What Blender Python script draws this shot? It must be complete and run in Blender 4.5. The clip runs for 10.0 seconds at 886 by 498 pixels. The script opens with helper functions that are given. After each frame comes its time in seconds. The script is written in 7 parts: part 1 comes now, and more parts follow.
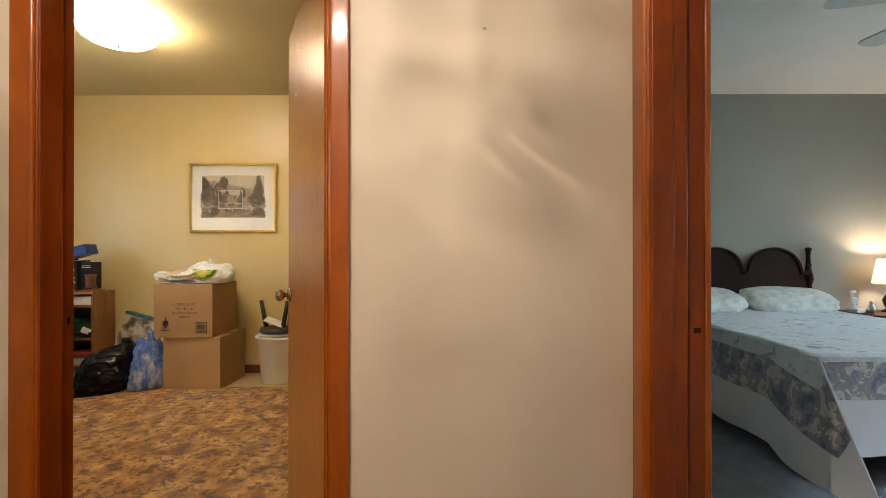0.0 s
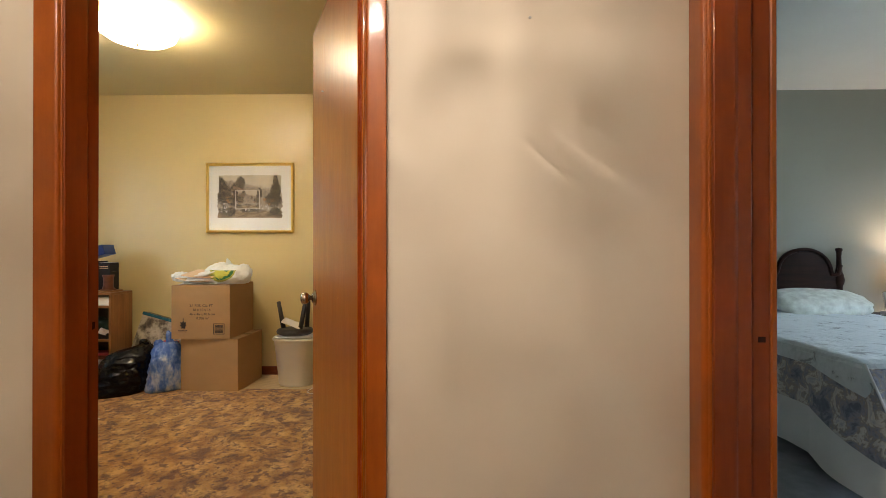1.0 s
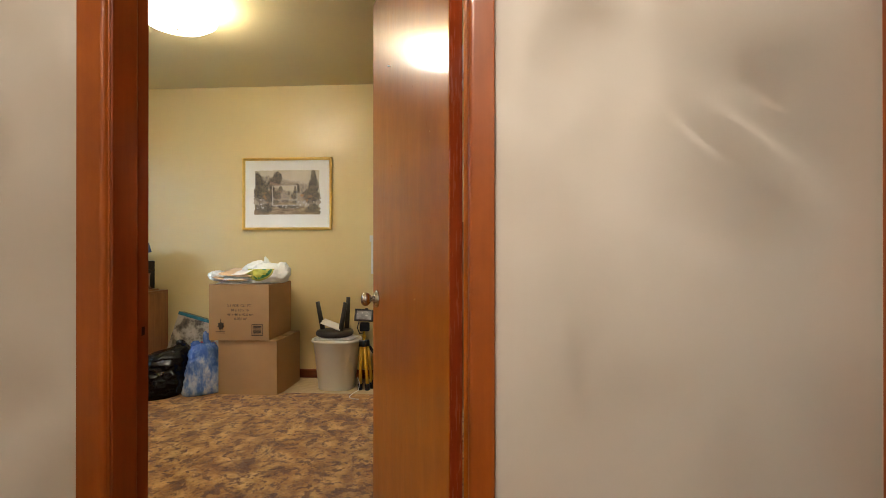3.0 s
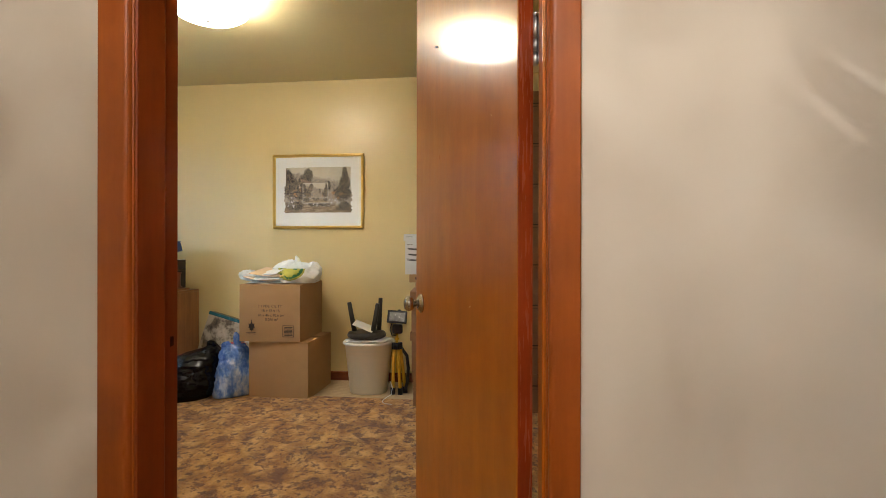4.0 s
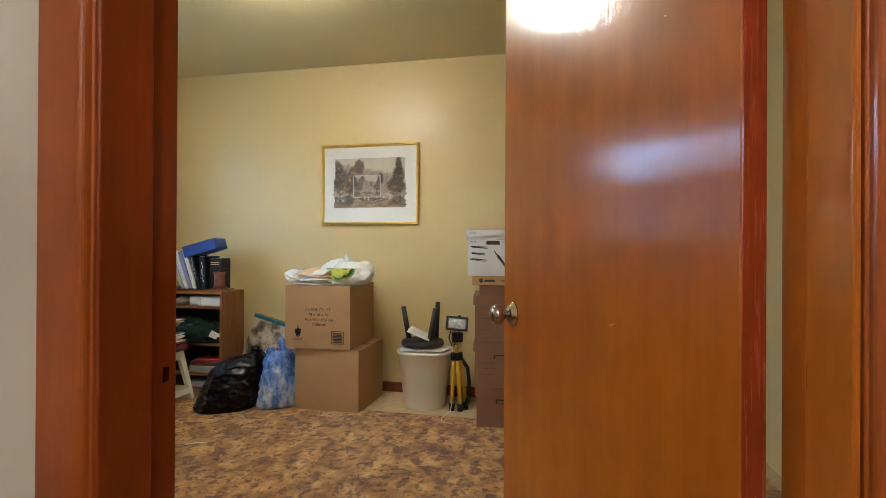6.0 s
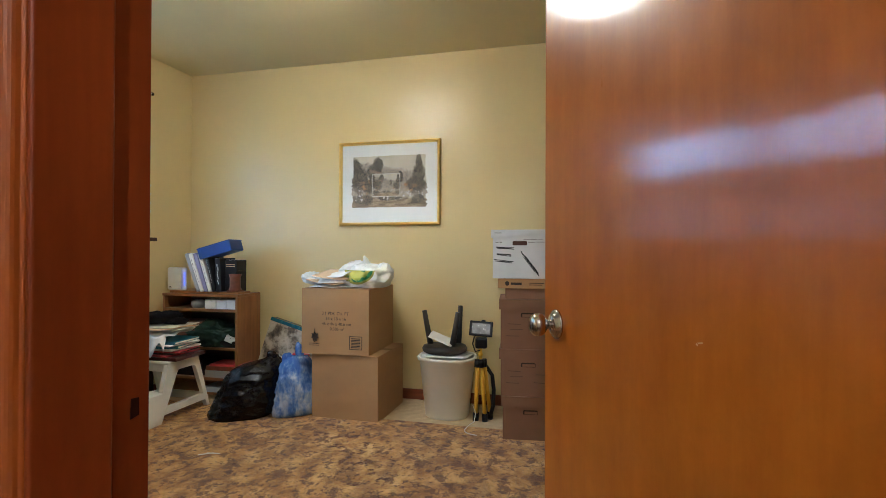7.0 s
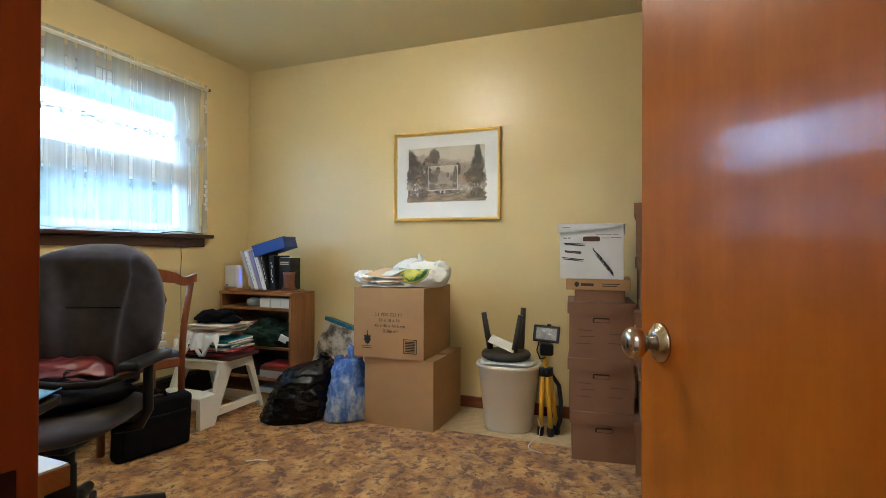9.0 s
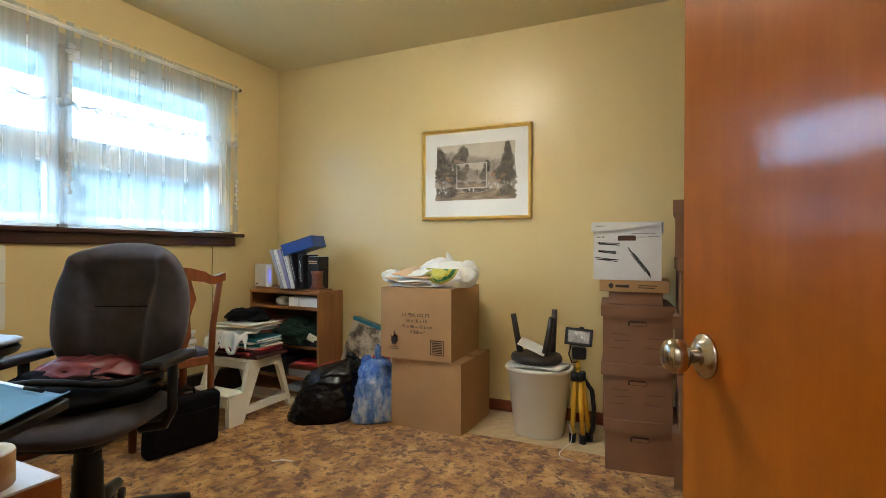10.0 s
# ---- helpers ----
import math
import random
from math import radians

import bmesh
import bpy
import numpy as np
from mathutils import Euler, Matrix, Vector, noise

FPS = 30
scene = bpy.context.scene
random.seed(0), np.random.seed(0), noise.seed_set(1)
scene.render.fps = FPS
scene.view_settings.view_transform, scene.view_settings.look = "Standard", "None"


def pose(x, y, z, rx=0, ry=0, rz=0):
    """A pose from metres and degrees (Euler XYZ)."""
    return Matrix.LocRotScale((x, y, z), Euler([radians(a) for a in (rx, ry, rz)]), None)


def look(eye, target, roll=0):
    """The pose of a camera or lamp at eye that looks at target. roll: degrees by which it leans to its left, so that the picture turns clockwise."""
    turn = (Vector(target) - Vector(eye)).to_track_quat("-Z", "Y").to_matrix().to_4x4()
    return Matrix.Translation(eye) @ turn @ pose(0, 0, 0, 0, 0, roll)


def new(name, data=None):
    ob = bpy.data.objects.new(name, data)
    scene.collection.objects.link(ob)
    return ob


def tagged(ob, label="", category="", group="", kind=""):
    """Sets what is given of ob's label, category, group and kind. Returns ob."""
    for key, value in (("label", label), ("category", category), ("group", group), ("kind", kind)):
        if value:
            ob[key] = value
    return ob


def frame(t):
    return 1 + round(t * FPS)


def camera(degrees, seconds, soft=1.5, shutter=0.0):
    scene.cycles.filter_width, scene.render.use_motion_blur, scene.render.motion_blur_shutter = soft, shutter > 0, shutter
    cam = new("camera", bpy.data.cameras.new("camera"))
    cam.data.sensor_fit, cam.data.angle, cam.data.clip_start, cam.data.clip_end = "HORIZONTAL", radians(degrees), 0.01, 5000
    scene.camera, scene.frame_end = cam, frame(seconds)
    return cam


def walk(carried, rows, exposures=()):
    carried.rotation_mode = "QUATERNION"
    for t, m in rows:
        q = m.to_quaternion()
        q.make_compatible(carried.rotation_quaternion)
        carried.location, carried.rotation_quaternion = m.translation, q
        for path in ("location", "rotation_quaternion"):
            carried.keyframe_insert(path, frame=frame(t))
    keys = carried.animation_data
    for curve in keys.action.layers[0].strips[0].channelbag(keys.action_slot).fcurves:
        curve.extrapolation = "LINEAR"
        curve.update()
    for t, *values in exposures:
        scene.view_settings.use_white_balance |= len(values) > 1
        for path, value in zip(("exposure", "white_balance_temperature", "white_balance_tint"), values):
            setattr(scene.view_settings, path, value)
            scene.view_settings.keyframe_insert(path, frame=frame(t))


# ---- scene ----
cam = camera(83.2, 10.0, 0.65)
PATH = [
    (0, (-0.0277, -0.188, 1.0673), (-0.0406, 1.812, 1.0749), -0),
    (0.5, (-0.0757, -0.163, 1.0744), (-0.099, 1.836, 1.0813), 0),
    (1, (-0.1113, -0.1175, 1.0752), (-0.1609, 1.8815, 1.0812), 0),
    (1.5, (-0.1656, -0.0696, 1.0642), (-0.232, 1.9294, 1.0741), 0.1),
    (2, (-0.2159, -0.0146, 1.073), (-0.3001, 1.9834, 1.0795), 0.1),
    (2.5, (-0.2701, 0.0411, 1.0581), (-0.3696, 2.0391, 1.0649), 0),
    (4, (-0.4168, 0.2488, 1.0657), (-0.6454, 2.2348, 1.0648), 0.1),
    (4.5, (-0.4705, 0.3503, 1.0505), (-0.7425, 2.3313, 1.0569), 0.1),
    (5, (-0.5122, 0.4401, 1.0293), (-0.8239, 2.4151, 1.0418), 0),
    (5.5, (-0.5573, 0.5495, 1.0418), (-0.9202, 2.5155, 1.0475), 0.2),
    (7, (-0.6588, 0.794, 1.0374), (-1.1381, 2.736, 1.0502), 0.2),
    (7.5, (-0.6818, 0.8763, 1.0403), (-1.2022, 2.8083, 1.0469), 0.2),
    (8, (-0.693, 0.9379, 1.047), (-1.272, 2.8519, 1.049), 0.3),
    (8.5, (-0.7104, 0.9902, 1.0461), (-1.3541, 2.8842, 1.0437), 0.2),
    (9, (-0.7203, 1.0311, 1.0279), (-1.4298, 2.9011, 1.0351), 0.2),
    (9.5, (-0.7268, 1.0672, 1.0394), (-1.4981, 2.9142, 1.0376), 0.3),
    (10, (-0.724, 1.105, 1.031), (-1.553, 2.926, 1.033), 0.3),
]
walk(cam, [(t, look(eye, target, roll)) for t, eye, target, roll in PATH],
     exposures=[(0.0, 0.0, 6900, 18), (1.5, -0.04, 6450, 15), (2.5, -0.05, 6100, 14), (5.5, 0.02, 5600, 12), (7.5, 0.07, 4950, 10), (9.0, 0.06, 5250, 10), (10.0, 0.05, 5550, 10)])

# ---- world and light ----
world = bpy.data.worlds.new("sky")
scene.world = world
world.use_nodes = True
wn = world.node_tree.nodes
sky = wn.new("ShaderNodeTexSky")
sky.sky_type, sky.sun_disc = "NISHITA", False
sky.sun_elevation, sky.sun_rotation = radians(40), radians(200)
world.node_tree.links.new(sky.outputs[0], wn["Background"].inputs[0])
wn["Background"].inputs[1].default_value = 0.15

sun_data = bpy.data.lights.new("sun", "SUN")
sun_data.energy, sun_data.angle, sun_data.color = 1.0, radians(12), (1, 0.95, 0.88)
sun = new("sun", sun_data)
sun.matrix_world = look((0, 0, 30), (-4, 9, 0))

LAMP = (1.0, 0.88, 0.66)
CEIL = 2.435
LAMP_GLOW, HALL_WATTS, BED_WATTS, OUTSIDE = 47.0, 79.0, 23.0, 18.0

# ---- materials ----
def nodes_of(name):
    m = bpy.data.materials.new(name)
    m.use_nodes = True
    return m, m.node_tree.nodes, m.node_tree.links, m.node_tree.nodes["Principled BSDF"]


def ramp(n, stops):
    r = n.new("ShaderNodeValToRGB")
    while len(r.color_ramp.elements) < len(stops):
        r.color_ramp.elements.new(0.5)
    for e, (p, c) in zip(r.color_ramp.elements, stops):
        e.position, e.color = p, (*c, 1)
    return r


def coords(n, l, stretch=(1, 1, 1), turn=(0, 0, 0)):
    tc, mp = n.new("ShaderNodeTexCoord"), n.new("ShaderNodeMapping")
    mp.inputs["Scale"].default_value = stretch
    mp.inputs["Rotation"].default_value = turn
    l.new(tc.outputs["Object"], mp.inputs["Vector"])
    return mp.outputs["Vector"]


def noise_tex(n, l, vec, scale, detail=4, rough=0.55, distort=0.0):
    t = n.new("ShaderNodeTexNoise")
    t.inputs["Scale"].default_value, t.inputs["Detail"].default_value = scale, detail
    t.inputs["Roughness"].default_value, t.inputs["Distortion"].default_value = rough, distort
    l.new(vec, t.inputs["Vector"])
    return t.outputs["Fac"]


def add_bump(n, l, b, height, strength, distance=0.002):
    k = n.new("ShaderNodeBump")
    k.inputs["Strength"].default_value, k.inputs["Distance"].default_value = strength, distance
    l.new(height, k.inputs["Height"])
    l.new(k.outputs[0], b.inputs["Normal"])


def mat(name, col, rough=0.6, metal=0.0, vary=0.15, scale=6.0, stretch=(1, 1, 1), bump=0.2, bscale=90.0, coat=0.0, sheen=0.0, spec=0.5, rvary=0.1):
    m, n, l, b = nodes_of(name)
    v = coords(n, l, stretch)
    lo = tuple(c * (1 - vary) for c in col)
    hi = tuple(min(1, c * (1 + vary * 0.7)) for c in col)
    r = ramp(n, [(0.3, lo), (0.7, hi)])
    l.new(noise_tex(n, l, v, scale, 6), r.inputs[0])
    l.new(r.outputs[0], b.inputs["Base Color"])
    fine = noise_tex(n, l, v, bscale, 3)
    mr = n.new("ShaderNodeMapRange")
    mr.inputs["To Min"].default_value, mr.inputs["To Max"].default_value = max(0.02, rough - rvary), min(1, rough + rvary)
    l.new(noise_tex(n, l, v, scale * 2.3, 4), mr.inputs["Value"])
    l.new(mr.outputs[0], b.inputs["Roughness"])
    b.inputs["Metallic"].default_value = metal
    b.inputs["Coat Weight"].default_value, b.inputs["Coat Roughness"].default_value = coat, 0.12
    b.inputs["Sheen Weight"].default_value = sheen
    b.inputs["Specular IOR Level"].default_value = spec
    if bump:
        add_bump(n, l, b, fine, bump)
    return m


def wood(name, dark, light, scale=1.0, along=2, rough=0.3, coat=0.4, wave=0.5, bump=0.12, ripple=0.0):
    m, n, l, b = nodes_of(name)
    st = [14.0 * scale] * 3
    st[along] = 0.9 * scale
    v = coords(n, l, st)
    g = noise_tex(n, l, v, 2.2, 8, 0.6, wave)
    f = noise_tex(n, l, v, 14.0, 4, 0.6)
    mx = n.new("ShaderNodeMath")
    mx.operation = "MULTIPLY_ADD"
    mx.inputs[1].default_value = 0.35
    l.new(f, mx.inputs[0])
    l.new(g, mx.inputs[2])
    mid = tuple((a + c) / 2 for a, c in zip(dark, light))
    r = ramp(n, [(0.42, dark), (0.66, mid), (0.9, light)])
    l.new(mx.outputs[0], r.inputs[0])
    # uneven old varnish: soft blotches over the grain
    blotch = ramp(n, [(0.34, (0.80, 0.76, 0.72)), (0.66, (1.08, 1.08, 1.06))])
    l.new(noise_tex(n, l, coords(n, l, (1, 1, 0.6)), 11.0, 7, 0.68), blotch.inputs[0])
    ml = n.new("ShaderNodeMixRGB")
    ml.blend_type = "MULTIPLY"
    ml.inputs[0].default_value = 0.75
    l.new(r.outputs[0], ml.inputs[1])
    l.new(blotch.outputs[0], ml.inputs[2])
    l.new(ml.outputs[0], b.inputs["Base Color"])
    mr = n.new("ShaderNodeMapRange")
    mr.inputs["To Min"].default_value, mr.inputs["To Max"].default_value = max(0.05, rough - 0.08), rough + 0.1
    l.new(f, mr.inputs["Value"])
    l.new(mr.outputs[0], b.inputs["Roughness"])
    b.inputs["Coat Weight"].default_value, b.inputs["Coat Roughness"].default_value = coat, 0.1
    add_bump(n, l, b, f, bump, 0.001)
    if ripple:
        # brush marks and sags in the varnish
        k = n.new("ShaderNodeBump")
        k.inputs["Strength"].default_value, k.inputs["Distance"].default_value = ripple, 0.0012
        l.new(noise_tex(n, l, coords(n, l, (1, 1, 0.4)), 75.0, 3, 0.6), k.inputs["Height"])
        l.new(k.outputs[0], b.inputs["Coat Normal"])
        b.inputs["Coat Roughness"].default_value = 0.07
    return m


def wall_paint(name, col, rough=0.55):
    m, n, l, b = nodes_of(name)
    v = coords(n, l)
    r = ramp(n, [(0.3, tuple(c * 0.94 for c in col)), (0.75, col)])
    l.new(noise_tex(n, l, v, 1.7, 5), r.inputs[0])
    l.new(r.outputs[0], b.inputs["Base Color"])
    b.inputs["Roughness"].default_value = rough
    add_bump(n, l, b, noise_tex(n, l, v, 130.0, 4, 0.7), 0.16, 0.0015)
    return m


def patterned_rug():
    """Tan pile with ochre drifts and torn dark red-brown leaf shapes."""
    m, n, l, b = nodes_of("patterned_rug")
    v = coords(n, l)
    v2 = coords(n, l, (1.0, 0.85, 1.0), (0, 0, 0.5))
    r = ramp(n, [(0.36, (0.30, 0.130, 0.028)), (0.45, (0.44, 0.215, 0.050)), (0.54, (0.58, 0.315, 0.088)), (0.64, (0.70, 0.42, 0.145))])
    l.new(noise_tex(n, l, v2, 9.0, 6, 0.62, 0.3), r.inputs[0])
    col = r.outputs[0]
    for vec, scale, lo, hi, tint, k_ in ((v2, 8.5, 0.50, 0.60, (0.26, 0.115, 0.036), 0.6), (v2, 12.0, 0.535, 0.585, (0.15, 0.055, 0.026), 0.85), (v, 24.0, 0.54, 0.60, (0.095, 0.034, 0.024), 0.85), (v, 55.0, 0.55, 0.63, (0.20, 0.090, 0.036), 0.6)):
        k = ramp(n, [(lo, (0, 0, 0)), (hi, (k_, k_, k_))])
        l.new(noise_tex(n, l, vec, scale, 8, 0.68, 0.15), k.inputs[0])
        mx = n.new("ShaderNodeMixRGB")
        l.new(k.outputs[0], mx.inputs[0])
        l.new(col, mx.inputs[1])
        mx.inputs[2].default_value = (*tint, 1)
        col = mx.outputs[0]
    l.new(col, b.inputs["Base Color"])
    b.inputs["Roughness"].default_value = 0.95
    b.inputs["Sheen Weight"].default_value = 0.15
    add_bump(n, l, b, noise_tex(n, l, v, 420.0, 3, 0.8), 0.8, 0.006)
    return m


def glass(name, tint=(1, 1, 1), rough=0.0):
    m, n, l, b = nodes_of(name)
    b.inputs["Base Color"].default_value = (*tint, 1)
    b.inputs["Roughness"].default_value = rough
    b.inputs["Transmission Weight"].default_value = 1.0
    b.inputs["IOR"].default_value = 1.45
    return m


def glow(name, col, strength):
    m, n, l, b = nodes_of(name)
    b.inputs["Base Color"].default_value = (*col, 1)
    b.inputs["Emission Color"].default_value = (*col, 1)
    b.inputs["Emission Strength"].default_value = strength
    return m


def sheer(name, col, clear, solid=0.20):
    """Thin woven cloth: part holes, part translucent thread."""
    m, n, l, b = nodes_of(name)
    out = n["Material Output"]
    tr, tl, df, mx, m2 = (n.new(k) for k in ("ShaderNodeBsdfTransparent", "ShaderNodeBsdfTranslucent", "ShaderNodeBsdfDiffuse", "ShaderNodeMixShader", "ShaderNodeMixShader"))
    tl.inputs[0].default_value = df.inputs[0].default_value = (*col, 1)
    m2.inputs[0].default_value = solid
    l.new(tl.outputs[0], m2.inputs[1])
    l.new(df.outputs[0], m2.inputs[2])
    v = coords(n, l)
    mr = n.new("ShaderNodeMapRange")
    mr.inputs["From Min"].default_value, mr.inputs["From Max"].default_value = 0.35, 0.65
    mr.inputs["To Min"].default_value, mr.inputs["To Max"].default_value = max(0, clear - 0.05), clear + 0.05
    l.new(noise_tex(n, l, coords(n, l, (30, 30, 0.6)), 1.0, 3), mr.inputs["Value"])
    l.new(mr.outputs[0], mx.inputs[0])
    l.new(m2.outputs[0], mx.inputs[1])
    l.new(tr.outputs[0], mx.inputs[2])
    l.new(mx.outputs[0], out.inputs["Surface"])
    return m


M_HALL = wall_paint("cream_paint", (0.69, 0.615, 0.52), 0.5)
M_YELLOW = wall_paint("yellow_paint", (0.72, 0.575, 0.275), 0.34)
M_GREY = wall_paint("taupe_paint", (0.27, 0.265, 0.22), 0.6)
M_CEIL = wall_paint("ceiling_paint", (0.70, 0.605, 0.325), 0.6)
M_CEILW = wall_paint("white_ceiling_paint", (0.84, 0.85, 0.81), 0.7)
M_CASING = wood("varnished_casing", (0.275, 0.058, 0.004), (0.365, 0.088, 0.007), 0.5, 2, 0.34, 0.40, 0.2, 0.08, 0.7)
M_CASING.node_tree.nodes["Principled BSDF"].inputs["Specular IOR Level"].default_value = 0.3
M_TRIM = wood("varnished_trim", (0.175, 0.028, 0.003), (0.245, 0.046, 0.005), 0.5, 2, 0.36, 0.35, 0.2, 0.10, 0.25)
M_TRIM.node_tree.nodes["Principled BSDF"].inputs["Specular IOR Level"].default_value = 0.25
M_TRIMX = wood("varnished_trim_across", (0.175, 0.033, 0.005), (0.285, 0.062, 0.009), 0.7, 0, 0.2, 0.35)
M_DOOR = wood("varnished_door", (0.345, 0.087, 0.0032), (0.420, 0.117, 0.005), 0.5, 2, 0.30, 0.46, 0.3, 0.10, 0.42)
M_DOOR.node_tree.nodes["Principled BSDF"].inputs["Specular IOR Level"].default_value = 0.12
M_DOOREDGE = wood("varnished_door_edge", (0.26, 0.036, 0.008), (0.36, 0.062, 0.012), 1.0, 2, 0.25, 0.4)
M_MORTISE = mat("dark_cut_wood", (0.028, 0.008, 0.004), 0.9, vary=0.3, scale=40, spec=0.1)
M_SCUFF = mat("bare_scuffed_wood", (0.55, 0.30, 0.13), 0.7, vary=0.2, scale=80)
M_BASE = wood("dark_red_baseboard", (0.13, 0.03, 0.012), (0.27, 0.07, 0.022), 1.0, 0, 0.3, 0.3)
M_SILL = wood("dark_sill_wood", (0.036, 0.011, 0.007), (0.056, 0.017, 0.010), 0.6, 1, 0.32, 0.25, 0.2, 0.04)
M_RUG = patterned_rug()
M_CARPET = mat("beige_carpet", (0.55, 0.42, 0.24), 0.95, vary=0.15, scale=20, bump=0.8, bscale=400)
M_CARPETG = mat("blue_grey_carpet", (0.20, 0.21, 0.24), 0.95, vary=0.2, scale=9, bump=0.8, bscale=350)
M_CARD = mat("brown_cardboard", (0.41, 0.235, 0.095), 0.75, vary=0.07, scale=4, stretch=(1, 1, 1.5), bump=0.2, bscale=60)
M_CARD2 = mat("dark_cardboard", (0.240, 0.120, 0.061), 0.75, vary=0.10, scale=5, stretch=(1, 1, 1.6), bump=0.25, bscale=60)
M_CARDW = mat("white_cardboard", (0.72, 0.72, 0.72), 0.6, vary=0.08, scale=7, bump=0.15)
M_INK = mat("dark_ink", (0.05, 0.035, 0.025), 0.8, vary=0.3, scale=60, bump=0)
M_BLACKINK = mat("black_marker", (0.012, 0.012, 0.014), 0.7, vary=0.3, scale=60, bump=0)
M_GREYINK = mat("faded_ink", (0.30, 0.28, 0.27), 0.8, vary=0.3, scale=60, bump=0)
M_TAPE = mat("clear_tape", (0.42, 0.28, 0.15), 0.25, vary=0.1, bump=0.1)
M_PAPER = mat("white_paper", (0.76, 0.75, 0.71), 0.7, vary=0.06, scale=8, bump=0.1)
M_MANILA = mat("manila_paper", (0.66, 0.46, 0.27), 0.7, vary=0.1, scale=8, bump=0.1)
M_PLASTICBAG = mat("white_plastic_film", (0.74, 0.75, 0.72), 0.35, vary=0.08, scale=9, bump=0.5, bscale=22)
M_BLACKBAG = mat("black_plastic_film", (0.003, 0.003, 0.005), 0.24, vary=0.2, scale=9, bump=0.9, bscale=55, rvary=0.08, spec=0.30)
M_BIN = mat("cream_plastic", (0.82, 0.77, 0.64), 0.45, vary=0.05, scale=4, bump=0.05)
M_STOOLW = mat("ivory_plastic", (0.86, 0.84, 0.74), 0.4, vary=0.05, scale=5, bump=0.05)
M_BLACKP = mat("black_plastic", (0.010, 0.010, 0.012), 0.42, vary=0.2, scale=12, bump=0.1, spec=0.3)
M_DARKWOOD = mat("black_brown_paint", (0.030, 0.024, 0.020), 0.5, vary=0.3, scale=14, bump=0.2)
M_BLACKCLOTH = mat("black_cloth", (0.008, 0.008, 0.010), 0.9, vary=0.3, scale=14, bump=0.6, bscale=260, spec=0.1)
M_CHAIRCLOTH = mat("charcoal_upholstery", (0.066, 0.062, 0.080), 0.95, vary=0.25, scale=16, bump=0.7, bscale=420, sheen=0.22, spec=0.08)
M_REDCLOTH = mat("red_leatherette", (0.135, 0.013, 0.013), 0.42, vary=0.35, scale=12, bump=0.5, bscale=50)
M_YELLOWP = mat("yellow_enamel", (0.75, 0.44, 0.02), 0.35, vary=0.08, scale=9, bump=0.05)
M_CHROME = mat("polished_brass_chrome", (0.46, 0.40, 0.33), 0.2, 1.0, vary=0.05, bump=0, rvary=0.04)
M_STEEL = mat("steel", (0.55, 0.55, 0.56), 0.3, 1.0, vary=0.1, bump=0.05)
M_DULLMETAL = mat("dark_bronze", (0.05, 0.04, 0.03), 0.4, 0.8, vary=0.2)
M_GOLD = mat("gilt_frame", (0.95, 0.70, 0.22), 0.38, 1.0, vary=0.08, scale=30, bump=0.05, bscale=70)
M_MATBOARD = mat("white_matboard", (0.80, 0.79, 0.75), 0.8, vary=0.03, bump=0.05)
M_SHELF = wood("oak_veneer_shelf", (0.22, 0.088, 0.027), (0.35, 0.155, 0.052), 0.8, 2, 0.4, 0.1)
M_SHELFX = wood("oak_veneer_shelf_across", (0.22, 0.088, 0.027), (0.35, 0.155, 0.052), 0.8, 0, 0.4, 0.1)
M_CHAIRWOOD = wood("chair_wood", (0.15, 0.040, 0.012), (0.29, 0.088, 0.027), 1.0, 2, 0.3, 0.3)
M_DESK = wood("orange_desk_wood", (0.26, 0.10, 0.03), (0.44, 0.19, 0.06), 0.8, 0, 0.35, 0.2)
M_BLUEP = mat("blue_plastic_case", (0.010, 0.045, 0.22), 0.4, vary=0.15, scale=8, bump=0.1)
M_LIGHTBLUE = mat("light_blue_card", (0.10, 0.29, 0.58), 0.55, vary=0.1, scale=8, bump=0.1)
M_TEAL = mat("teal_card", (0.02, 0.17, 0.24), 0.55, vary=0.2, bump=0.1)
M_RED = mat("red_card", (0.42, 0.04, 0.05), 0.55, vary=0.2, bump=0.1)
M_LILACPALE = mat("pale_binder", (0.38, 0.42, 0.52), 0.5, vary=0.1)
M_GREEN = mat("dark_green_cloth", (0.008, 0.030, 0.019), 0.9, vary=0.4, scale=12, bump=0.5, bscale=120)
M_LILAC = mat("lilac_binder", (0.25, 0.24, 0.42), 0.5, vary=0.1)
M_GREYP = mat("grey_plastic", (0.35, 0.36, 0.38), 0.4, vary=0.1, bump=0.05)
M_WHITEP = mat("white_plastic", (0.78, 0.78, 0.78), 0.35, vary=0.04, bump=0.03)
M_VINYL = mat("white_vinyl", (0.84, 0.87, 0.90), 0.4, vary=0.03, bump=0.03)
M_DARKRED = mat("dark_red_board", (0.055, 0.012, 0.010), 0.3, vary=0.2)
M_BLUECLOTH = mat("blue_grey_cushion", (0.10, 0.12, 0.20), 0.9, vary=0.2, bump=0.5, bscale=200)
M_RUSTBOX = mat("rust_tin", (0.16, 0.05, 0.025), 0.45, vary=0.35, scale=20)
M_PANE = glass("window_glass")
M_PICGLASS = glass("picture_glass", (1, 1, 1), 0.02)
M_DOME = glow("lit_opal_glass", LAMP, LAMP_GLOW)
M_LED = glow("blue_indicator", (0.1, 0.15, 1.0), 4.0)
M_SHEER = sheer("sheer_curtain_cloth", (0.87, 0.97, 0.98), 0.71, 0.45)
M_HEADING = sheer("gathered_curtain_cloth", (0.88, 0.90, 0.92), 0.30, 0.45)
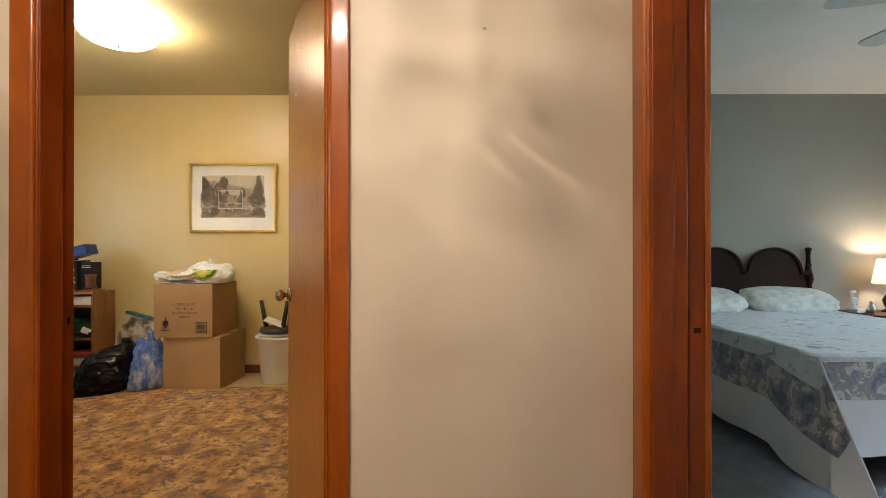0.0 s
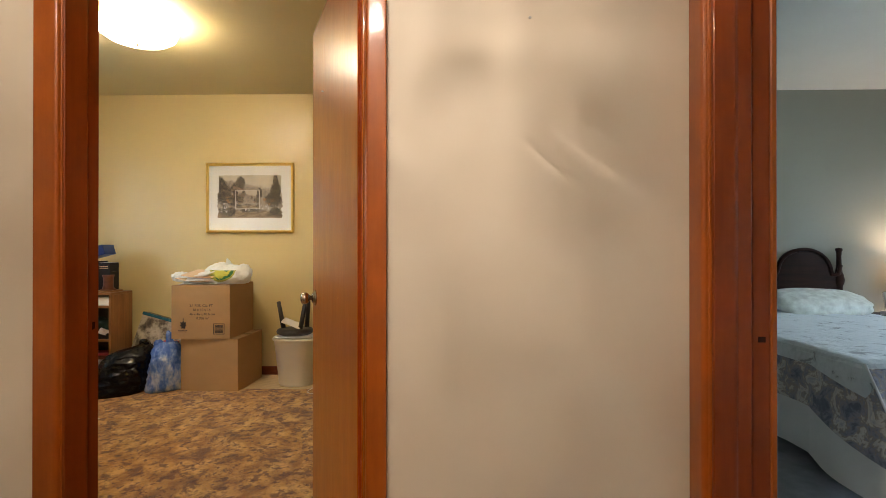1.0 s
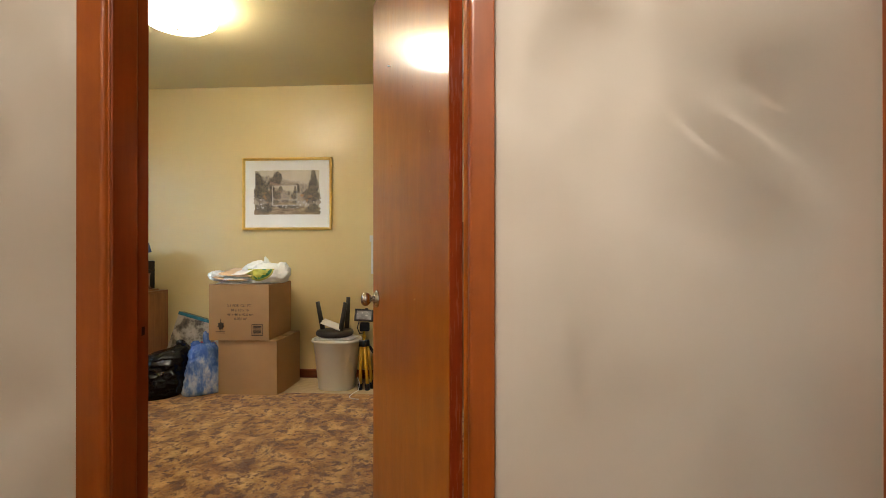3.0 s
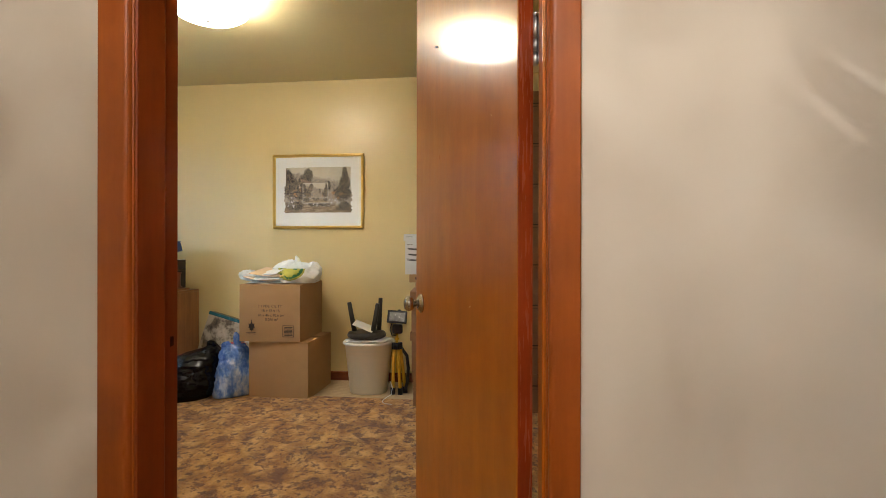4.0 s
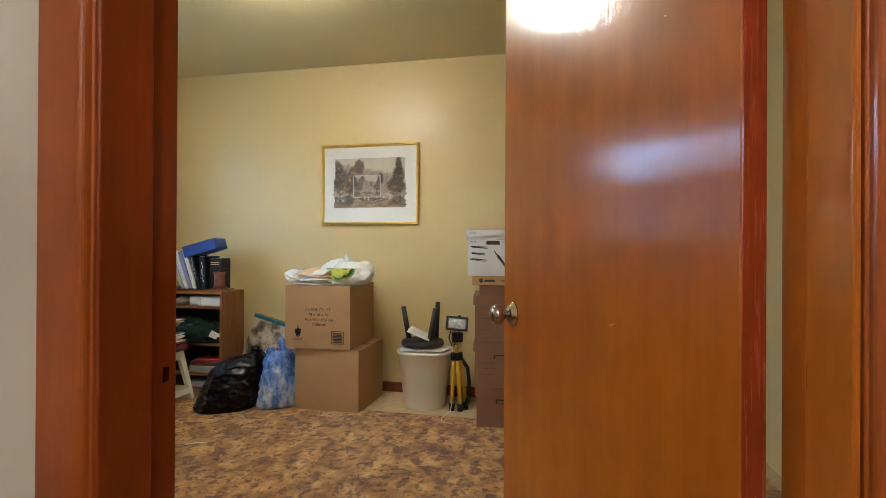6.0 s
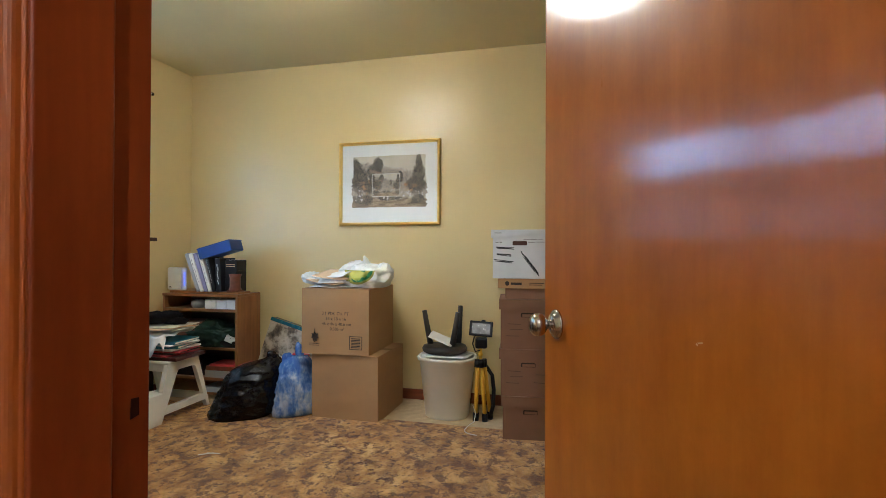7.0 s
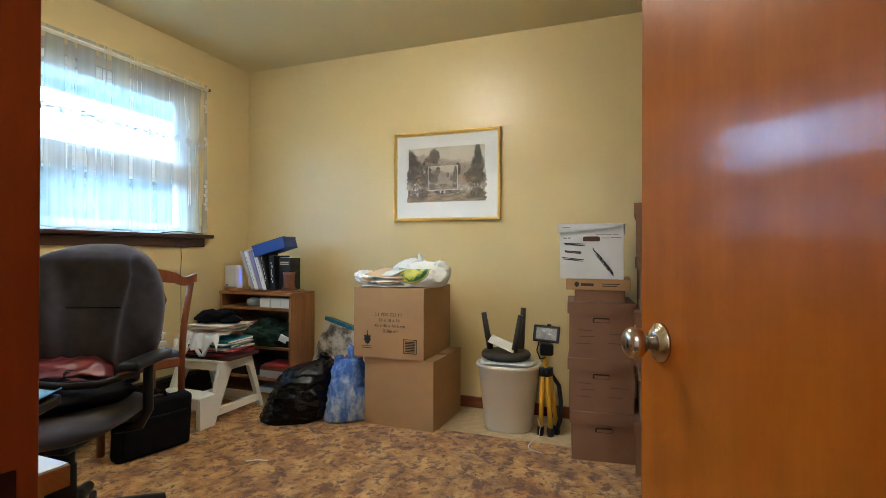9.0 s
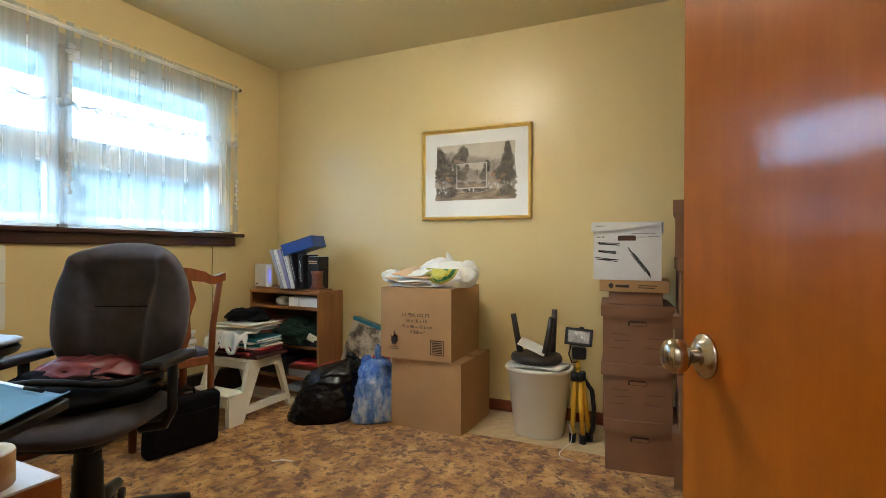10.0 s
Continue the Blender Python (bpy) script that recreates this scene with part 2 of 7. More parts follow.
M_LACEDARK = sheer("lace_motif", (0.66, 0.68, 0.69), 0.10, 0.90)
M_HEADBOARD = wood("dark_mahogany", (0.012, 0.004, 0.003), (0.034, 0.010, 0.006), 1.0, 0, 0.5, 0.0)
M_HEADBOARD.node_tree.nodes["Principled BSDF"].inputs["Specular IOR Level"].default_value = 0.12
M_PILLOW = mat("printed_pillow_cotton", (0.62, 0.66, 0.62), 0.9, vary=0.28, scale=16, bump=0.6, bscale=45)
M_SKIRT = mat("white_cotton", (0.66, 0.67, 0.69), 0.9, vary=0.06, scale=4, bump=0.4, bscale=30)
M_FANBLADE = mat("white_fan_paint", (0.55, 0.60, 0.58), 0.5, vary=0.05, bump=0.03)


def quilt_cloth(name, stops, scale):
    m, n, l, b = nodes_of(name)
    v = coords(n, l)
    r = ramp(n, stops)
    l.new(noise_tex(n, l, v, scale, 6, 0.68, 0.6), r.inputs[0])
    l.new(r.outputs[0], b.inputs["Base Color"])
    b.inputs["Roughness"].default_value = 0.95
    b.inputs["Sheen Weight"].default_value = 0.2
    vo = n.new("ShaderNodeTexVoronoi")
    vo.inputs["Scale"].default_value = 38
    l.new(v, vo.inputs["Vector"])
    add_bump(n, l, b, vo.outputs["Distance"], 0.9, 0.006)
    return m


M_QUILT = quilt_cloth("quilt_cotton", [(0.50, (0.60, 0.66, 0.70)), (0.60, (0.52, 0.58, 0.62)), (0.635, (0.27, 0.30, 0.33))], 11)
M_BAND = quilt_cloth("quilt_border_print", [(0.38, (0.13, 0.14, 0.20)), (0.47, (0.27, 0.28, 0.35)), (0.53, (0.30, 0.26, 0.24)), (0.57, (0.58, 0.56, 0.54)), (0.66, (0.36, 0.37, 0.43))], 13)


def landscape_print():
    """A faded garden print: cream sky, trees to both sides, a small inset view, flowers and a brown lawn."""
    m, n, l, b = nodes_of("landscape_print")
    tc = n.new("ShaderNodeTexCoord")
    sp = n.new("ShaderNodeSeparateXYZ")
    l.new(tc.outputs["Object"], sp.inputs[0])
    X, Z = sp.outputs["X"], sp.outputs["Z"]

    def op(kind, a, c):
        k = n.new("ShaderNodeMath")
        k.operation = kind
        for i, s in enumerate((a, c)):
            if isinstance(s, (int, float)):
                k.inputs[i].default_value = s
            else:
                l.new(s, k.inputs[i])
        return k.outputs[0]

    def blend(col, mask, tint):
        mx = n.new("ShaderNodeMixRGB")
        l.new(mask, mx.inputs[0])
        l.new(col, mx.inputs[1])
        if isinstance(tint, tuple):
            mx.inputs[2].default_value = (*tint, 1)
        else:
            l.new(tint, mx.inputs[2])
        return mx.outputs[0]

    def step(val, lo, hi):
        k = n.new("ShaderNodeMapRange")
        k.inputs["From Min"].default_value, k.inputs["From Max"].default_value = lo, hi
        l.new(val, k.inputs["Value"])
        return k.outputs[0]
    v = coords(n, l)

    def view(PX, PZ, grain):
        """One garden view: cream sky, tree masses, a roof, beds with pale flowers, a lawn with a path."""
        def clump(cx, cz, rx, rz):
            ex, ez = op("MULTIPLY", op("SUBTRACT", PX, cx), 1 / rx), op("MULTIPLY", op("SUBTRACT", PZ, cz), 1 / rz)
            return op("SUBTRACT", 1.0, op("ADD", op("MULTIPLY", ex, ex), op("MULTIPLY", ez, ez)))

        def most(*shapes):
            out = clump(*shapes[0])
            for q in shapes[1:]:
                out = op("MAXIMUM", out, clump(*q))
            return out
        edge = op("MULTIPLY", op("SUBTRACT", noise_tex(n, l, v, 26 * grain, 7, 0.7), 0.5), 2.6)
        fine = noise_tex(n, l, v, 55 * grain, 6, 0.7)
        sky = ramp(n, [(0.35, (0.50, 0.44, 0.33)), (0.7, (0.62, 0.56, 0.44))])
        l.new(noise_tex(n, l, v, 7 * grain, 3), sky.inputs[0])
        col = sky.outputs[0]
        haze = ramp(n, [(0.36, (0.20, 0.16, 0.125)), (0.64, (0.40, 0.34, 0.27))])
        l.new(fine, haze.inputs[0])
        far = most((0.0, -0.04, 0.50, 0.085), (0.05, 0.03, 0.13, 0.075), (-0.16, 0.09, 0.10, 0.06), (0.13, 0.02, 0.08, 0.07), (-0.02, 0.07, 0.06, 0.05))
        col = blend(col, step(op("ADD", far, edge), -0.1, 0.5), haze.outputs[0])
        dark = ramp(n, [(0.34, (0.030, 0.026, 0.024)), (0.50, (0.085, 0.070, 0.056)), (0.66, (0.21, 0.17, 0.125))])
        l.new(fine, dark.inputs[0])
        tall = most((-0.255, 0.110, 0.055, 0.080), (-0.225, 0.020, 0.085, 0.10), (-0.085, 0.130, 0.045, 0.060), (-0.115, 0.075, 0.065, 0.060), (0.225, 0.135, 0.026, 0.070), (0.225, 0.060, 0.050, 0.085), (0.205, -0.015, 0.080, 0.070), (0.09, 0.045, 0.022, 0.045), (-0.15, -0.02, 0.07, 0.06))
        col = blend(col, step(op("ADD", tall, op("MULTIPLY", edge, 0.75)), 0.0, 0.4), dark.outputs[0])
        # the sloping roof beside the middle trees
        slope = op("SUBTRACT", op("MULTIPLY", op("ADD", PX, 0.150), -0.30), op("SUBTRACT", PZ, 0.108))
        roof = op("MULTIPLY", op("MULTIPLY", step(slope, 0.0, 0.004), op("LESS_THAN", slope, 0.024)), op("LESS_THAN", op("ABSOLUTE", op("ADD", PX, 0.100), 0), 0.048))
        col = blend(col, roof, (0.25, 0.17, 0.125))
        lawn = ramp(n, [(0.36, (0.115, 0.085, 0.055)), (0.52, (0.26, 0.19, 0.12)), (0.68, (0.42, 0.32, 0.21))])
        l.new(noise_tex(n, l, coords(n, l, (0.35, 1, 1.3)), 34 * grain, 5, 0.65), lawn.inputs[0])
        col = blend(col, step(op("ADD", op("MULTIPLY", PZ, -9.0), op("MULTIPLY", edge, 0.20)), 0.86, 1.05), lawn.outputs[0])
        beds = most((-0.20, -0.115, 0.09, 0.050), (0.215, -0.115, 0.06, 0.040), (0.00, -0.105, 0.12, 0.022))
        col = blend(col, step(op("ADD", beds, op("MULTIPLY", edge, 0.7)), 0.1, 0.5), dark.outputs[0])
        spots = step(noise_tex(n, l, v, 75 * grain, 3, 0.6), 0.56, 0.63)
        col = blend(col, op("MULTIPLY", spots, step(most((-0.02, -0.108, 0.13, 0.022), (0.17, -0.080, 0.10, 0.030), (-0.235, -0.09, 0.05, 0.075)), 0.0, 0.4)), (0.62, 0.58, 0.55))
        rust = step(noise_tex(n, l, v, 48 * grain, 3, 0.6), 0.53, 0.62)
        col = blend(col, op("MULTIPLY", rust, step(most((-0.17, -0.035, 0.06, 0.075), (0.15, -0.03, 0.07, 0.04)), 0.0, 0.5)), (0.34, 0.185, 0.085))
        return col
    # the same garden appears once more, small, inside the white line
    IX, IZ = op("MULTIPLY", op("ADD", X, 0.021), 2.5), op("MULTIPLY", op("ADD", Z, 0.015), 2.35)
    inside = op("MULTIPLY", op("LESS_THAN", op("ABSOLUTE", op("ADD", X, 0.021), 0), 0.105), op("LESS_THAN", op("ABSOLUTE", op("ADD", Z, 0.012), 0), 0.080))
    col = blend(view(X, Z, 1.0), op("MULTIPLY", inside, 0.85), view(IX, IZ, 1.6))
    l.new(col, b.inputs["Base Color"])
    b.inputs["Roughness"].default_value = 0.8
    return m


M_PRINT = landscape_print()


def printed_film():
    """White plastic film with a green oval and a yellow blotch printed on its front."""
    m, n, l, b = nodes_of("printed_plastic_film")
    tc, sp = n.new("ShaderNodeTexCoord"), n.new("ShaderNodeSeparateXYZ")
    l.new(tc.outputs["Object"], sp.inputs[0])

    def op(kind, a, c):
        k = n.new("ShaderNodeMath")
        k.operation = kind
        for i, q in enumerate((a, c)):
            if isinstance(q, (int, float)):
                k.inputs[i].default_value = q
            else:
                l.new(q, k.inputs[i])
        return k.outputs[0]

    def oval(cx, cz, rx, rz, soft):
        ex = op("POWER", op("ABSOLUTE", op("MULTIPLY", op("SUBTRACT", sp.outputs["X"], cx), 1 / rx), 0), 2)
        ez = op("POWER", op("ABSOLUTE", op("MULTIPLY", op("SUBTRACT", sp.outputs["Z"], cz), 1 / rz), 0), 2)
        inside = op("LESS_THAN", op("ADD", op("ADD", ex, ez), soft), 1.0)
        return op("MULTIPLY", inside, op("LESS_THAN", sp.outputs["Y"], 0.0))
    wob_ = op("MULTIPLY", op("SUBTRACT", noise_tex(n, l, coords(n, l), 30, 3), 0.5), 0.9)
    col = None
    half = op("LESS_THAN", sp.outputs["Z"], 0.108)
    for mask, c in ((op("MULTIPLY", oval(-0.015, 0.112, 0.118, 0.092, 0.0), half), (0.36, 0.36, 0.05)), (op("MULTIPLY", oval(-0.015, 0.112, 0.105, 0.078, 0.0), half), (0.03, 0.17, 0.05)), (op("MULTIPLY", oval(-0.03, 0.090, 0.085, 0.045, op("MULTIPLY", wob_, 4.5)), half), (0.50, 0.48, 0.06))):
        mx = n.new("ShaderNodeMixRGB")
        l.new(mask, mx.inputs[0])
        if col is None:
            mx.inputs[1].default_value = (0.74, 0.75, 0.72, 1)
        else:
            l.new(col, mx.inputs[1])
        mx.inputs[2].default_value = (*c, 1)
        col = mx.outputs[0]
    l.new(col, b.inputs["Base Color"])
    b.inputs["Roughness"].default_value = 0.35
    add_bump(n, l, b, noise_tex(n, l, coords(n, l), 22, 3), 0.5)
    return m


M_BAGPRINT = printed_film()


def mottled_film(name, stops, scale):
    """Thin coloured film with pale things pressing against it from inside."""
    m, n, l, b = nodes_of(name)
    v = coords(n, l, (1.3, 1.3, 0.6))
    r = ramp(n, stops)
    sp, hi, ad = n.new("ShaderNodeSeparateXYZ"), n.new("ShaderNodeMapRange"), n.new("ShaderNodeMath")
    l.new(v, sp.inputs[0])
    hi.inputs["From Min"].default_value, hi.inputs["From Max"].default_value = 0.06, 0.18
    hi.inputs["To Min"].default_value, hi.inputs["To Max"].default_value = 0.02, -0.10
    l.new(sp.outputs["Z"], hi.inputs["Value"])
    ad.operation = "ADD"
    l.new(noise_tex(n, l, v, scale, 6, 0.66, 0.1), ad.inputs[0])
    l.new(hi.outputs[0], ad.inputs[1])
    l.new(ad.outputs[0], r.inputs[0])
    l.new(r.outputs[0], b.inputs["Base Color"])
    b.inputs["Roughness"].default_value = 0.24
    add_bump(n, l, b, noise_tex(n, l, v, 34.0, 5, 0.6, 0.4), 0.7, 0.004)
    return m


M_BLUEBAG = mottled_film("blue_plastic_film", [(0.36, (0.055, 0.13, 0.42)), (0.46, (0.13, 0.23, 0.52)), (0.52, (0.24, 0.33, 0.56)), (0.62, (0.44, 0.50, 0.61))], 13.0)


def colour_photo():
    m, n, l, b = nodes_of("printed_carton")
    v = coords(n, l)
    r = ramp(n, [(0.34, (0.05, 0.04, 0.03)), (0.43, (0.18, 0.14, 0.10)), (0.50, (0.46, 0.40, 0.30)), (0.60, (0.62, 0.54, 0.42)), (0.70, (0.30, 0.24, 0.17))])
    l.new(noise_tex(n, l, v, 9, 4, 0.6), r.inputs[0])
    l.new(r.outputs[0], b.inputs["Base Color"])
    b.inputs["Roughness"].default_value = 0.4
    return m


M_CARTON = colour_photo()
M_TEALTOP = mottled_film("printed_carton_top", [(0.40, (0.03, 0.14, 0.20)), (0.55, (0.10, 0.27, 0.33)), (0.65, (0.45, 0.50, 0.48))], 14.0)


def light_pattern_shade():
    """Unseen hall lamp shade; the soft clouds and streaks of light on the walls are painted into its tint."""
    m, n, l, b = nodes_of("light_pattern_shade")

    def op(kind, *args):
        k = n.new("ShaderNodeMath")
        k.operation = kind
        for i, q in enumerate(args):
            if isinstance(q, (int, float)):
                k.inputs[i].default_value = q
            else:
                l.new(q, k.inputs[i])
        return k.outputs[0]
    sp = n.new("ShaderNodeSeparateXYZ")
    warp = coords(n, l)
    l.new(warp, sp.inputs[0])
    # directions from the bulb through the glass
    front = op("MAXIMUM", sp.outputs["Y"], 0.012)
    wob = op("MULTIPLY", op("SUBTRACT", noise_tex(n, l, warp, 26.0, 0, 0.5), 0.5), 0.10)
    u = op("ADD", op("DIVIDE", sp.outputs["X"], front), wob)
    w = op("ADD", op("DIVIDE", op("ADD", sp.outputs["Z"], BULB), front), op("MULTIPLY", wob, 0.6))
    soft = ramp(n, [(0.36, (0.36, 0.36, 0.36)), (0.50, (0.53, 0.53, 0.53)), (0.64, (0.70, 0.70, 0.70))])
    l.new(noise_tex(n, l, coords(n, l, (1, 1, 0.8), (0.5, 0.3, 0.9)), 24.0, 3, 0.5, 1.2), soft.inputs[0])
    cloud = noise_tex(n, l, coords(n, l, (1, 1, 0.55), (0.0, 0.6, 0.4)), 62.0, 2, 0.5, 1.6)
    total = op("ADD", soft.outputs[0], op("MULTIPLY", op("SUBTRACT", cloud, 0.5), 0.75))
    # painted light streaks and dark patches, the last two dimming the left wall: centre, half length, half width, slant
    # in degrees, gain
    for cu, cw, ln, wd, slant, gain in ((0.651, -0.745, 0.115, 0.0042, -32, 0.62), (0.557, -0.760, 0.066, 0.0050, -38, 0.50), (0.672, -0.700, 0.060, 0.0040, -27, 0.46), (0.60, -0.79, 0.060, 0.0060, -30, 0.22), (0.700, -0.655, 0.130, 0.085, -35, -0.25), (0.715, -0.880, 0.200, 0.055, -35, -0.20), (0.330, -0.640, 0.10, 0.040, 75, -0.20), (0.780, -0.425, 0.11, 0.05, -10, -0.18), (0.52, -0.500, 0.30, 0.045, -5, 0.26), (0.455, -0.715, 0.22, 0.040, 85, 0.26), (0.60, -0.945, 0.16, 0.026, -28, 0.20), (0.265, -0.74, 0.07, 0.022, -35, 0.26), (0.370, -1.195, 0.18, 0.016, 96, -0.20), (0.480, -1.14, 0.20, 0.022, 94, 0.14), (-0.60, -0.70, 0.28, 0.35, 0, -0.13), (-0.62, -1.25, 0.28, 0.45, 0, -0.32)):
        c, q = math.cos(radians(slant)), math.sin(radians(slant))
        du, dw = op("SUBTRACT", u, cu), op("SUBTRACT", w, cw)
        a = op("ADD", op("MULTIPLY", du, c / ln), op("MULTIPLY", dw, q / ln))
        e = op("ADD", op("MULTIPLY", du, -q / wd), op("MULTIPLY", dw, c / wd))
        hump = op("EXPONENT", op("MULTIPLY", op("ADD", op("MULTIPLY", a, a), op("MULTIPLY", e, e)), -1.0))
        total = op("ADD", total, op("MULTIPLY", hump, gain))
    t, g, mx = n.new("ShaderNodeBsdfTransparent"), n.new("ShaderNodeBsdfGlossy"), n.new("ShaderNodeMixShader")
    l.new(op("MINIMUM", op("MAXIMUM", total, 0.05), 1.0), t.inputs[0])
    g.inputs["Roughness"].default_value = 0.05
    mx.inputs[0].default_value = 0.06
    l.new(t.outputs[0], mx.inputs[1])
    l.new(g.outputs[0], mx.inputs[2])
    l.new(mx.outputs[0], n["Material Output"].inputs["Surface"])
    return m


BULB = 0.255    # how far the hall bulb hangs below the ceiling
M_LIGHTPATTERN = light_pattern_shade()


def outside_view(name, strength, low=1.0, sky=(0.54, 0.77, 1.0)):
    """Bright hazy sky over a sunlit hedge beyond the window."""
    m, n, l, b = nodes_of(name)
    tc = n.new("ShaderNodeTexCoord")
    sp = n.new("ShaderNodeSeparateXYZ")
    l.new(tc.outputs["Object"], sp.inputs[0])
    v = coords(n, l)
    k = n.new("ShaderNodeMath")
    k.operation = "MULTIPLY_ADD"
    k.inputs[1].default_value = 0.7
    l.new(noise_tex(n, l, v, 1.6, 7, 0.7), k.inputs[0])
    l.new(sp.outputs["Z"], k.inputs[2])
    edge = ramp(n, [(0.0, (0, 0, 0)), (1.0, (1, 1, 1))])
    mr = n.new("ShaderNodeMapRange")
    mr.inputs["From Min"].default_value, mr.inputs["From Max"].default_value = 3.15, 3.35
    l.new(k.outputs[0], mr.inputs["Value"])
    l.new(mr.outputs[0], edge.inputs[0])
    leaves = ramp(n, [(0.36, tuple(c * low for c in (0.022, 0.036, 0.034))), (0.46, tuple(c * low for c in (0.045, 0.068, 0.066))), (0.54, tuple(c * low for c in (0.075, 0.105, 0.105))), (0.64, tuple(c * low for c in (0.16, 0.20, 0.21)))])
    l.new(noise_tex(n, l, v, 4.2, 6, 0.72), leaves.inputs[0])
    mx = n.new("ShaderNodeMixRGB")
    l.new(edge.outputs[0], mx.inputs[0])
    l.new(leaves.outputs[0], mx.inputs[1])
    mx.inputs[2].default_value = (*sky, 1)
    em = n.new("ShaderNodeEmission")
    l.new(mx.outputs[0], em.inputs[0])
    em.inputs[1].default_value = strength
    l.new(em.outputs[0], n["Material Output"].inputs["Surface"])
    return m


M_OUTSIDE = outside_view("garden_distance", OUTSIDE, 0.23)
# unseen from indoors; hedge glow raised fourfold to lift light onto the bedroom ceiling
M_OUTSIDE_E = outside_view("garden_glow_east", OUTSIDE * 1.5, 4.0, (0.62, 0.82, 1.0))
# ground out of view, made pale so it reflects light onto the soffit
M_BOUNCEGROUND = mat("pale_bounce_ground", (0.55, 0.55, 0.52), 0.95, vary=0.2, scale=3)
M_SOFFIT = mat("white_soffit", (0.60, 0.72, 0.70), 0.6, vary=0.05)
M_FLOORHALL = wood("hall_floor_boards", (0.14, 0.07, 0.03), (0.28, 0.15, 0.07), 0.6, 0, 0.4, 0.2)

# ---- building helpers ----
def box(bm, x0, x1, y0, y1, z0, z1, bev=0.0, m=None, seg=1):
    vs = [bm.verts.new((x, y, z)) for z in (z0, z1) for x, y in ((x0, y0), (x1, y0), (x1, y1), (x0, y1))]
    fs = [bm.faces.new([vs[i] for i in q]) for q in ((3, 2, 1, 0), (4, 5, 6, 7), (0, 1, 5, 4), (1, 2, 6, 5), (2, 3, 7, 6), (3, 0, 4, 7))]
    if bev > 0:
        es = list({e for f in fs for e in f.edges})
        out = bmesh.ops.bevel(bm, geom=es, offset=bev, segments=seg, affect="EDGES", profile=0.5)
        vs = list({v for f in out["faces"] for v in f.verts} | {v for v in vs if v.is_valid})
    if m is not None:
        bmesh.ops.transform(bm, matrix=m, verts=[v for v in vs if v.is_valid])
    return vs


def lathe(bm, prof, n=24, m=None, sx=1.0, sy=1.0, power=2.0):
    """Turn a profile of (radius, height) round z; power over 2 squares the outline."""
    rings, allv = [], []
    for r, z in prof:
        ring = []
        for i in range(n):
            a = 2 * math.pi * i / n
            c, s = math.cos(a), math.sin(a)
            k = (abs(c) ** power + abs(s) ** power) ** (-1 / power) if power != 2.0 else 1.0
            ring.append(bm.verts.new((r * k * c * sx, r * k * s * sy, z)))
        rings.append(ring)
        allv += ring
    for a, b in zip(rings, rings[1:]):
        for i in range(n):
            bm.faces.new((a[i], a[(i + 1) % n], b[(i + 1) % n], b[i])).smooth = True
    for ring, flip in ((rings[0], True), (rings[-1], False)):
        if prof[0 if flip else -1][0] > 1e-4:
            bm.faces.new(ring[::-1] if flip else ring)
    if m is not None:
        bmesh.ops.transform(bm, matrix=m, verts=allv)
    return allv


def tube(bm, pts, r, n=10, r2=None):
    pts = [Vector(p) for p in pts]
    rings = []
    for i, p in enumerate(pts):
        d = (pts[min(i + 1, len(pts) - 1)] - pts[max(i - 1, 0)]).normalized()
        u = d.orthogonal().normalized() if i == 0 else (rings_u - d * rings_u.dot(d)).normalized()
        rings_u = u
        w = d.cross(u)
        k = r if r2 is None else r + (r2 - r) * i / (len(pts) - 1)
        rings.append([bm.verts.new(p + k * (math.cos(2 * math.pi * j / n) * u + math.sin(2 * math.pi * j / n) * w)) for j in range(n)])
    for a, b in zip(rings, rings[1:]):
        for j in range(n):
            bm.faces.new((a[j], a[(j + 1) % n], b[(j + 1) % n], b[j])).smooth = True
    bm.faces.new(rings[0][::-1])
    bm.faces.new(rings[-1])


def prism(bm, poly, z0, z1, m=None, smooth=False):
    """A closed outline in x and y pulled up from z0 to z1."""
    a = [bm.verts.new((x, y, z0)) for x, y in poly]
    b = [bm.verts.new((x, y, z1)) for x, y in poly]
    n = len(poly)
    for i in range(n):
        bm.faces.new((a[i], a[(i + 1) % n], b[(i + 1) % n], b[i])).smooth = smooth
    bm.faces.new(a[::-1])
    bm.faces.new(b)
    if m is not None:
        bmesh.ops.transform(bm, matrix=m, verts=a + b)


def grid(bm, nu, nv, fn):
    vs = [[bm.verts.new(fn(i / nu, j / nv)) for j in range(nv + 1)] for i in range(nu + 1)]
    for i in range(nu):
        for j in range(nv):
            bm.faces.new((vs[i][j], vs[i + 1][j], vs[i + 1][j + 1], vs[i][j + 1])).smooth = True


def mesh_of(bm, name, material, thick=0.0):
    bmesh.ops.recalc_face_normals(bm, faces=bm.faces)
    me = bpy.data.meshes.new(name)
    bm.to_mesh(me)
    bm.free()
    me.materials.append(material)
    return me


def part(name, bm, material, parent=None, label=""):
    ob = new(name, mesh_of(bm, name, material))
    if parent is not None:
        ob.parent = parent
    return tagged(ob, label)


def thing(name, loc, rz, label, category, group="", kind=""):
    ob = new(name)
    ob.empty_display_size = 0.05
    ob.matrix_world = pose(*loc, 0, 0, rz)
    return tagged(ob, label, category, group, kind)


def setting(name, bm, material, label, category):
    return tagged(part(name, bm, material), label, category, "", "structure")


def B():
    return bmesh.new()


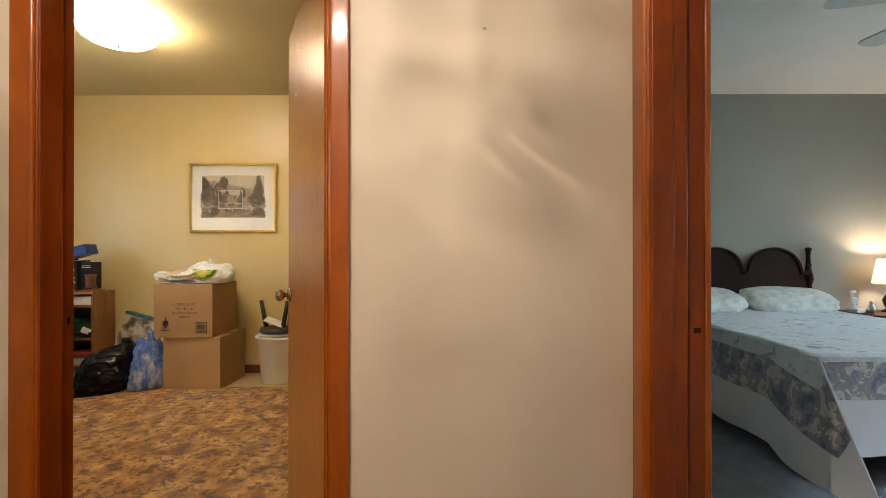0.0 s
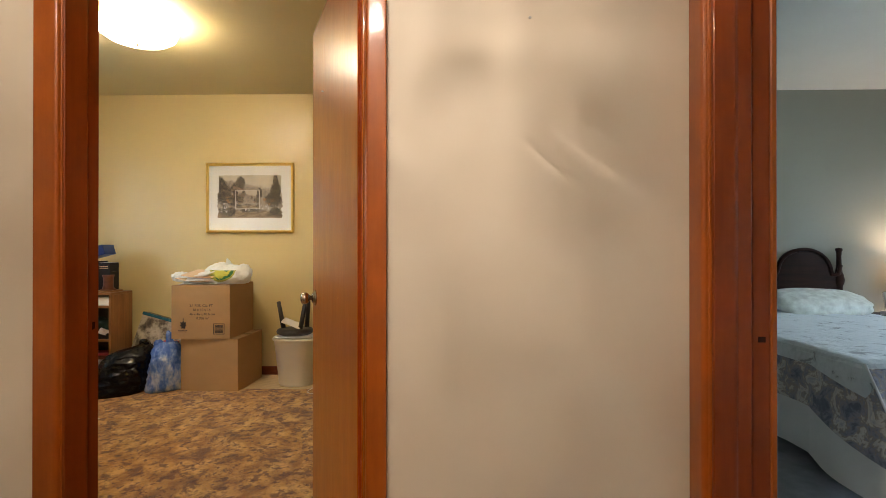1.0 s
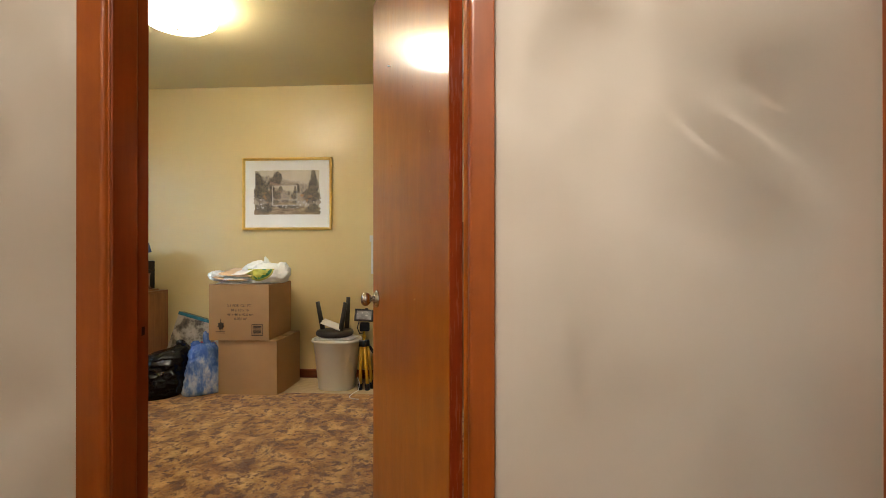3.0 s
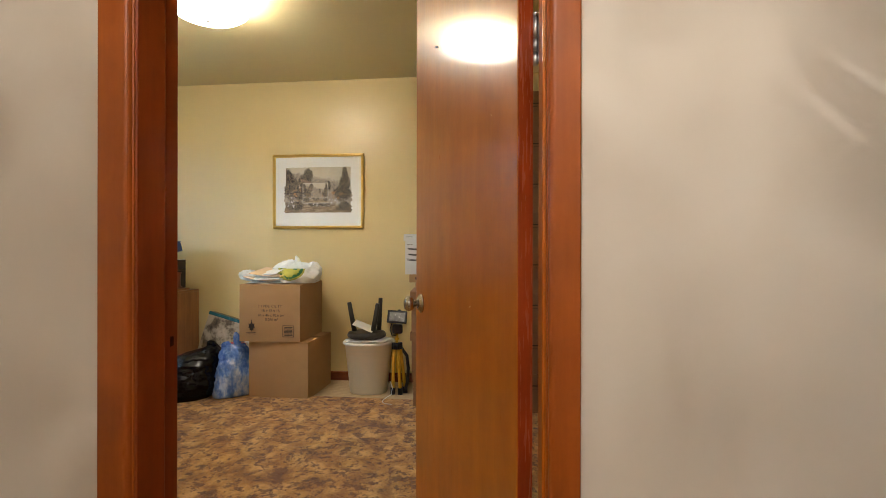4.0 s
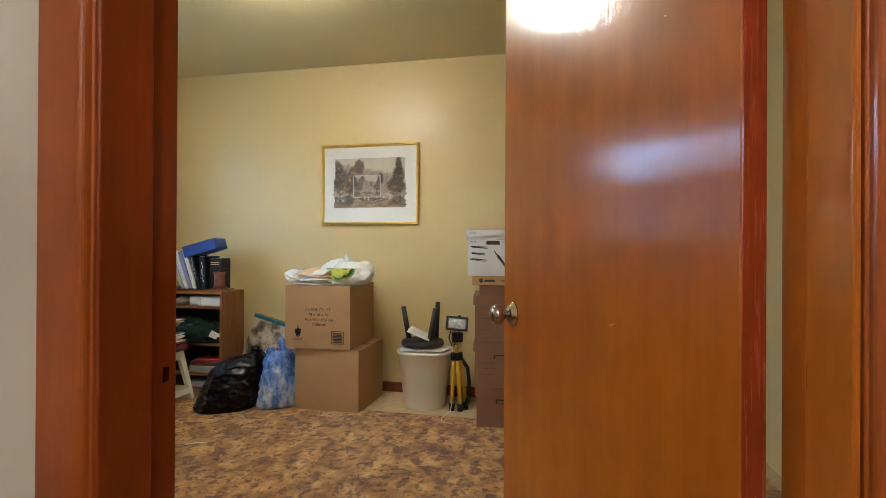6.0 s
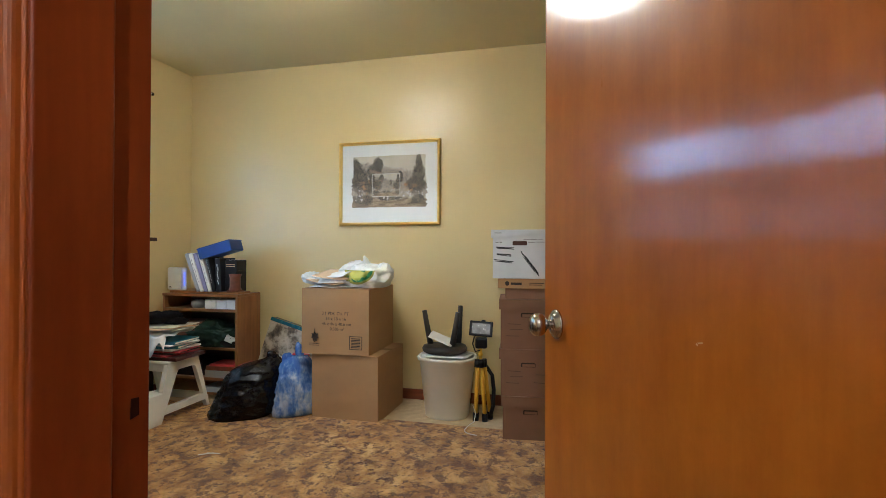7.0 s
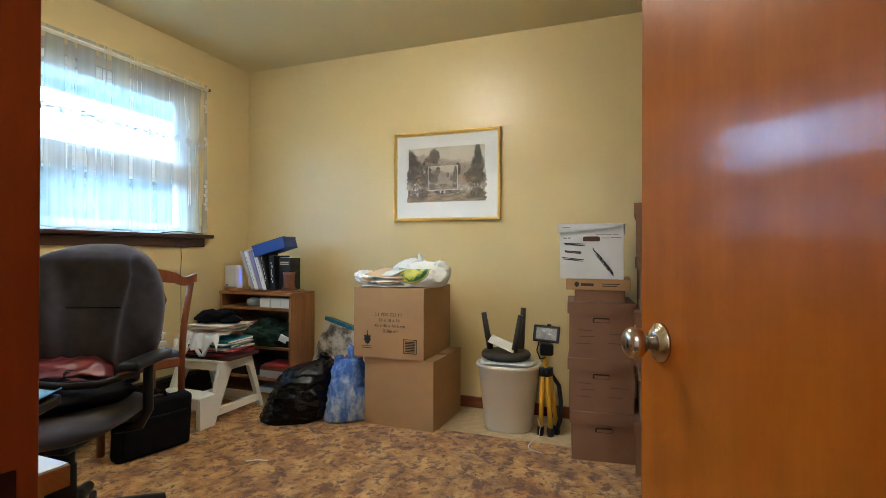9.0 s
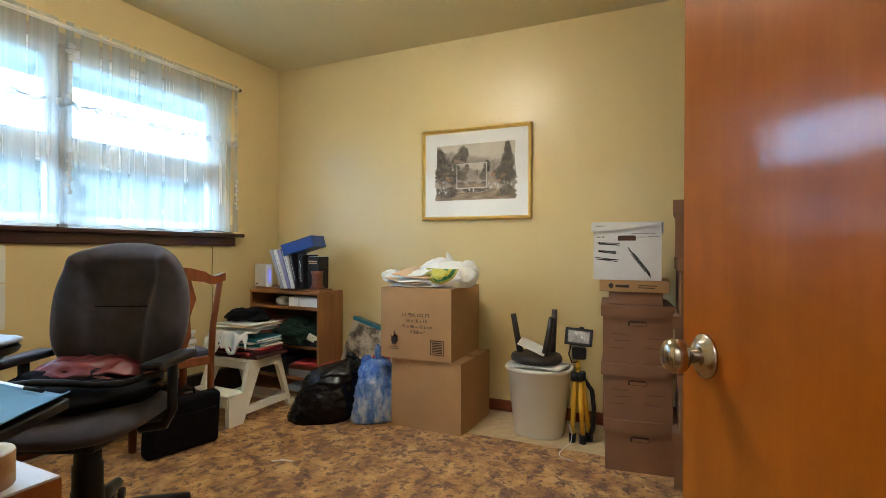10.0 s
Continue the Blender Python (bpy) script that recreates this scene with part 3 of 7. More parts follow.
def lettering(name, text, size, m, material, parent, label=""):
    cu = bpy.data.curves.new(name, "FONT")
    cu.body, cu.size, cu.align_x, cu.extrude = text, size, "CENTER", 0.0004
    tmp = bpy.data.objects.new(name, cu)
    scene.collection.objects.link(tmp)
    bpy.context.view_layer.update()
    me = bpy.data.meshes.new_from_object(tmp.evaluated_get(bpy.context.evaluated_depsgraph_get()))
    bpy.data.objects.remove(tmp)
    me.transform(m)
    me.materials.clear()
    me.materials.append(material)
    ob = new(name, me)
    ob.parent = parent
    return tagged(ob, label)

# ---- structure ----
XW, YB, YH, YO, XE, XB = -3.567, 4.18, 1.125, 1.25, 0.47, 0.595   # window wall, back wall, hall wall faces, end wall faces
YS, XHW, XBE = -0.75, -2.6, 5.0                                      # hall south and west, bedroom east
LR, RR, LS, RS = -1.1145, -0.3415, -1.100, -0.3455                      # door rabbets and stops
DOOR_H = 1.99


def slab(name, boxes, material, label, category):
    bm = B()
    for b in boxes:
        box(bm, *b)
    return setting(name, bm, material, label, category)


slab("floor_office", [(XW, XE, YH, YB, -0.1, 0)], M_CARPET, "plain beige carpet floor of the small office", "floor")
slab("floor_hall", [(XHW, XB, YS, YH, -0.1, 0)], M_FLOORHALL, "brown board floor of the hallway", "floor")
slab("floor_bedroom", [(XB, XBE, YS, YB, -0.1, 0)], M_CARPETG, "blue-grey carpet floor of the bedroom", "floor")
slab("ceiling_office", [(XW, XE, YO, YB, CEIL, CEIL + 0.1)], M_CEIL, "olive-tan painted ceiling", "ceiling")
slab("ceiling_hall", [(XHW, XE, YS, YH, CEIL, CEIL + 0.1)], M_CEILW, "white painted hallway ceiling", "ceiling")
slab("ceiling_bedroom", [(XB, XBE, YS, YB, CEIL, CEIL + 0.1)], M_CEILW, "white painted bedroom ceiling", "ceiling")
# hall wall: cream on the hall side, yellow on the office side
MIDY = (YH + YO) / 2
for nm, y0, y1, mt, lb in (("wall_hall_north", YH, MIDY, M_HALL, "cream painted plaster hallway wall with a door opening"), ("wall_office_south", MIDY, YO, M_YELLOW, "yellow painted office wall with a door opening")):
    slab(nm, [(XW if nm != "wall_hall_north" else XHW, LR - 0.022, y0, y1, 0, CEIL), (RR + 0.022, XE, y0, y1, 0, CEIL), (LR - 0.022, RR + 0.022, y0, y1, DOOR_H + 0.03, CEIL)], mt, lb, "wall")
slab("wall_north", [(XW - 0.13, XE, YB, YB + 0.13, 0, CEIL + 0.1)], M_YELLOW, "yellow painted office back wall", "wall")
slab("wall_bedroom_north", [(XE, XBE + 0.1, YB, YB + 0.13, 0, CEIL + 0.1)], M_GREY, "grey-taupe painted bedroom wall behind the bed", "wall")
BJ, BN = 1.020, 0.255                                               # bedroom doorway jamb faces
MIDX = (XE + XB) / 2
slab("wall_east", [(XE, MIDX, YO, YB, 0, CEIL)], M_YELLOW, "yellow painted wall between office and bedroom", "wall")
slab("wall_hall_east", [(XE, MIDX, BJ + 0.03, YH, 0, CEIL), (XE, MIDX, YS, BN - 0.03, 0, CEIL), (XE, MIDX, BN - 0.03, BJ + 0.03, DOOR_H + 0.03, CEIL)], M_HALL, "cream painted hallway end wall with a door opening", "wall")
slab("wall_bedroom_west", [(MIDX, XB, BJ + 0.03, YB, 0, CEIL), (MIDX, XB, YS, BN - 0.03, 0, CEIL), (MIDX, XB, BN - 0.03, BJ + 0.03, DOOR_H + 0.03, CEIL), (XE, MIDX, YH, YO, 0, CEIL)], M_GREY, "grey-taupe painted bedroom side wall", "wall")
slab("wall_hall_south", [(XHW - 0.1, XBE + 0.1, YS - 0.1, YS, 0, CEIL + 0.1)], M_HALL, "cream painted plain wall", "wall")
slab("wall_hall_west", [(XHW - 0.1, XHW, YS, YH, 0, CEIL + 0.1)], M_HALL, "cream painted plain wall", "wall")
# office window wall
WY0, WY1, WZ0, WZ1 = 1.594, 3.67, 1.137, 2.075
slab("wall_west", [(XW - 0.13, XW, YH, WY0, 0, CEIL + 0.1), (XW - 0.13, XW, WY1, YB, 0, CEIL + 0.1), (XW - 0.13, XW, WY0, WY1, 0, WZ0), (XW - 0.13, XW, WY0, WY1, WZ1, CEIL + 0.1)], M_YELLOW, "yellow painted office wall with a wide window opening", "wall")
# bedroom east wall with its window
BW0, BW1 = 0.9, 2.5
slab("wall_bedroom_east", [(XBE, XBE + 0.13, YS, BW0, 0, CEIL + 0.1), (XBE, XBE + 0.13, BW1, YB, 0, CEIL + 0.1), (XBE, XBE + 0.13, BW0, BW1, 0, 0.9), (XBE, XBE + 0.13, BW0, BW1, 2.1, CEIL + 0.1)], M_GREY, "grey-taupe painted bedroom wall with a window opening", "wall")

# patterned rug lies on the beige carpet
bm = B()
box(bm, -3.50, 0.40, 1.32, 3.70, 0.0, 0.009, 0.003)
tagged(part("area_rug", bm, M_RUG), "large brown and beige leaf-patterned rug on beige carpet", "rug")


def eased(points, seg=6):
    """A closed outline whose corners, given as (x, y, radius), are rounded off."""
    out, k = [], len(points)
    for i, (x, y, r) in enumerate(points):
        p = Vector((x, y))
        if r <= 0:
            out.append((x, y))
            continue
        a = (Vector(points[i - 1][:2]) - p).normalized() * r
        c = (Vector(points[(i + 1) % k][:2]) - p).normalized() * r
        for j in range(seg + 1):
            t = j / seg
            q = p + a * (1 - t) ** 2 + c * t ** 2
            out.append((q.x, q.y))
    return out


def casing_profile(w, t=0.018):
    """Outline across a door casing: outer edge at 0, inner edge at w with a rounded shoulder and a small bead."""
    return eased([(0, 0, 0), (0, t, 0.003), (w - 0.004, t, 0.011), (w - 0.003, t * 0.35, 0.001), (w, t * 0.30, 0.002), (w, 0, 0)])


def casing(name, origin, along, out, z0, z1, w=0.071):
    """An upright casing: along points from its outer to its inner edge, out away from the wall."""
    bm = B()
    poly = [(origin[0] + a * along[0] + o * out[0], origin[1] + a * along[1] + o * out[1]) for a, o in casing_profile(w)]
    prism(bm, poly, z0, z1)
    return bm


def door_frame(name, label, pieces):
    root = tagged(new(name), label, "door frame", "", "structure")
    for nm, bm, mt in pieces:
        part(nm, bm, mt, root)
    return root


def jamb(poly):
    bm = B()
    prism(bm, poly, 0, DOOR_H)
    return bm


def head_box(*a):
    bm = B()
    box(bm, *a, 0.003)
    return bm


TOPC = DOOR_H + 0.012 + 0.071
frame_office = door_frame("door_frame_office", "red-brown varnished wooden door frame and casing", [
    ("casing", casing("casing", (-1.1715, YH), (1, 0), (0, -1), 0, TOPC, 0.066), M_CASING),
    ("casing", casing("casing", (-0.2820, YH), (-1, 0), (0, -1), 0, TOPC, 0.0565), M_CASING),
    ("head_casing", head_box(-1.108, -0.352, YH - 0.018, YH, DOOR_H + 0.012, TOPC), M_TRIMX),
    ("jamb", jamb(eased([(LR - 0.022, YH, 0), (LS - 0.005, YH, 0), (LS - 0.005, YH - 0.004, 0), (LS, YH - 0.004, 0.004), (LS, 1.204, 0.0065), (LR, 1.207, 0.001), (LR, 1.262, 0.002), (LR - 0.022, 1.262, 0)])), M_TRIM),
    ("jamb", jamb(eased([(RR + 0.022, YH, 0), (RR + 0.022, 1.262, 0), (RR, 1.262, 0.002), (RR, 1.207, 0.001), (RS, 1.204, 0.0065), (RS, YH - 0.004, 0.004), (RS + 0.005, YH - 0.004, 0), (RS + 0.005, YH, 0)])), M_DOOR),
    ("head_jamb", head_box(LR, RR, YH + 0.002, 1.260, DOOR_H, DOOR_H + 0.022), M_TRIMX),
])
bm = B()
prism(bm, [(1.236, 0.856), (1.247, 0.858), (1.247, 0.877), (1.237, 0.878)], LR - 0.002, LR + 0.0010, Matrix(((0, 0, 1, 0), (1, 0, 0, 0), (0, 1, 0, 0), (0, 0, 0, 1))))
part("strike_mortise", bm, M_MORTISE, frame_office, "dark rough-cut strike mortise")
for z in (0.25, 1.485):
    bm = B()
    for a, b in ((-0.050, -0.024), (-0.022, 0.004), (0.006, 0.050)):
        lathe(bm, [(0.0, a), (0.0052, a), (0.0052, b), (0.0, b)], 12, pose(-0.3475, 1.2675, z))
    box(bm, -0.3425, -0.3405, 1.210, 1.2675, z - 0.048, z + 0.048)
    lathe(bm, [(0.004, 0.050), (0.0062, 0.054), (0.0, 0.060)], 10, pose(-0.3475, 1.2675, z))
    part("hinge", bm, M_STEEL if z > 1 else M_DULLMETAL, frame_office, "worn metal butt hinge")

frame_bed = door_frame("door_frame_bedroom", "red-brown varnished wooden bedroom door frame and casing", [
    ("casing", casing("casing", (XE, BJ + 0.081), (0, -1), (-1, 0), 0, TOPC, 0.071), M_CASING),
    ("casing", casing("casing", (XE, BN - 0.081), (0, 1), (-1, 0), 0, TOPC), M_CASING),
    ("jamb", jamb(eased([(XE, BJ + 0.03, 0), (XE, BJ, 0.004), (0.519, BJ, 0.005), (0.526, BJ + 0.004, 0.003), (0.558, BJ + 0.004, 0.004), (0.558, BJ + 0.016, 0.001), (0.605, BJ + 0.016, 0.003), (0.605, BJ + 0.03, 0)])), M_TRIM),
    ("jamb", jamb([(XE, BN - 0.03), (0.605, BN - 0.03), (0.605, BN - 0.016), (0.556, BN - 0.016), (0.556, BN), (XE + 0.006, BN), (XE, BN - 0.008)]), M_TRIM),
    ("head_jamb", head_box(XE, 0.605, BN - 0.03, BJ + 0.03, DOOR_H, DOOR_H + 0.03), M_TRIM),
    ("head_casing", head_box(XE - 0.018, XE, BN - 0.01, BJ + 0.01, DOOR_H + 0.012, TOPC), M_TRIM),
    ("bedroom_casing", head_box(0.6055, 0.620, BJ + 0.013, BJ + 0.085, 0, TOPC), M_CASING),
])
bm = B()
box(bm, 0.577, 0.594, BJ + 0.0150, BJ + 0.0165, 0.866, 0.879, 0.0004)
part("strike_plate", bm, M_MORTISE, frame_bed, "dark strike plate")

# ---- office door, standing open into the office ----
HINGE = Vector((-0.383, 1.261))
DIR = Vector((-0.4230, 0.9061))
DOOR_W = 0.7626
door = thing("door_1", (HINGE.x, HINGE.y, 0.012), math.degrees(math.atan2(DIR.y, DIR.x)), "open flush door of glossy orange-brown varnished wood", "door", "", "structure")
bm = B()
box(bm, 0, DOOR_W, -0.035, 0, 0, 1.97, 0.002)
part("door_leaf", bm, M_DOOR, door)
for nm, x in (("hinge_edge", -0.0015), ("latch_edge", DOOR_W - 0.001)):
    bm = B()
    box(bm, x, x + 0.0025, -0.0335, -0.0015, 0.002, 1.968)
    part(nm, bm, M_DOOREDGE, door, "dark red varnished door edge")
for side in (1, -1):
    km = pose(DOOR_W - 0.066, 0 if side > 0 else -0.035, 0.872, -90 * side, 0, 0)
    bm = B()
    lathe(bm, [(0.0310, 0.0), (0.0318, 0.003), (0.0295, 0.006), (0.0235, 0.008), (0.0215, 0.012), (0.0150, 0.015), (0.0, 0.0155)], 32, km)
    rose = part("rosette", bm, M_CHROME, door, "round bright metal rosette")
    bm = B()
    lathe(bm, [(0.0105, 0.008), (0.009, 0.018), (0.011, 0.024), (0.017, 0.029), (0.0225, 0.0345), (0.0246, 0.041), (0.0246, 0.047), (0.0225, 0.053), (0.017, 0.0575), (0.009, 0.0595), (0.0, 0.060)], 32, km)
    part("knob", bm, M_CHROME, door, "round polished metal door knob")
bm = B()
lathe(bm, [(0.0025, 0), (0.003, 0.003), (0.003, 0.007), (0.0, 0.008)], 12, pose(0.523, 0.0, 1.658, -90, 0, 0))
part("hook", bm, M_STEEL, door, "small metal hook")

# small pale scuffs in the varnish
for x, z, ln, tilt in ((0.257, 0.910, 0.009, 12), (0.263, 0.907, 0.004, -30), (0.130, 1.355, 0.005, -35)):
    bm = B()
    box(bm, -ln / 2, ln / 2, 0.0, 0.0004, -0.0010, 0.0010, 0.0, pose(x, 0.0002, z, 0, tilt, 0))
    part("scuff", bm, M_SCUFF, door, "small pale scuff in the varnish")

# baseboards
bm = B()
box(bm, XW, XE, YB - 0.014, YB, 0, 0.072, 0.003)
setting("baseboard_north", bm, M_BASE, "red-brown varnished wooden baseboard", "baseboard")
bm = B()
box(bm, XW, XW + 0.014, YO, YB - 0.014, 0, 0.072, 0.003)
setting("baseboard_west", bm, M_BASE, "red-brown varnished wooden baseboard", "baseboard")
bm = B()
box(bm, XB, XBE, YB - 0.014, YB, 0, 0.08, 0.003)
setting("baseboard_bedroom", bm, M_BASE, "red-brown varnished wooden baseboard", "baseboard")


# ---- windows ----
def framed(bm, y0, y1, z0, z1, w, x0, x1, bev=0.002):
    box(bm, x0, x1, y0, y0 + w, z0, z1, bev)
    box(bm, x0, x1, y1 - w, y1, z0, z1, bev)
    box(bm, x0, x1, y0 + w, y1 - w, z0, z0 + w, bev)
    box(bm, x0, x1, y0 + w, y1 - w, z1 - w, z1, bev)


win = tagged(new("window_1"), "wide white vinyl window of two units behind sheer curtains", "window", "", "structure")
WX0, WX1 = XW - 0.10, XW - 0.02
for y0, y1, inner in ((2.632, WY1, 0), (WY0, 2.632, 1)):
    bm = B()
    framed(bm, y0 + 0.001, y1 - 0.001, WZ0 + 0.001, WZ1 - 0.001, 0.045, WX0, WX1)
    box(bm, WX0 + 0.002, WX1 - 0.002, y0 + 0.046, y1 - 0.046, 1.485, 1.600, 0.004)
    part("window_frame", bm, M_VINYL, win)
    a, b = (y0 + 0.046, y1 - 0.046)
    for z0, z1 in ((1.183, 1.484), (1.601, WZ1 - 0.047)):
        bm = B()
        framed(bm, a + (0.0 if inner == 0 else 0.03), b - (0.06 if inner == 0 else 0.0), z0, z1, 0.014, WX0 + 0.02, WX1 - 0.012)
        if inner == 0:
            box(bm, WX0 + 0.02, WX1 - 0.012, b - 0.06, b, z0, z1, 0.002)
        part("sash", bm, M_VINYL, win)
        bm = B()
        box(bm, WX0 + 0.038, WX0 + 0.044, a + 0.010, b - 0.010, z0 + 0.010, z1 - 0.010)
        p = part("pane", bm, M_PANE, win)
        p.visible_shadow = False
bm = B()
box(bm, XW - 0.001, XW + 0.002, 2.612, 2.652, WZ0, WZ1, 0.0005)
box(bm, XW - 0.021, XW - 0.001, 2.612, 2.652, WZ0, WZ1)
M_TAUPE = mat("taupe_mullion", (0.34, 0.30, 0.26), 0.6)
part("mullion", bm, M_TAUPE, win, "taupe painted mullion")
bm = B()
box(bm, XW + 0.0005, XW + 0.012, WY0 - 0.02, WY1 + 0.02, WZ1 - 0.008, WZ1 + 0.052, 0.002)
part("head_trim", bm, M_TAUPE, win, "taupe painted head trim")
bm = B()
box(bm, XW - 0.02, XW + 0.055, WY0 - 0.09, 3.785, WZ0 - 0.028, WZ0 - 0.002, 0.006, seg=2)
part("window_sill", bm, M_SILL, win, "dark brown wooden sill")
bm = B()
box(bm, XW, XW + 0.02, WY0 - 0.05, 3.735, WZ0 - 0.088, WZ0 - 0.028, 0.004)
part("apron", bm, M_SILL, win, "dark brown wooden apron")
for y in (3.15, 2.1):
    bm = B()
    box(bm, WX1 - 0.012, WX1 + 0.012, y - 0.06, y + 0.06, 1.145, 1.160, 0.004)
    tube(bm, [(WX1 + 0.012, y + 0.01, 1.158), (WX1 + 0.02, y + 0.03, 1.19), (WX1 + 0.02, y + 0.035, 1.21)], 0.005, 8)
    part("crank_handle", bm, M_GREYP, win, "grey window crank")

win2 = tagged(new("window_2"), "white bedroom window letting in cool daylight", "window", "", "structure")
bm = B()
framed(bm, BW0, BW1, 0.9, 2.1, 0.05, XBE + 0.03, XBE + 0.09)
box(bm, XBE + 0.03, XBE + 0.09, 1.68, 1.72, 0.95, 2.05)
part("window_frame", bm, M_VINYL, win2)
bm = B()
box(bm, XBE + 0.058, XBE + 0.063, BW0 + 0.05, BW1 - 0.05, 0.95, 2.05)
part("pane", bm, M_PANE, win2).visible_shadow = False

# outside
bm = B()
box(bm, -60, 60, -60, 60, -0.75, -0.6)
setting("ground", bm, M_BOUNCEGROUND, "unseen ground outside, kept pale to bounce light up to the eaves", "ground")
bm = B()
grid(bm, 1, 1, lambda u, v: (-11.0, -12 + 30 * u, -0.6 + 11 * v))
setting("backdrop", bm, M_OUTSIDE, "bright hazy garden with trees and pale sky", "backdrop")
# glowing sheet added out of view as the bedroom's daylight
bm = B()
grid(bm, 1, 1, lambda u, v: (11.0, -10 + 24 * u, -0.6 + 10 * v))
setting("backdrop_east", bm, M_OUTSIDE_E, "bright hazy garden with trees and pale sky", "backdrop")
bm = B()
box(bm, XW - 0.75, XW - 0.13, -1.2, 5.2, 2.16, 2.20, 0.004)
box(bm, XW - 0.79, XW - 0.75, -1.2, 5.2, 2.10, 2.32, 0.004)
setting("eaves", bm, M_SOFFIT, "white soffit boards under the roof edge", "eaves")


# ---- sheer curtains on a rod ----
def curtain(y0, y1, seed, label):
    root = thing("sheer_curtain", (XW + 0.045, y0, WZ0 + 0.012), 0, label, "curtain", "window curtains")
    top, w = 1.035, y1 - y0

    def f(u, v):
        z = top * v
        a = 0.0085 + 0.004 * noise.noise(Vector((u * 9, seed, 0)))
        ph = u * w * 52 + 1.6 * noise.noise(Vector((u * 6, seed * 2.1, v * 0.8)))
        x = a * math.sin(ph) * (1.0 - 0.78 * v) + 0.006 * noise.noise(Vector((u * 4, v * 3, seed)))
        y = u * w + 0.010 * (1 - v) * (u - 0.5) + 0.006 * noise.noise(Vector((v * 3, u * 5, seed + 4)))
        return (x, y, z + (0.012 * noise.noise(Vector((u * 7, seed, 3))) if v < 0.01 else 0))
    bm = B()
    grid(bm, 170, 26, f)
    part("cloth", bm, M_SHEER, root)
    bm = B()
    grid(bm, 170, 2, lambda u, v: tuple(Vector(f(u, 0.958 + 0.024 * v)) + Vector((0.003, 0, 0))))
    part("heading", bm, M_HEADING, root, "gathered white rod pocket")
    bm = B()
    grid(bm, 170, 2, lambda u, v: tuple(Vector(f(u, 0.045 * v)) + Vector((0.003, 0, 0))))
    part("hem", bm, M_SHEER, root, "white hem")
    # lace: a row of sprigs across the cloth, scalloped stretches down its edges
    rnd = random.Random(seed)
    bm = B()

    def petal(u, v, dy, dz, ry, rz, turn):
        c = Vector(f(min(1, max(0, u)), v)) + Vector((0.005, dy, dz))
        k = 8
        ring = [(ry * math.cos(2 * math.pi * i / k), rz * math.sin(2 * math.pi * i / k)) for i in range(k)]
        bm.faces.new([bm.verts.new((c.x, c.y + a * math.cos(turn) - b * math.sin(turn), c.z + a * math.sin(turn) + b * math.cos(turn))) for a, b in ring])
    for i in range(11):
        u, v = (i + 0.5 + rnd.uniform(-0.12, 0.12)) / 11, 0.592 + 0.008 * rnd.uniform(-1, 1)
        for k in range(5):
            a = 2 * math.pi * k / 5 + rnd.uniform(-0.3, 0.3)
            petal(u, v, 0.015 * math.cos(a), 0.014 * math.sin(a), 0.0125, 0.0095, a)
        for sgn in (-1, 1):
            petal(u, v, sgn * 0.032, rnd.uniform(-0.008, 0.008), 0.014, 0.008, rnd.uniform(-0.5, 0.5))
            petal(u, v, sgn * 0.047, rnd.uniform(-0.006, 0.010), 0.009, 0.006, rnd.uniform(-0.8, 0.8))
    for u in (0.010, 0.990):
        for v0, n_ in ((0.16, 7), (0.60, 2), (0.82, 3)):
            for k in range(n_):
                v = v0 + 0.030 * k
                petal(u, v, 0.006 * (-1) ** k, 0, 0.016, 0.010, 0.5 * (-1) ** k)
                petal(u, v + 0.012, 0, 0, 0.007, 0.006, 0)
    tagged(part("lace_motif", bm, M_LACEDARK, root, "grey-white lace sprigs"), kind="stuff")
    return root


curtain(2.626, 3.72, 3, "sheer white lace-trimmed curtain hanging before the window")
curtain(1.54, 2.640, 8, "sheer white lace-trimmed curtain hanging before the window")
rod = thing("curtain_rod", (XW + 0.045, 0, 2.156), 0, "thin curtain rod above the office window", "curtain rod")
bm = B()
tube(bm, [(0, 1.50, 0), (0, 3.735, 0)], 0.006, 10)
part("rod", bm, M_WHITEP, rod)
for y in (1.50, 3.74):
    bm = B()
    lathe(bm, [(0.004, -0.012), (0.011, -0.006), (0.012, 0.004), (0.0, 0.012)], 14, pose(0, y, 0, 90, 0, 0))
    part("finial", bm, M_DULLMETAL, rod, "dark metal rod end")
    bm = B()
    box(bm, -0.045, 0.0, y - 0.012 if y > 2 else y, y if y > 2 else y + 0.012, -0.004, 0.004, 0.001)
    part("bracket", bm, M_DULLMETAL, rod)

# ---- ceiling lamp in the office ----
lamp = thing("ceiling_lamp", (-1.975, 2.76, CEIL), 0, "lit mushroom ceiling lamp of white opal glass", "ceiling lamp")
bm = B()
lathe(bm, [(0.0, -0.0005), (0.13, -0.0005), (0.135, -0.018), (0.125, -0.03), (0.0, -0.03)], 32)
part("pan", bm, M_STEEL, lamp, "round metal ceiling pan")
bm = B()
lathe(bm, [(0.12, -0.020), (0.17, -0.024), (0.203, -0.040), (0.213, -0.062), (0.203, -0.090), (0.165, -0.117), (0.105, -0.135), (0.05, -0.142), (0.0, -0.144)], 40)
part("glass_dome", bm, M_DOME, lamp, "glowing opal glass dome")
bm = B()
lathe(bm, [(0.0, -0.172), (0.005, -0.168), (0.003, -0.160), (0.009, -0.154), (0.010, -0.146), (0.0, -0.142)], 14)
part("finial", bm, M_STEEL, lamp)

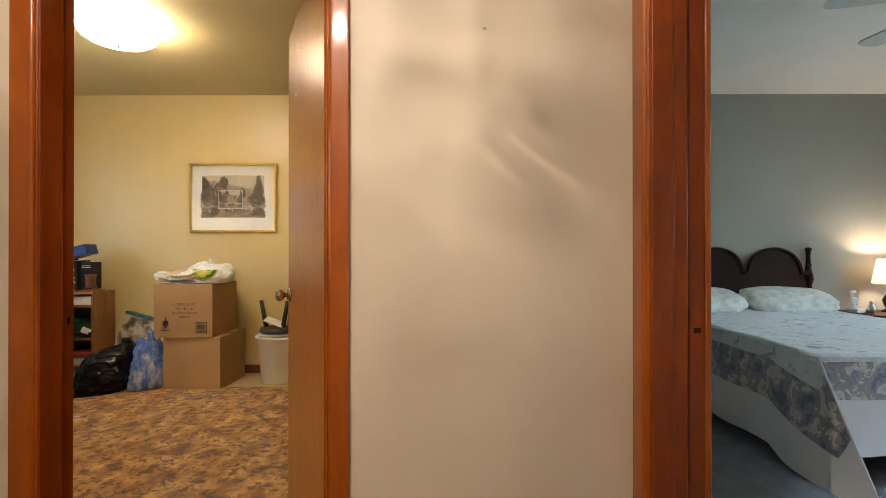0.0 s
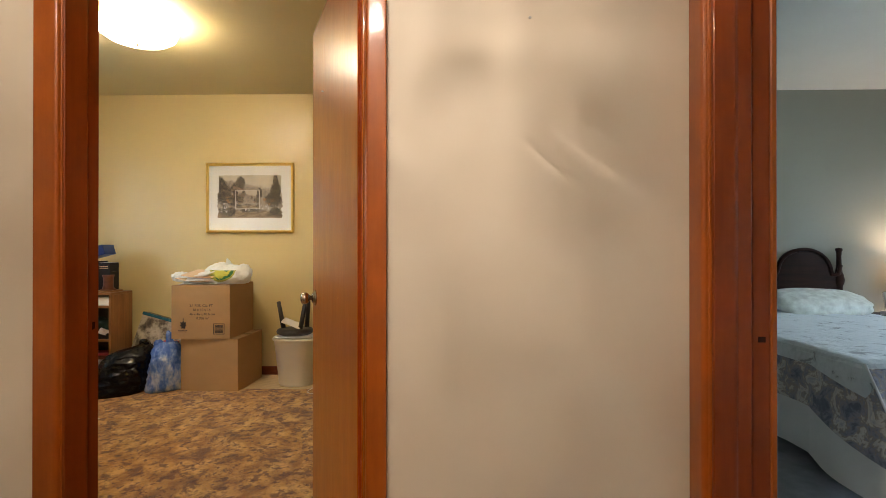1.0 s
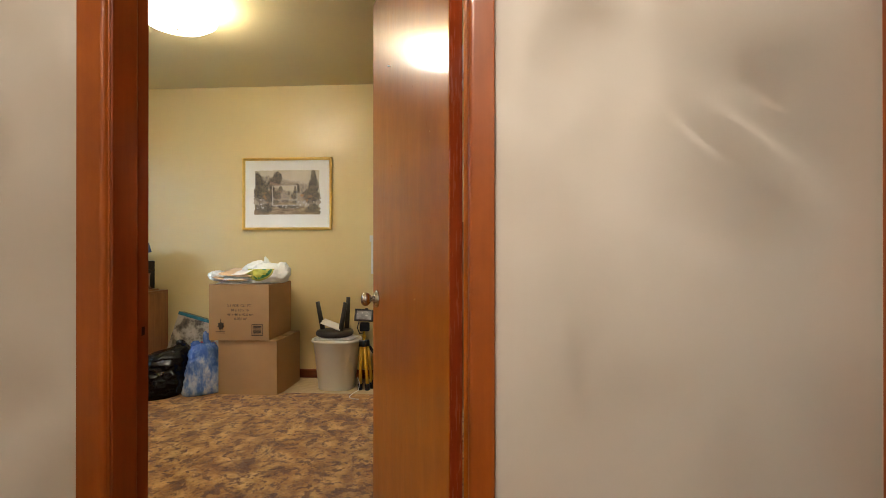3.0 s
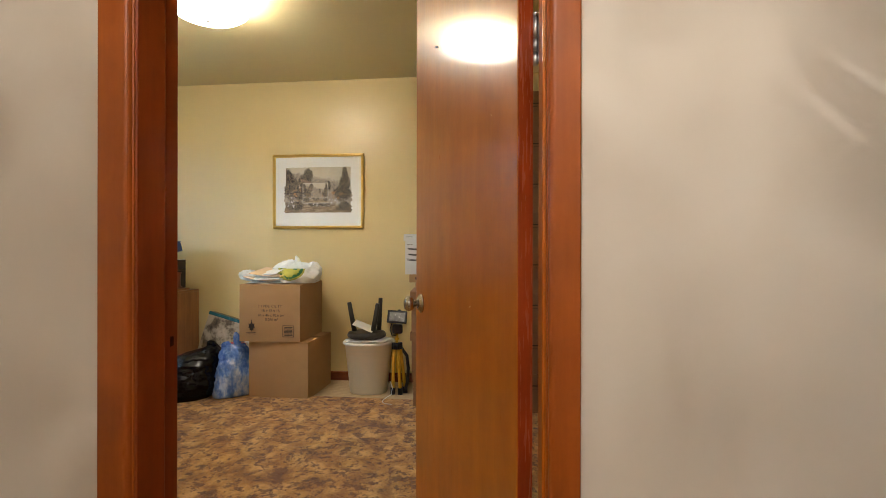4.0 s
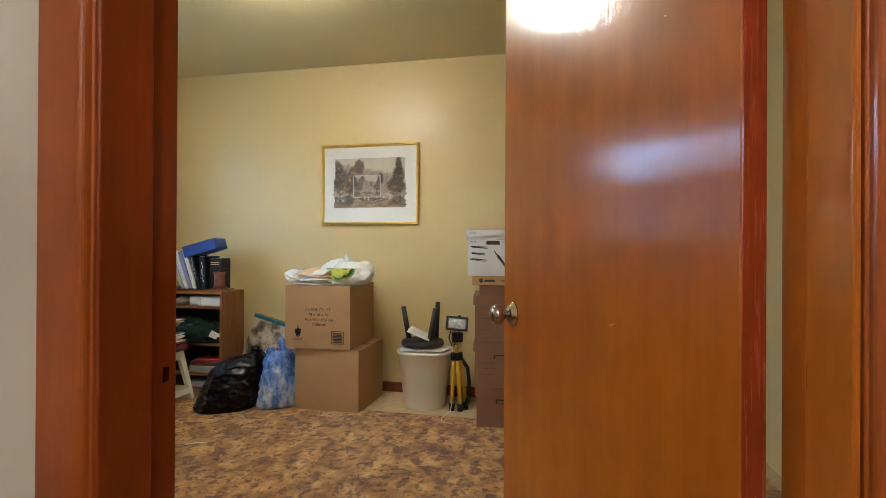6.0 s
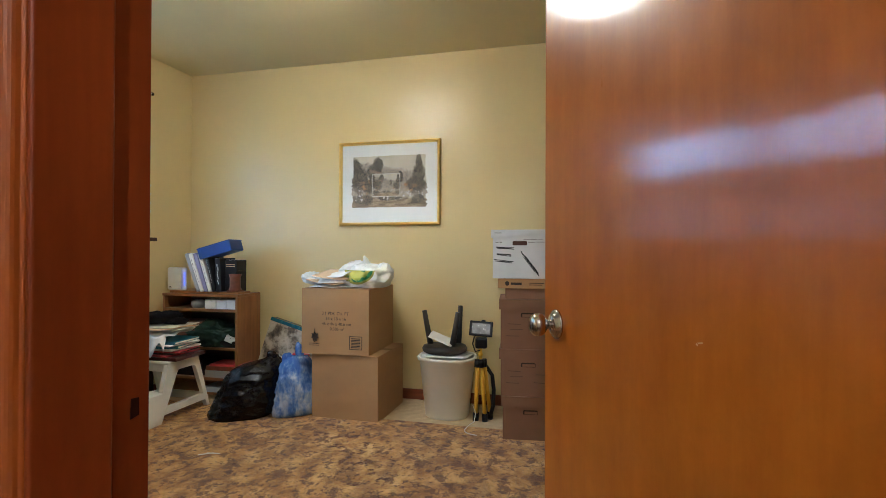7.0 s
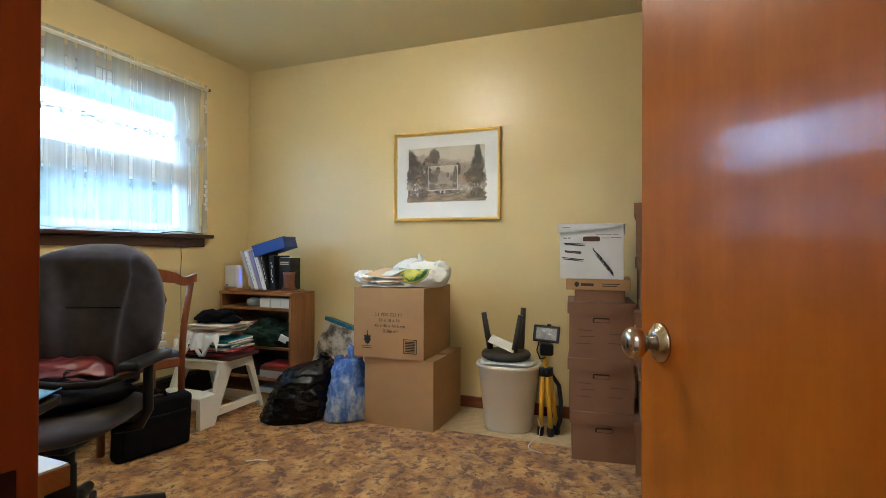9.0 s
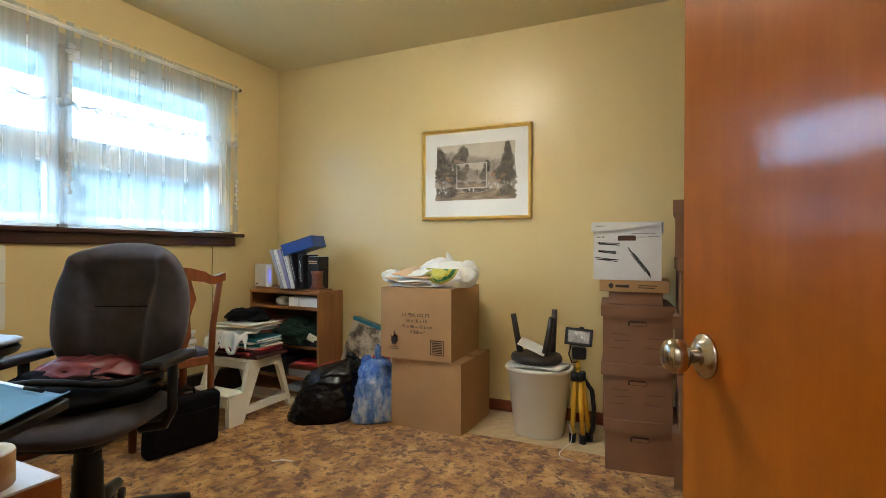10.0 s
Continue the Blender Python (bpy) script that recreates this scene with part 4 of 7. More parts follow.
# ---- hallway lamp, out of view, its shade added to pattern the light ----
HL = (-0.55, -0.05, CEIL - BULB)
hall_lamp = thing("hall_ceiling_lamp", (HL[0], HL[1], CEIL), 0, "small unseen hallway ceiling lamp with a shade that patterns its light", "ceiling lamp")
bm = B()
lathe(bm, [(0.0, -0.0005), (0.06, -0.0005), (0.065, -0.03), (0.02, -0.05), (0.012, -0.19), (0.0, -0.19)], 24)
part("stem", bm, M_STEEL, hall_lamp)
bm = B()
lathe(bm, [(0.075, -0.15), (0.11, -0.19), (0.125, -0.25), (0.115, -0.31), (0.085, -0.355), (0.045, -0.375), (0.001, -0.38)], 32)
part("shade", bm, M_LIGHTPATTERN, hall_lamp, "unseen clear shade tinted to throw a light pattern on the walls")
ld = bpy.data.lights.new("hall_bulb", "POINT")
ld.energy, ld.color, ld.shadow_soft_size = HALL_WATTS, (1.0, 0.90, 0.73), 0.0004
bulb = new("hall_bulb", ld)
bulb.location = HL

# ---- office: framed print ----
pic = thing("framed_picture", (-1.894, YB, 1.531), 0, "gilt-framed garden landscape print with a wide white mat", "picture")
PW, PH, FW = 0.381, 0.302, 0.022
for sx, sz, ln, up in ((0, 1, PW, 0), (0, -1, PW, 0), (1, 0, PH, 1), (-1, 0, PH, 1)):
    bm = B()
    prof = [(0, 0.003), (0, 0.022), (0.004, 0.026), (0.009, 0.021), (0.012, 0.022), (0.017, 0.018), (0.020, 0.012), (FW, 0.010), (FW, 0.003)]
    rows = []
    for s in (-1, 1):
        row = []
        for o, d in prof:
            a, c = ln - o, (PH if not up else PW) - o
            x, z = (s * a, (sz or 1) * c) if not up else ((sx or 1) * c, s * a)
            row.append(bm.verts.new((x, -d, z)))
        rows.append(row)
    k = len(prof)
    for i in range(k):
        bm.faces.new((rows[0][i], rows[0][(i + 1) % k], rows[1][(i + 1) % k], rows[1][i]))
    part("rail", bm, M_GOLD, pic, "narrow beaded gilt rail")
bm = B()
box(bm, -PW + 0.012, PW - 0.012, -0.008, -0.003, -PH + 0.012, PH - 0.012)
part("mat_board", bm, M_MATBOARD, pic, "white mat board")
bm = B()
rnd = random.Random(4)
pts = []
for i in range(120):
    t = i / 120
    if t < 0.25:
        x, z = -0.272 + 0.544 * t * 4, -0.172
    elif t < 0.5:
        x, z = 0.272, -0.175 + 0.372 * (t - 0.25) * 4
    elif t < 0.75:
        x, z = 0.272 - 0.544 * (t - 0.5) * 4, 0.197
    else:
        x, z = -0.272, 0.197 - 0.372 * (t - 0.75) * 4
    j = 0.020 if z < 0.06 and abs(x) > 0.25 else 0.002
    pts.append((x + math.copysign(rnd.uniform(0, j), x), z + rnd.uniform(-0.002, 0.002)))
bm.faces.new([bm.verts.new((x, -0.0095, z)) for x, z in pts])
part("print", bm, M_PRINT, pic, "faded sepia landscape with tall trees")
bm = B()
for a, b, c, d in ((-0.128, 0.086, 0.066, 0.0695), (-0.128, 0.086, -0.096, -0.0915), (-0.128, -0.1245, -0.096, 0.0695), (0.0825, 0.086, -0.096, 0.0695)):
    box(bm, a, b, -0.0112, -0.0098, c, d)
part("printed_border", bm, mat("cream_line", (0.58, 0.55, 0.48), 0.8, vary=0.1), pic, "thin white line round a small inset view")
bm = B()
box(bm, -PW + 0.018, PW - 0.018, -0.0155, -0.0135, -PH + 0.018, PH - 0.018)
part("picture_glass", bm, M_PICGLASS, pic).visible_shadow = False


# ---- cardboard boxes ----
def carton(loc, rz, w, d, h, label, material=None, flaps=True, bulge=0.004):
    material = material or M_CARD
    root = thing("cardboard_box", loc, rz, label, "box", "moving boxes")
    bm = B()

    def side(u, v, a, b, nrm):
        p = Vector(a).lerp(Vector(b), u)
        return tuple(p + Vector(nrm) * (bulge * math.sin(math.pi * u) * math.sin(math.pi * v)) + Vector((0, 0, (h - 0.004) * v)))
    hw, hd = w / 2, d / 2
    for a, b, nrm in (((-hw, -hd, 0), (hw, -hd, 0), (0, -1, 0)), ((hw, -hd, 0), (hw, hd, 0), (1, 0, 0)), ((hw, hd, 0), (-hw, hd, 0), (0, 1, 0)), ((-hw, hd, 0), (-hw, -hd, 0), (-1, 0, 0))):
        grid(bm, 6, 6, lambda u, v: side(u, v, a, b, nrm))
    bmesh.ops.remove_doubles(bm, verts=bm.verts, dist=0.0005)
    for f in bm.faces:
        f.smooth = False
    bm.faces.new([bm.verts.new(p) for p in ((-hw, -hd, 0.001), (-hw, hd, 0.001), (hw, hd, 0.001), (hw, -hd, 0.001))])
    part("body", bm, material, root)
    for i, (y0, y1) in enumerate(((-hd, -0.001), (0.001, hd))):
        bm = B()
        box(bm, -hw, hw, y0, y1, h - 0.0045, h - 0.0005 + 0.002 * i, 0.001)
        part("flap", bm, material, root)
    bm = B()
    box(bm, -hw - 0.0015, hw + 0.0015, -0.025, 0.025, h - 0.0005, h + 0.0022)
    part("tape", bm, M_TAPE, root, "clear packing tape")
    return root


carton((-1.978, 3.860, 0.0), -0.8, 0.440, 0.456, 0.404, "plain brown cardboard box under another one")
tb = carton((-2.044, 3.8455, 0.4062), 1.2, 0.444, 0.460, 0.405, "brown printed cardboard box on top of another one")
FRONT = pose(0, -0.460 / 2 - 0.0052, 0, 90, 0, 0)
for i, (tx, s, z) in enumerate((("3.1 PDS. CU. FT", 0.0265, 0.243), ("18 x 18 x 16", 0.0265, 0.211), ("46 x 46 x 40.6 cm", 0.0265, 0.179), ("0.086 m\u00b3", 0.0265, 0.148))):
    lettering("printed_text", tx, s, FRONT @ pose(0.005 + 0.004 * i, z, 0), M_INK, tb)
bm = B()
yf = -0.460 / 2 - 0.0058
for k in range(7):
    a = math.pi * (0.5 + (k - 3) * 0.27)
    c = Vector((-0.130, yf, 0.105))
    tip = c + Vector((math.cos(a) * (0.034 - 0.004 * abs(k - 3)), 0, math.sin(a) * 0.034))
    s = Vector((-math.sin(a), 0, math.cos(a))) * 0.010
    bm.faces.new([bm.verts.new(p) for p in (c - s, (c + tip) / 2 - s, tip, (c + tip) / 2 + s, c + s)])
box(bm, -0.1325, -0.1275, yf, yf + 0.0006, 0.072, 0.155)
part("leaf_mark", bm, M_INK, tb, "dark printed leaf mark")
bm = B()
for z in (0.063, 0.052):
    box(bm, -0.168, -0.100, yf, yf + 0.0006, z, z + 0.003)
part("printed_bars", bm, M_INK, tb)
bm = B()
for a, b, c, d in ((0.098, 0.182, 0.113, 0.117), (0.098, 0.182, 0.035, 0.039), (0.098, 0.102, 0.039, 0.113), (0.178, 0.182, 0.039, 0.113)):
    box(bm, a, b, yf, yf + 0.0006, c, d)
for k in range(7):
    box(bm, 0.110, 0.170, yf, yf + 0.0006, 0.046 + k * 0.009, 0.051 + k * 0.009)
part("printed_stamp", bm, M_INK, tb, "dark square printed stamp")

# envelopes and a carrier bag on the top box
TOPZ = 0.8135
rnd = random.Random(11)
for i, (x, y, rz, mt, w, d) in enumerate(((-2.115, 3.79, 14, M_PAPER, 0.27, 0.30), (-2.12, 3.79, -12, M_MANILA, 0.25, 0.28), (-2.10, 3.79, 22, M_PAPER, 0.24, 0.29), (-2.10, 3.80, 2, M_MANILA, 0.24, 0.28), (-2.085, 3.81, -16, M_PAPER, 0.22, 0.26))):
    env = thing("envelope", (x, y, TOPZ + 0.003 + 0.0085 * i), rz, "manila envelope in a loose pile on a cardboard box" if mt is M_MANILA else "white paper envelope in a loose pile on a cardboard box", "envelope", "envelopes on the box")
    bm = B()
    grid(bm, 10, 10, lambda u, v: ((u - 0.5) * w, (v - 0.5) * d, 0.004 + 0.030 * i * (0.25 + 0.75 * v) * (0.5 + 0.5 * u) + 0.030 * (1 - u) ** 2 * (i % 2) + 0.004 * noise.noise(Vector((u * 3, v * 3, i)))))
    out = bmesh.ops.extrude_face_region(bm, geom=list(bm.faces))
    bmesh.ops.translate(bm, vec=(0, 0, -0.004), verts=[g for g in out["geom"] if isinstance(g, bmesh.types.BMVert)])
    part("sleeve", bm, mt, env)


def crumpled(bm, size, seed, amp, m=None, sub=5, freq=2.0):
    out = bmesh.ops.create_icosphere(bm, subdivisions=sub, radius=1.0)
    for v in out["verts"]:
        p = v.co.copy()
        o = Vector((seed * 5.1, seed, -seed))
        ridge = 1 - abs(noise.noise(p * freq + o)) * 2
        k = 1 + amp * ridge + amp * 0.5 * (1 - 2 * abs(noise.noise(p * freq * 2.7 + o))) + amp * 0.25 * noise.noise(p * freq * 7 + o)
        p = p * k
        v.co = Vector((p.x * size[0], p.y * size[1], max(p.z, -0.7) * size[2]))
    for f in bm.faces:
        f.smooth = True
    if m is not None:
        bmesh.ops.transform(bm, matrix=m, verts=out["verts"])


cb = thing("carrier_bag", (-1.905, 3.80, TOPZ), -4, "crumpled white plastic carrier bag with a green oval print", "plastic bag")
bm = B()
crumpled(bm, (0.150, 0.115, 0.080), 3, 0.17, pose(0.005, 0, 0.057), 5, 1.5)
crumpled(bm, (0.016, 0.02, 0.058), 5, 0.2, pose(-0.008, 0.02, 0.135, 10, -14, 0), 3)
crumpled(bm, (0.045, 0.05, 0.045), 7, 0.3, pose(0.112, 0.02, 0.095, 0, 20, 0), 4)
part("film", bm, M_BAGPRINT, cb)
bm = B()
crumpled(bm, (0.095, 0.08, 0.052), 8, 0.22, pose(-0.10, 0.04, 0.100, 0, -14, 0), 4)
crumpled(bm, (0.06, 0.06, 0.035), 6, 0.35, pose(-0.375, -0.02, 0.042, 0, 10, 0), 4)
part("loose_top", bm, M_PLASTICBAG, cb)

# ---- waste bin, upturned stool, papers ----
binr = thing("waste_bin", (-1.395, 3.905, 0.0), 0, "cream plastic waste bin with a rolled rim", "bin")
bm = B()
lathe(bm, [(0.001, 0.004), (0.135, 0.0), (0.142, 0.010), (0.180, 0.355), (0.192, 0.360), (0.196, 0.372), (0.190, 0.382), (0.180, 0.380), (0.172, 0.352), (0.134, 0.016), (0.001, 0.014)], 48, None, 0.96, 0.84, 2.6)
part("body", bm, M_BIN, binr)
bp = 0.383
for i, (x, y, rz, w, d) in enumerate(((-1.44, 3.83, 18, 0.21, 0.12), (-1.37, 3.85, -8, 0.26, 0.15))):
    bm = B()
    grid(bm, 6, 6, lambda u, v: ((u - 0.5) * w, (v - 0.5) * d, 0.001 + 0.006 * noise.noise(Vector((u * 2, v * 2, i))) + 0.006))
    out = bmesh.ops.extrude_face_region(bm, geom=list(bm.faces))
    bmesh.ops.translate(bm, vec=(0, 0, -0.003), verts=[g for g in out["geom"] if isinstance(g, bmesh.types.BMVert)])
    pp = thing("magazine", (x, y, bp + 0.004 * i), rz, "folded paper lying across the bin under the stool", "paper", "papers on the bin")
    part("sheet", bm, M_PAPER, pp)
st = thing("round_stool", (-1.415, 3.915, 0.398), 0, "small black-brown round stool lying upside down on the bin", "stool")
bm = B()
lathe(bm, [(0.0, 0.0), (0.125, 0.0), (0.142, 0.010), (0.145, 0.026), (0.136, 0.042), (0.10, 0.048), (0.0, 0.048)], 36)
part("seat", bm, M_DARKWOOD, st)
for (x0, y0), (x1, y1, z1) in (((-0.095, 0.00), (-0.137, 0.0, 0.262)), ((0.075, 0.07), (0.085, 0.085, 0.290)), ((0.062, -0.06), (0.098, -0.055, 0.262))):
    bm = B()
    tube(bm, [(x0, y0, 0.046), ((x0 + x1) / 2, (y0 + y1) / 2, z1 / 2 + 0.02), (x1, y1, z1)], 0.019, 14, 0.0155)
    part("leg", bm, M_DARKWOOD, st)
bm = B()
grid(bm, 6, 6, lambda u, v: (-0.085 + 0.15 * u, -0.10 + 0.12 * v, 0.052 + 0.055 * (1 - u) + 0.02 * v + 0.006 * noise.noise(Vector((u * 3, v * 3, 2)))))
out = bmesh.ops.extrude_face_region(bm, geom=list(bm.faces))
bmesh.ops.translate(bm, vec=(0, 0, 0.003), verts=[g for g in out["geom"] if isinstance(g, bmesh.types.BMVert)])
leaf = thing("leaflet", (-1.415, 3.915, 0.398), 0, "white folded leaflet wedged between stool legs", "paper")
part("sheet", bm, M_PAPER, leaf)

# ---- folded work light on a yellow tripod ----
wl = thing("work_light", (-1.165, 3.880, 0.0), 12, "folded yellow tripod with a black halogen work light", "work light")
for i, (x, y) in enumerate(((-0.038, -0.03), (0.012, -0.045), (0.045, 0.0))):
    bm = B()
    tube(bm, [(x * 1.05, y, 0.045), (x * 0.55 - 0.012, y * 0.5, 0.335)], 0.0130, 12)
    leg = part("leg", bm, M_YELLOWP, wl, "yellow enamelled tripod leg")
    bm = B()
    tube(bm, [(x * 1.1, y, 0.0), (x * 1.05, y, 0.047)], 0.019, 12)
    part("foot", bm, M_BLACKP, leg, "black rubber foot")
    bm = B()
    tube(bm, [(x * 0.57 - 0.012, y * 0.5, 0.325), (x * 0.5 - 0.012, y * 0.4, 0.372)], 0.018, 12)
    part("clamp", bm, M_BLACKP, leg, "black plastic clamp")
bm = B()
tube(bm, [(-0.012, 0.0, 0.15), (-0.012, 0.0, 0.44)], 0.010, 12)
part("mast", bm, M_YELLOWP, wl)
bm = B()
lathe(bm, [(0.0, 0.388), (0.013, 0.388), (0.016, 0.402), (0.010, 0.414), (0.0, 0.414)], 16, pose(-0.012, 0, 0))
part("knob", bm, M_YELLOWP, wl)
bm = B()
box(bm, -0.045, 0.030, -0.028, 0.035, 0.440, 0.505, 0.012, seg=3)
part("junction_box", bm, M_BLACKP, wl)
HM = pose(-0.008, -0.01, 0.560, -12, 4, -6)
bm = B()
box(bm, -0.068, 0.068, -0.028, 0.040, -0.042, 0.042, 0.008, HM, 2)
box(bm, -0.072, 0.072, -0.036, -0.026, -0.046, 0.046, 0.004, HM)
lathe(bm, [(0.0, 0.0), (0.014, 0.0), (0.012, 0.014), (0.0, 0.016)], 14, HM @ pose(0.01, 0.0, 0.042))
head = part("lamp_head", bm, M_BLACKP, wl, "black rectangular halogen lamp head")
bm = B()
box(bm, -0.056, 0.056, -0.0385, -0.0365, -0.032, 0.032, 0.001, HM)
part("lamp_glass", bm, mat("silvered_reflector", (0.26, 0.26, 0.25), 0.25, 0.5, vary=0.3, scale=30), head, "silvery reflector glass")
bm = B()
tube(bm, [(-0.050, -0.01, 0.515), (-0.062, -0.02, 0.47), (-0.045, -0.03, 0.425), (-0.015, -0.02, 0.43)], 0.004, 8)
part("cable", bm, M_BLACKP, wl)
bm = B()
tube(bm, [(0.02, 0.02, 0.33), (0.062, 0.01, 0.27), (0.072, 0.0, 0.18), (0.066, -0.01, 0.08), (0.05, -0.02, 0.03)], 0.012, 8)
part("coiled_cord", bm, M_BLACKP, wl, "black coiled power cord")
cord = thing("extension_lead", (-1.215, 3.80, 0.0), 0, "thin white electric cord on the carpet", "cord")
bm = B()
tube(bm, [(0.0, 0.02, 0.10), (0.022, 0.0, 0.06), (0.020, -0.03, 0.016), (0.0, -0.09, 0.014), (-0.012, -0.16, 0.012), (-0.004, -0.20, 0.012), (0.02, -0.225, 0.012), (0.07, -0.24, 0.012)], 0.0022, 8)
part("cord", bm, M_WHITEP, cord)


# ---- file boxes ----
M_SLOT, M_SLOTW = mat("dark_slot", (0.045, 0.026, 0.016), 0.9), mat("brown_slot", (0.10, 0.045, 0.025), 0.9)


def file_box(loc, rz, w, d, h, material, label, lid_h=0.055, slit=True, name="file_box"):
    root = thing(name, loc, rz, label, "file box", "stacked file boxes")
    hw, hd = w / 2, d / 2
    bm = B()
    box(bm, -hw + 0.009, hw - 0.009, -hd + 0.009, hd - 0.009, 0, h - 0.006, 0.0015)
    part("body", bm, material, root)
    bm = B()
    t = 0.003
    box(bm, -hw, hw, -hd, hd, h - t, h, 0.001)
    box(bm, -hw, -hw + t, -hd, hd, h - lid_h, h - t)
    box(bm, hw - t, hw, -hd, hd, h - lid_h, h - t)
    box(bm, -hw + t, hw - t, hd - t, hd, h - lid_h, h - t)
    # front skirt, cut back towards its right end
    sk = [(-hw + t, h - t), (-hw + t, h - lid_h), (hw - 0.062, h - lid_h - 0.004), (hw - t, h - 0.014), (hw - t, h - t)] if material is not M_CARDW else [(-hw + t, h - t), (-hw + t, h - lid_h), (0.02, h - lid_h + 0.016), (hw - 0.03, h - lid_h + 0.031), (hw - t, h - t)]
    a = [bm.verts.new((x, -hd, z)) for x, z in sk]
    b = [bm.verts.new((x, -hd + t, z)) for x, z in sk]
    for i in range(5):
        bm.faces.new((a[i], a[(i + 1) % 5], b[(i + 1) % 5], b[i]))
    bm.faces.new(a)
    bm.faces.new(b[::-1])
    part("lid", bm, material, root)
    if slit:
        bm = B()
        z = h - lid_h - 0.030
        prism(bm, eased([(-0.040, -0.012, 0.004), (0.040, -0.012, 0.004), (0.040, 0.012, 0.010), (-0.040, 0.012, 0.010)], 4), -hd + 0.0078, -hd + 0.0095, Matrix(((1, 0, 0, 0), (0, 0, 1, 0), (0, 1, 0, z), (0, 0, 0, 1))))
        hole = part("handhole", bm, M_SLOTW if material is M_CARDW else M_SLOT, root, "dark cut-out hand hole")
        if material is M_CARDW:
            return root
        bm = B()
        box(bm, -0.034, 0.036, -hd + 0.0068, -hd + 0.0076, z - 0.010, z + 0.005, 0.0003, pose(0.002, 0, 0))
        part("flap", bm, material, hole)
    return root


def bars(root, rows, y, material, label):
    bm = B()
    for x0, x1, z0, z1, tilt in rows:
        box(bm, -(x1 - x0) / 2, (x1 - x0) / 2, -0.0003, 0.0003, -(z1 - z0) / 2, (z1 - z0) / 2, 0, pose((x0 + x1) / 2, y, (z0 + z1) / 2, 0, tilt, 0))
    tagged(part("writing", bm, material, root, label), label, kind="stuff")


S1 = (-0.875, 3.745)
zs = [0.0, 0.2465, 0.5055, 0.7785]
for i in range(3):
    fb = file_box((S1[0] + (0.006, 0.0, -0.004)[i], S1[1], zs[i]), (7, 5, 6)[i], 0.318, 0.375, zs[i + 1] - zs[i] - 0.0005, M_CARD2, "brown cardboard file box with lid in a tall stack", name="file_box")
    if i:
        bars(fb, [(-0.11, -0.04, 0.135, 0.139, 2), (-0.10, -0.03, 0.105, 0.109, -2), (0.04, 0.12, 0.12, 0.124, 0), (-0.12, -0.05, 0.070, 0.074, 0), (0.03, 0.10, 0.075, 0.079, 3)], -0.1790, mat("faint_writing", (0.14, 0.075, 0.042), 0.8), "faint illegible writing")
mid = thing("flat_box", (-0.880, 3.73, 0.779), 4, "small flat brown cardboard box in a stack", "box", "stacked file boxes")
bm = B()
box(bm, -0.118, 0.118, -0.14, 0.14, 0, 0.058, 0.002)
part("body", bm, M_CARD2, mid)
thin = thing("flat_box", (-0.883, 3.745, 0.8375), 2, "flat tan cardboard tray carrying a white file box", "box", "stacked file boxes")
bm = B()
box(bm, -0.152, 0.152, -0.165, 0.165, 0, 0.054, 0.002)
part("body", bm, M_CARD, thin)
bm = B()
k = [(0.0, 0.012), (0.009, 0.006), (0.009, -0.004), (0.0, -0.012), (-0.009, -0.004), (-0.009, 0.006)]
bm.faces.new([bm.verts.new((-0.100 + x * 1.2, -0.1656, 0.027 + z * 1.2)) for x, z in k])
box(bm, -0.080, -0.020, -0.1658, -0.1652, 0.020, 0.033)
box(bm, 0.02, 0.10, -0.1658, -0.1652, 0.029, 0.033)
box(bm, 0.02, 0.09, -0.1658, -0.1652, 0.019, 0.023)
part("printed_mark", bm, M_INK, thin, "dark shield mark with bars of print")
wb = file_box((-0.913, 3.755, 0.892), 1.5, 0.318, 0.36, 0.272, M_CARDW, "white cardboard file box with black scribbles on its front", 0.045)
yb = -0.18 + 0.0085
rnd = random.Random(6)
rows = []
for z, x0, x1 in ((0.168, -0.130, -0.035), (0.130, -0.130, -0.045), (0.094, -0.138, -0.038)):
    rows += [(x0 + rnd.uniform(-.006, .006), x1 + rnd.uniform(-.006, .006), z + dz, z + dz + 0.0035, rnd.uniform(-4, 5) + 3) for dz in (-0.004, 0, 0.004)]
for k in range(15):
    t = k / 14
    x, z = 0.012 + 0.088 * t, 0.142 - 0.115 * t
    rows.append((x - 0.012, x + 0.012, z - 0.0025, z + 0.0025, 70 + rnd.uniform(-25, 25)))
rows += [(0.004 + o, 0.110 + o, 0.082 - 0.0015, 0.082 + 0.0015, 52.5) for o in (-0.008, 0.008)]
bars(wb, rows, yb, M_BLACKINK, "black marker scribbles")
bars(wb, [(-0.135, -0.118, 0.198, 0.204, 0), (-0.112, -0.100, 0.198, 0.205, 0), (0.02, 0.095, 0.216, 0.219, 0), (0.10, 0.125, 0.217, 0.220, 0), (0.045, 0.085, 0.200, 0.203, 0), (0.09, 0.14, 0.201, 0.204, 0)], yb, M_GREYINK, "faint grey handwriting")
bars(wb, [(-0.139, -0.100, 0.252, 0.256, 0)], -0.1806, M_GREYINK, "faint grey writing")
S2 = (-0.548, 3.66)
for i in range(5):
    file_box((S2[0] + 0.012 * (i % 2), S2[1], 0.25 * i), 3 * (i % 2) - 1, 0.325, 0.40, 0.2495, M_CARD2, "dark brown cardboard file box in a tall stack behind the door", name="file_box")
for i in range(8):
    file_box((-0.205 + 0.010 * (i % 2), 3.70, 0.26 * i), 2 - 3 * (i % 2), 0.325, 0.40, 0.2595, M_CARD2, "dark brown cardboard file box in a tall stack behind the door", name="file_box")
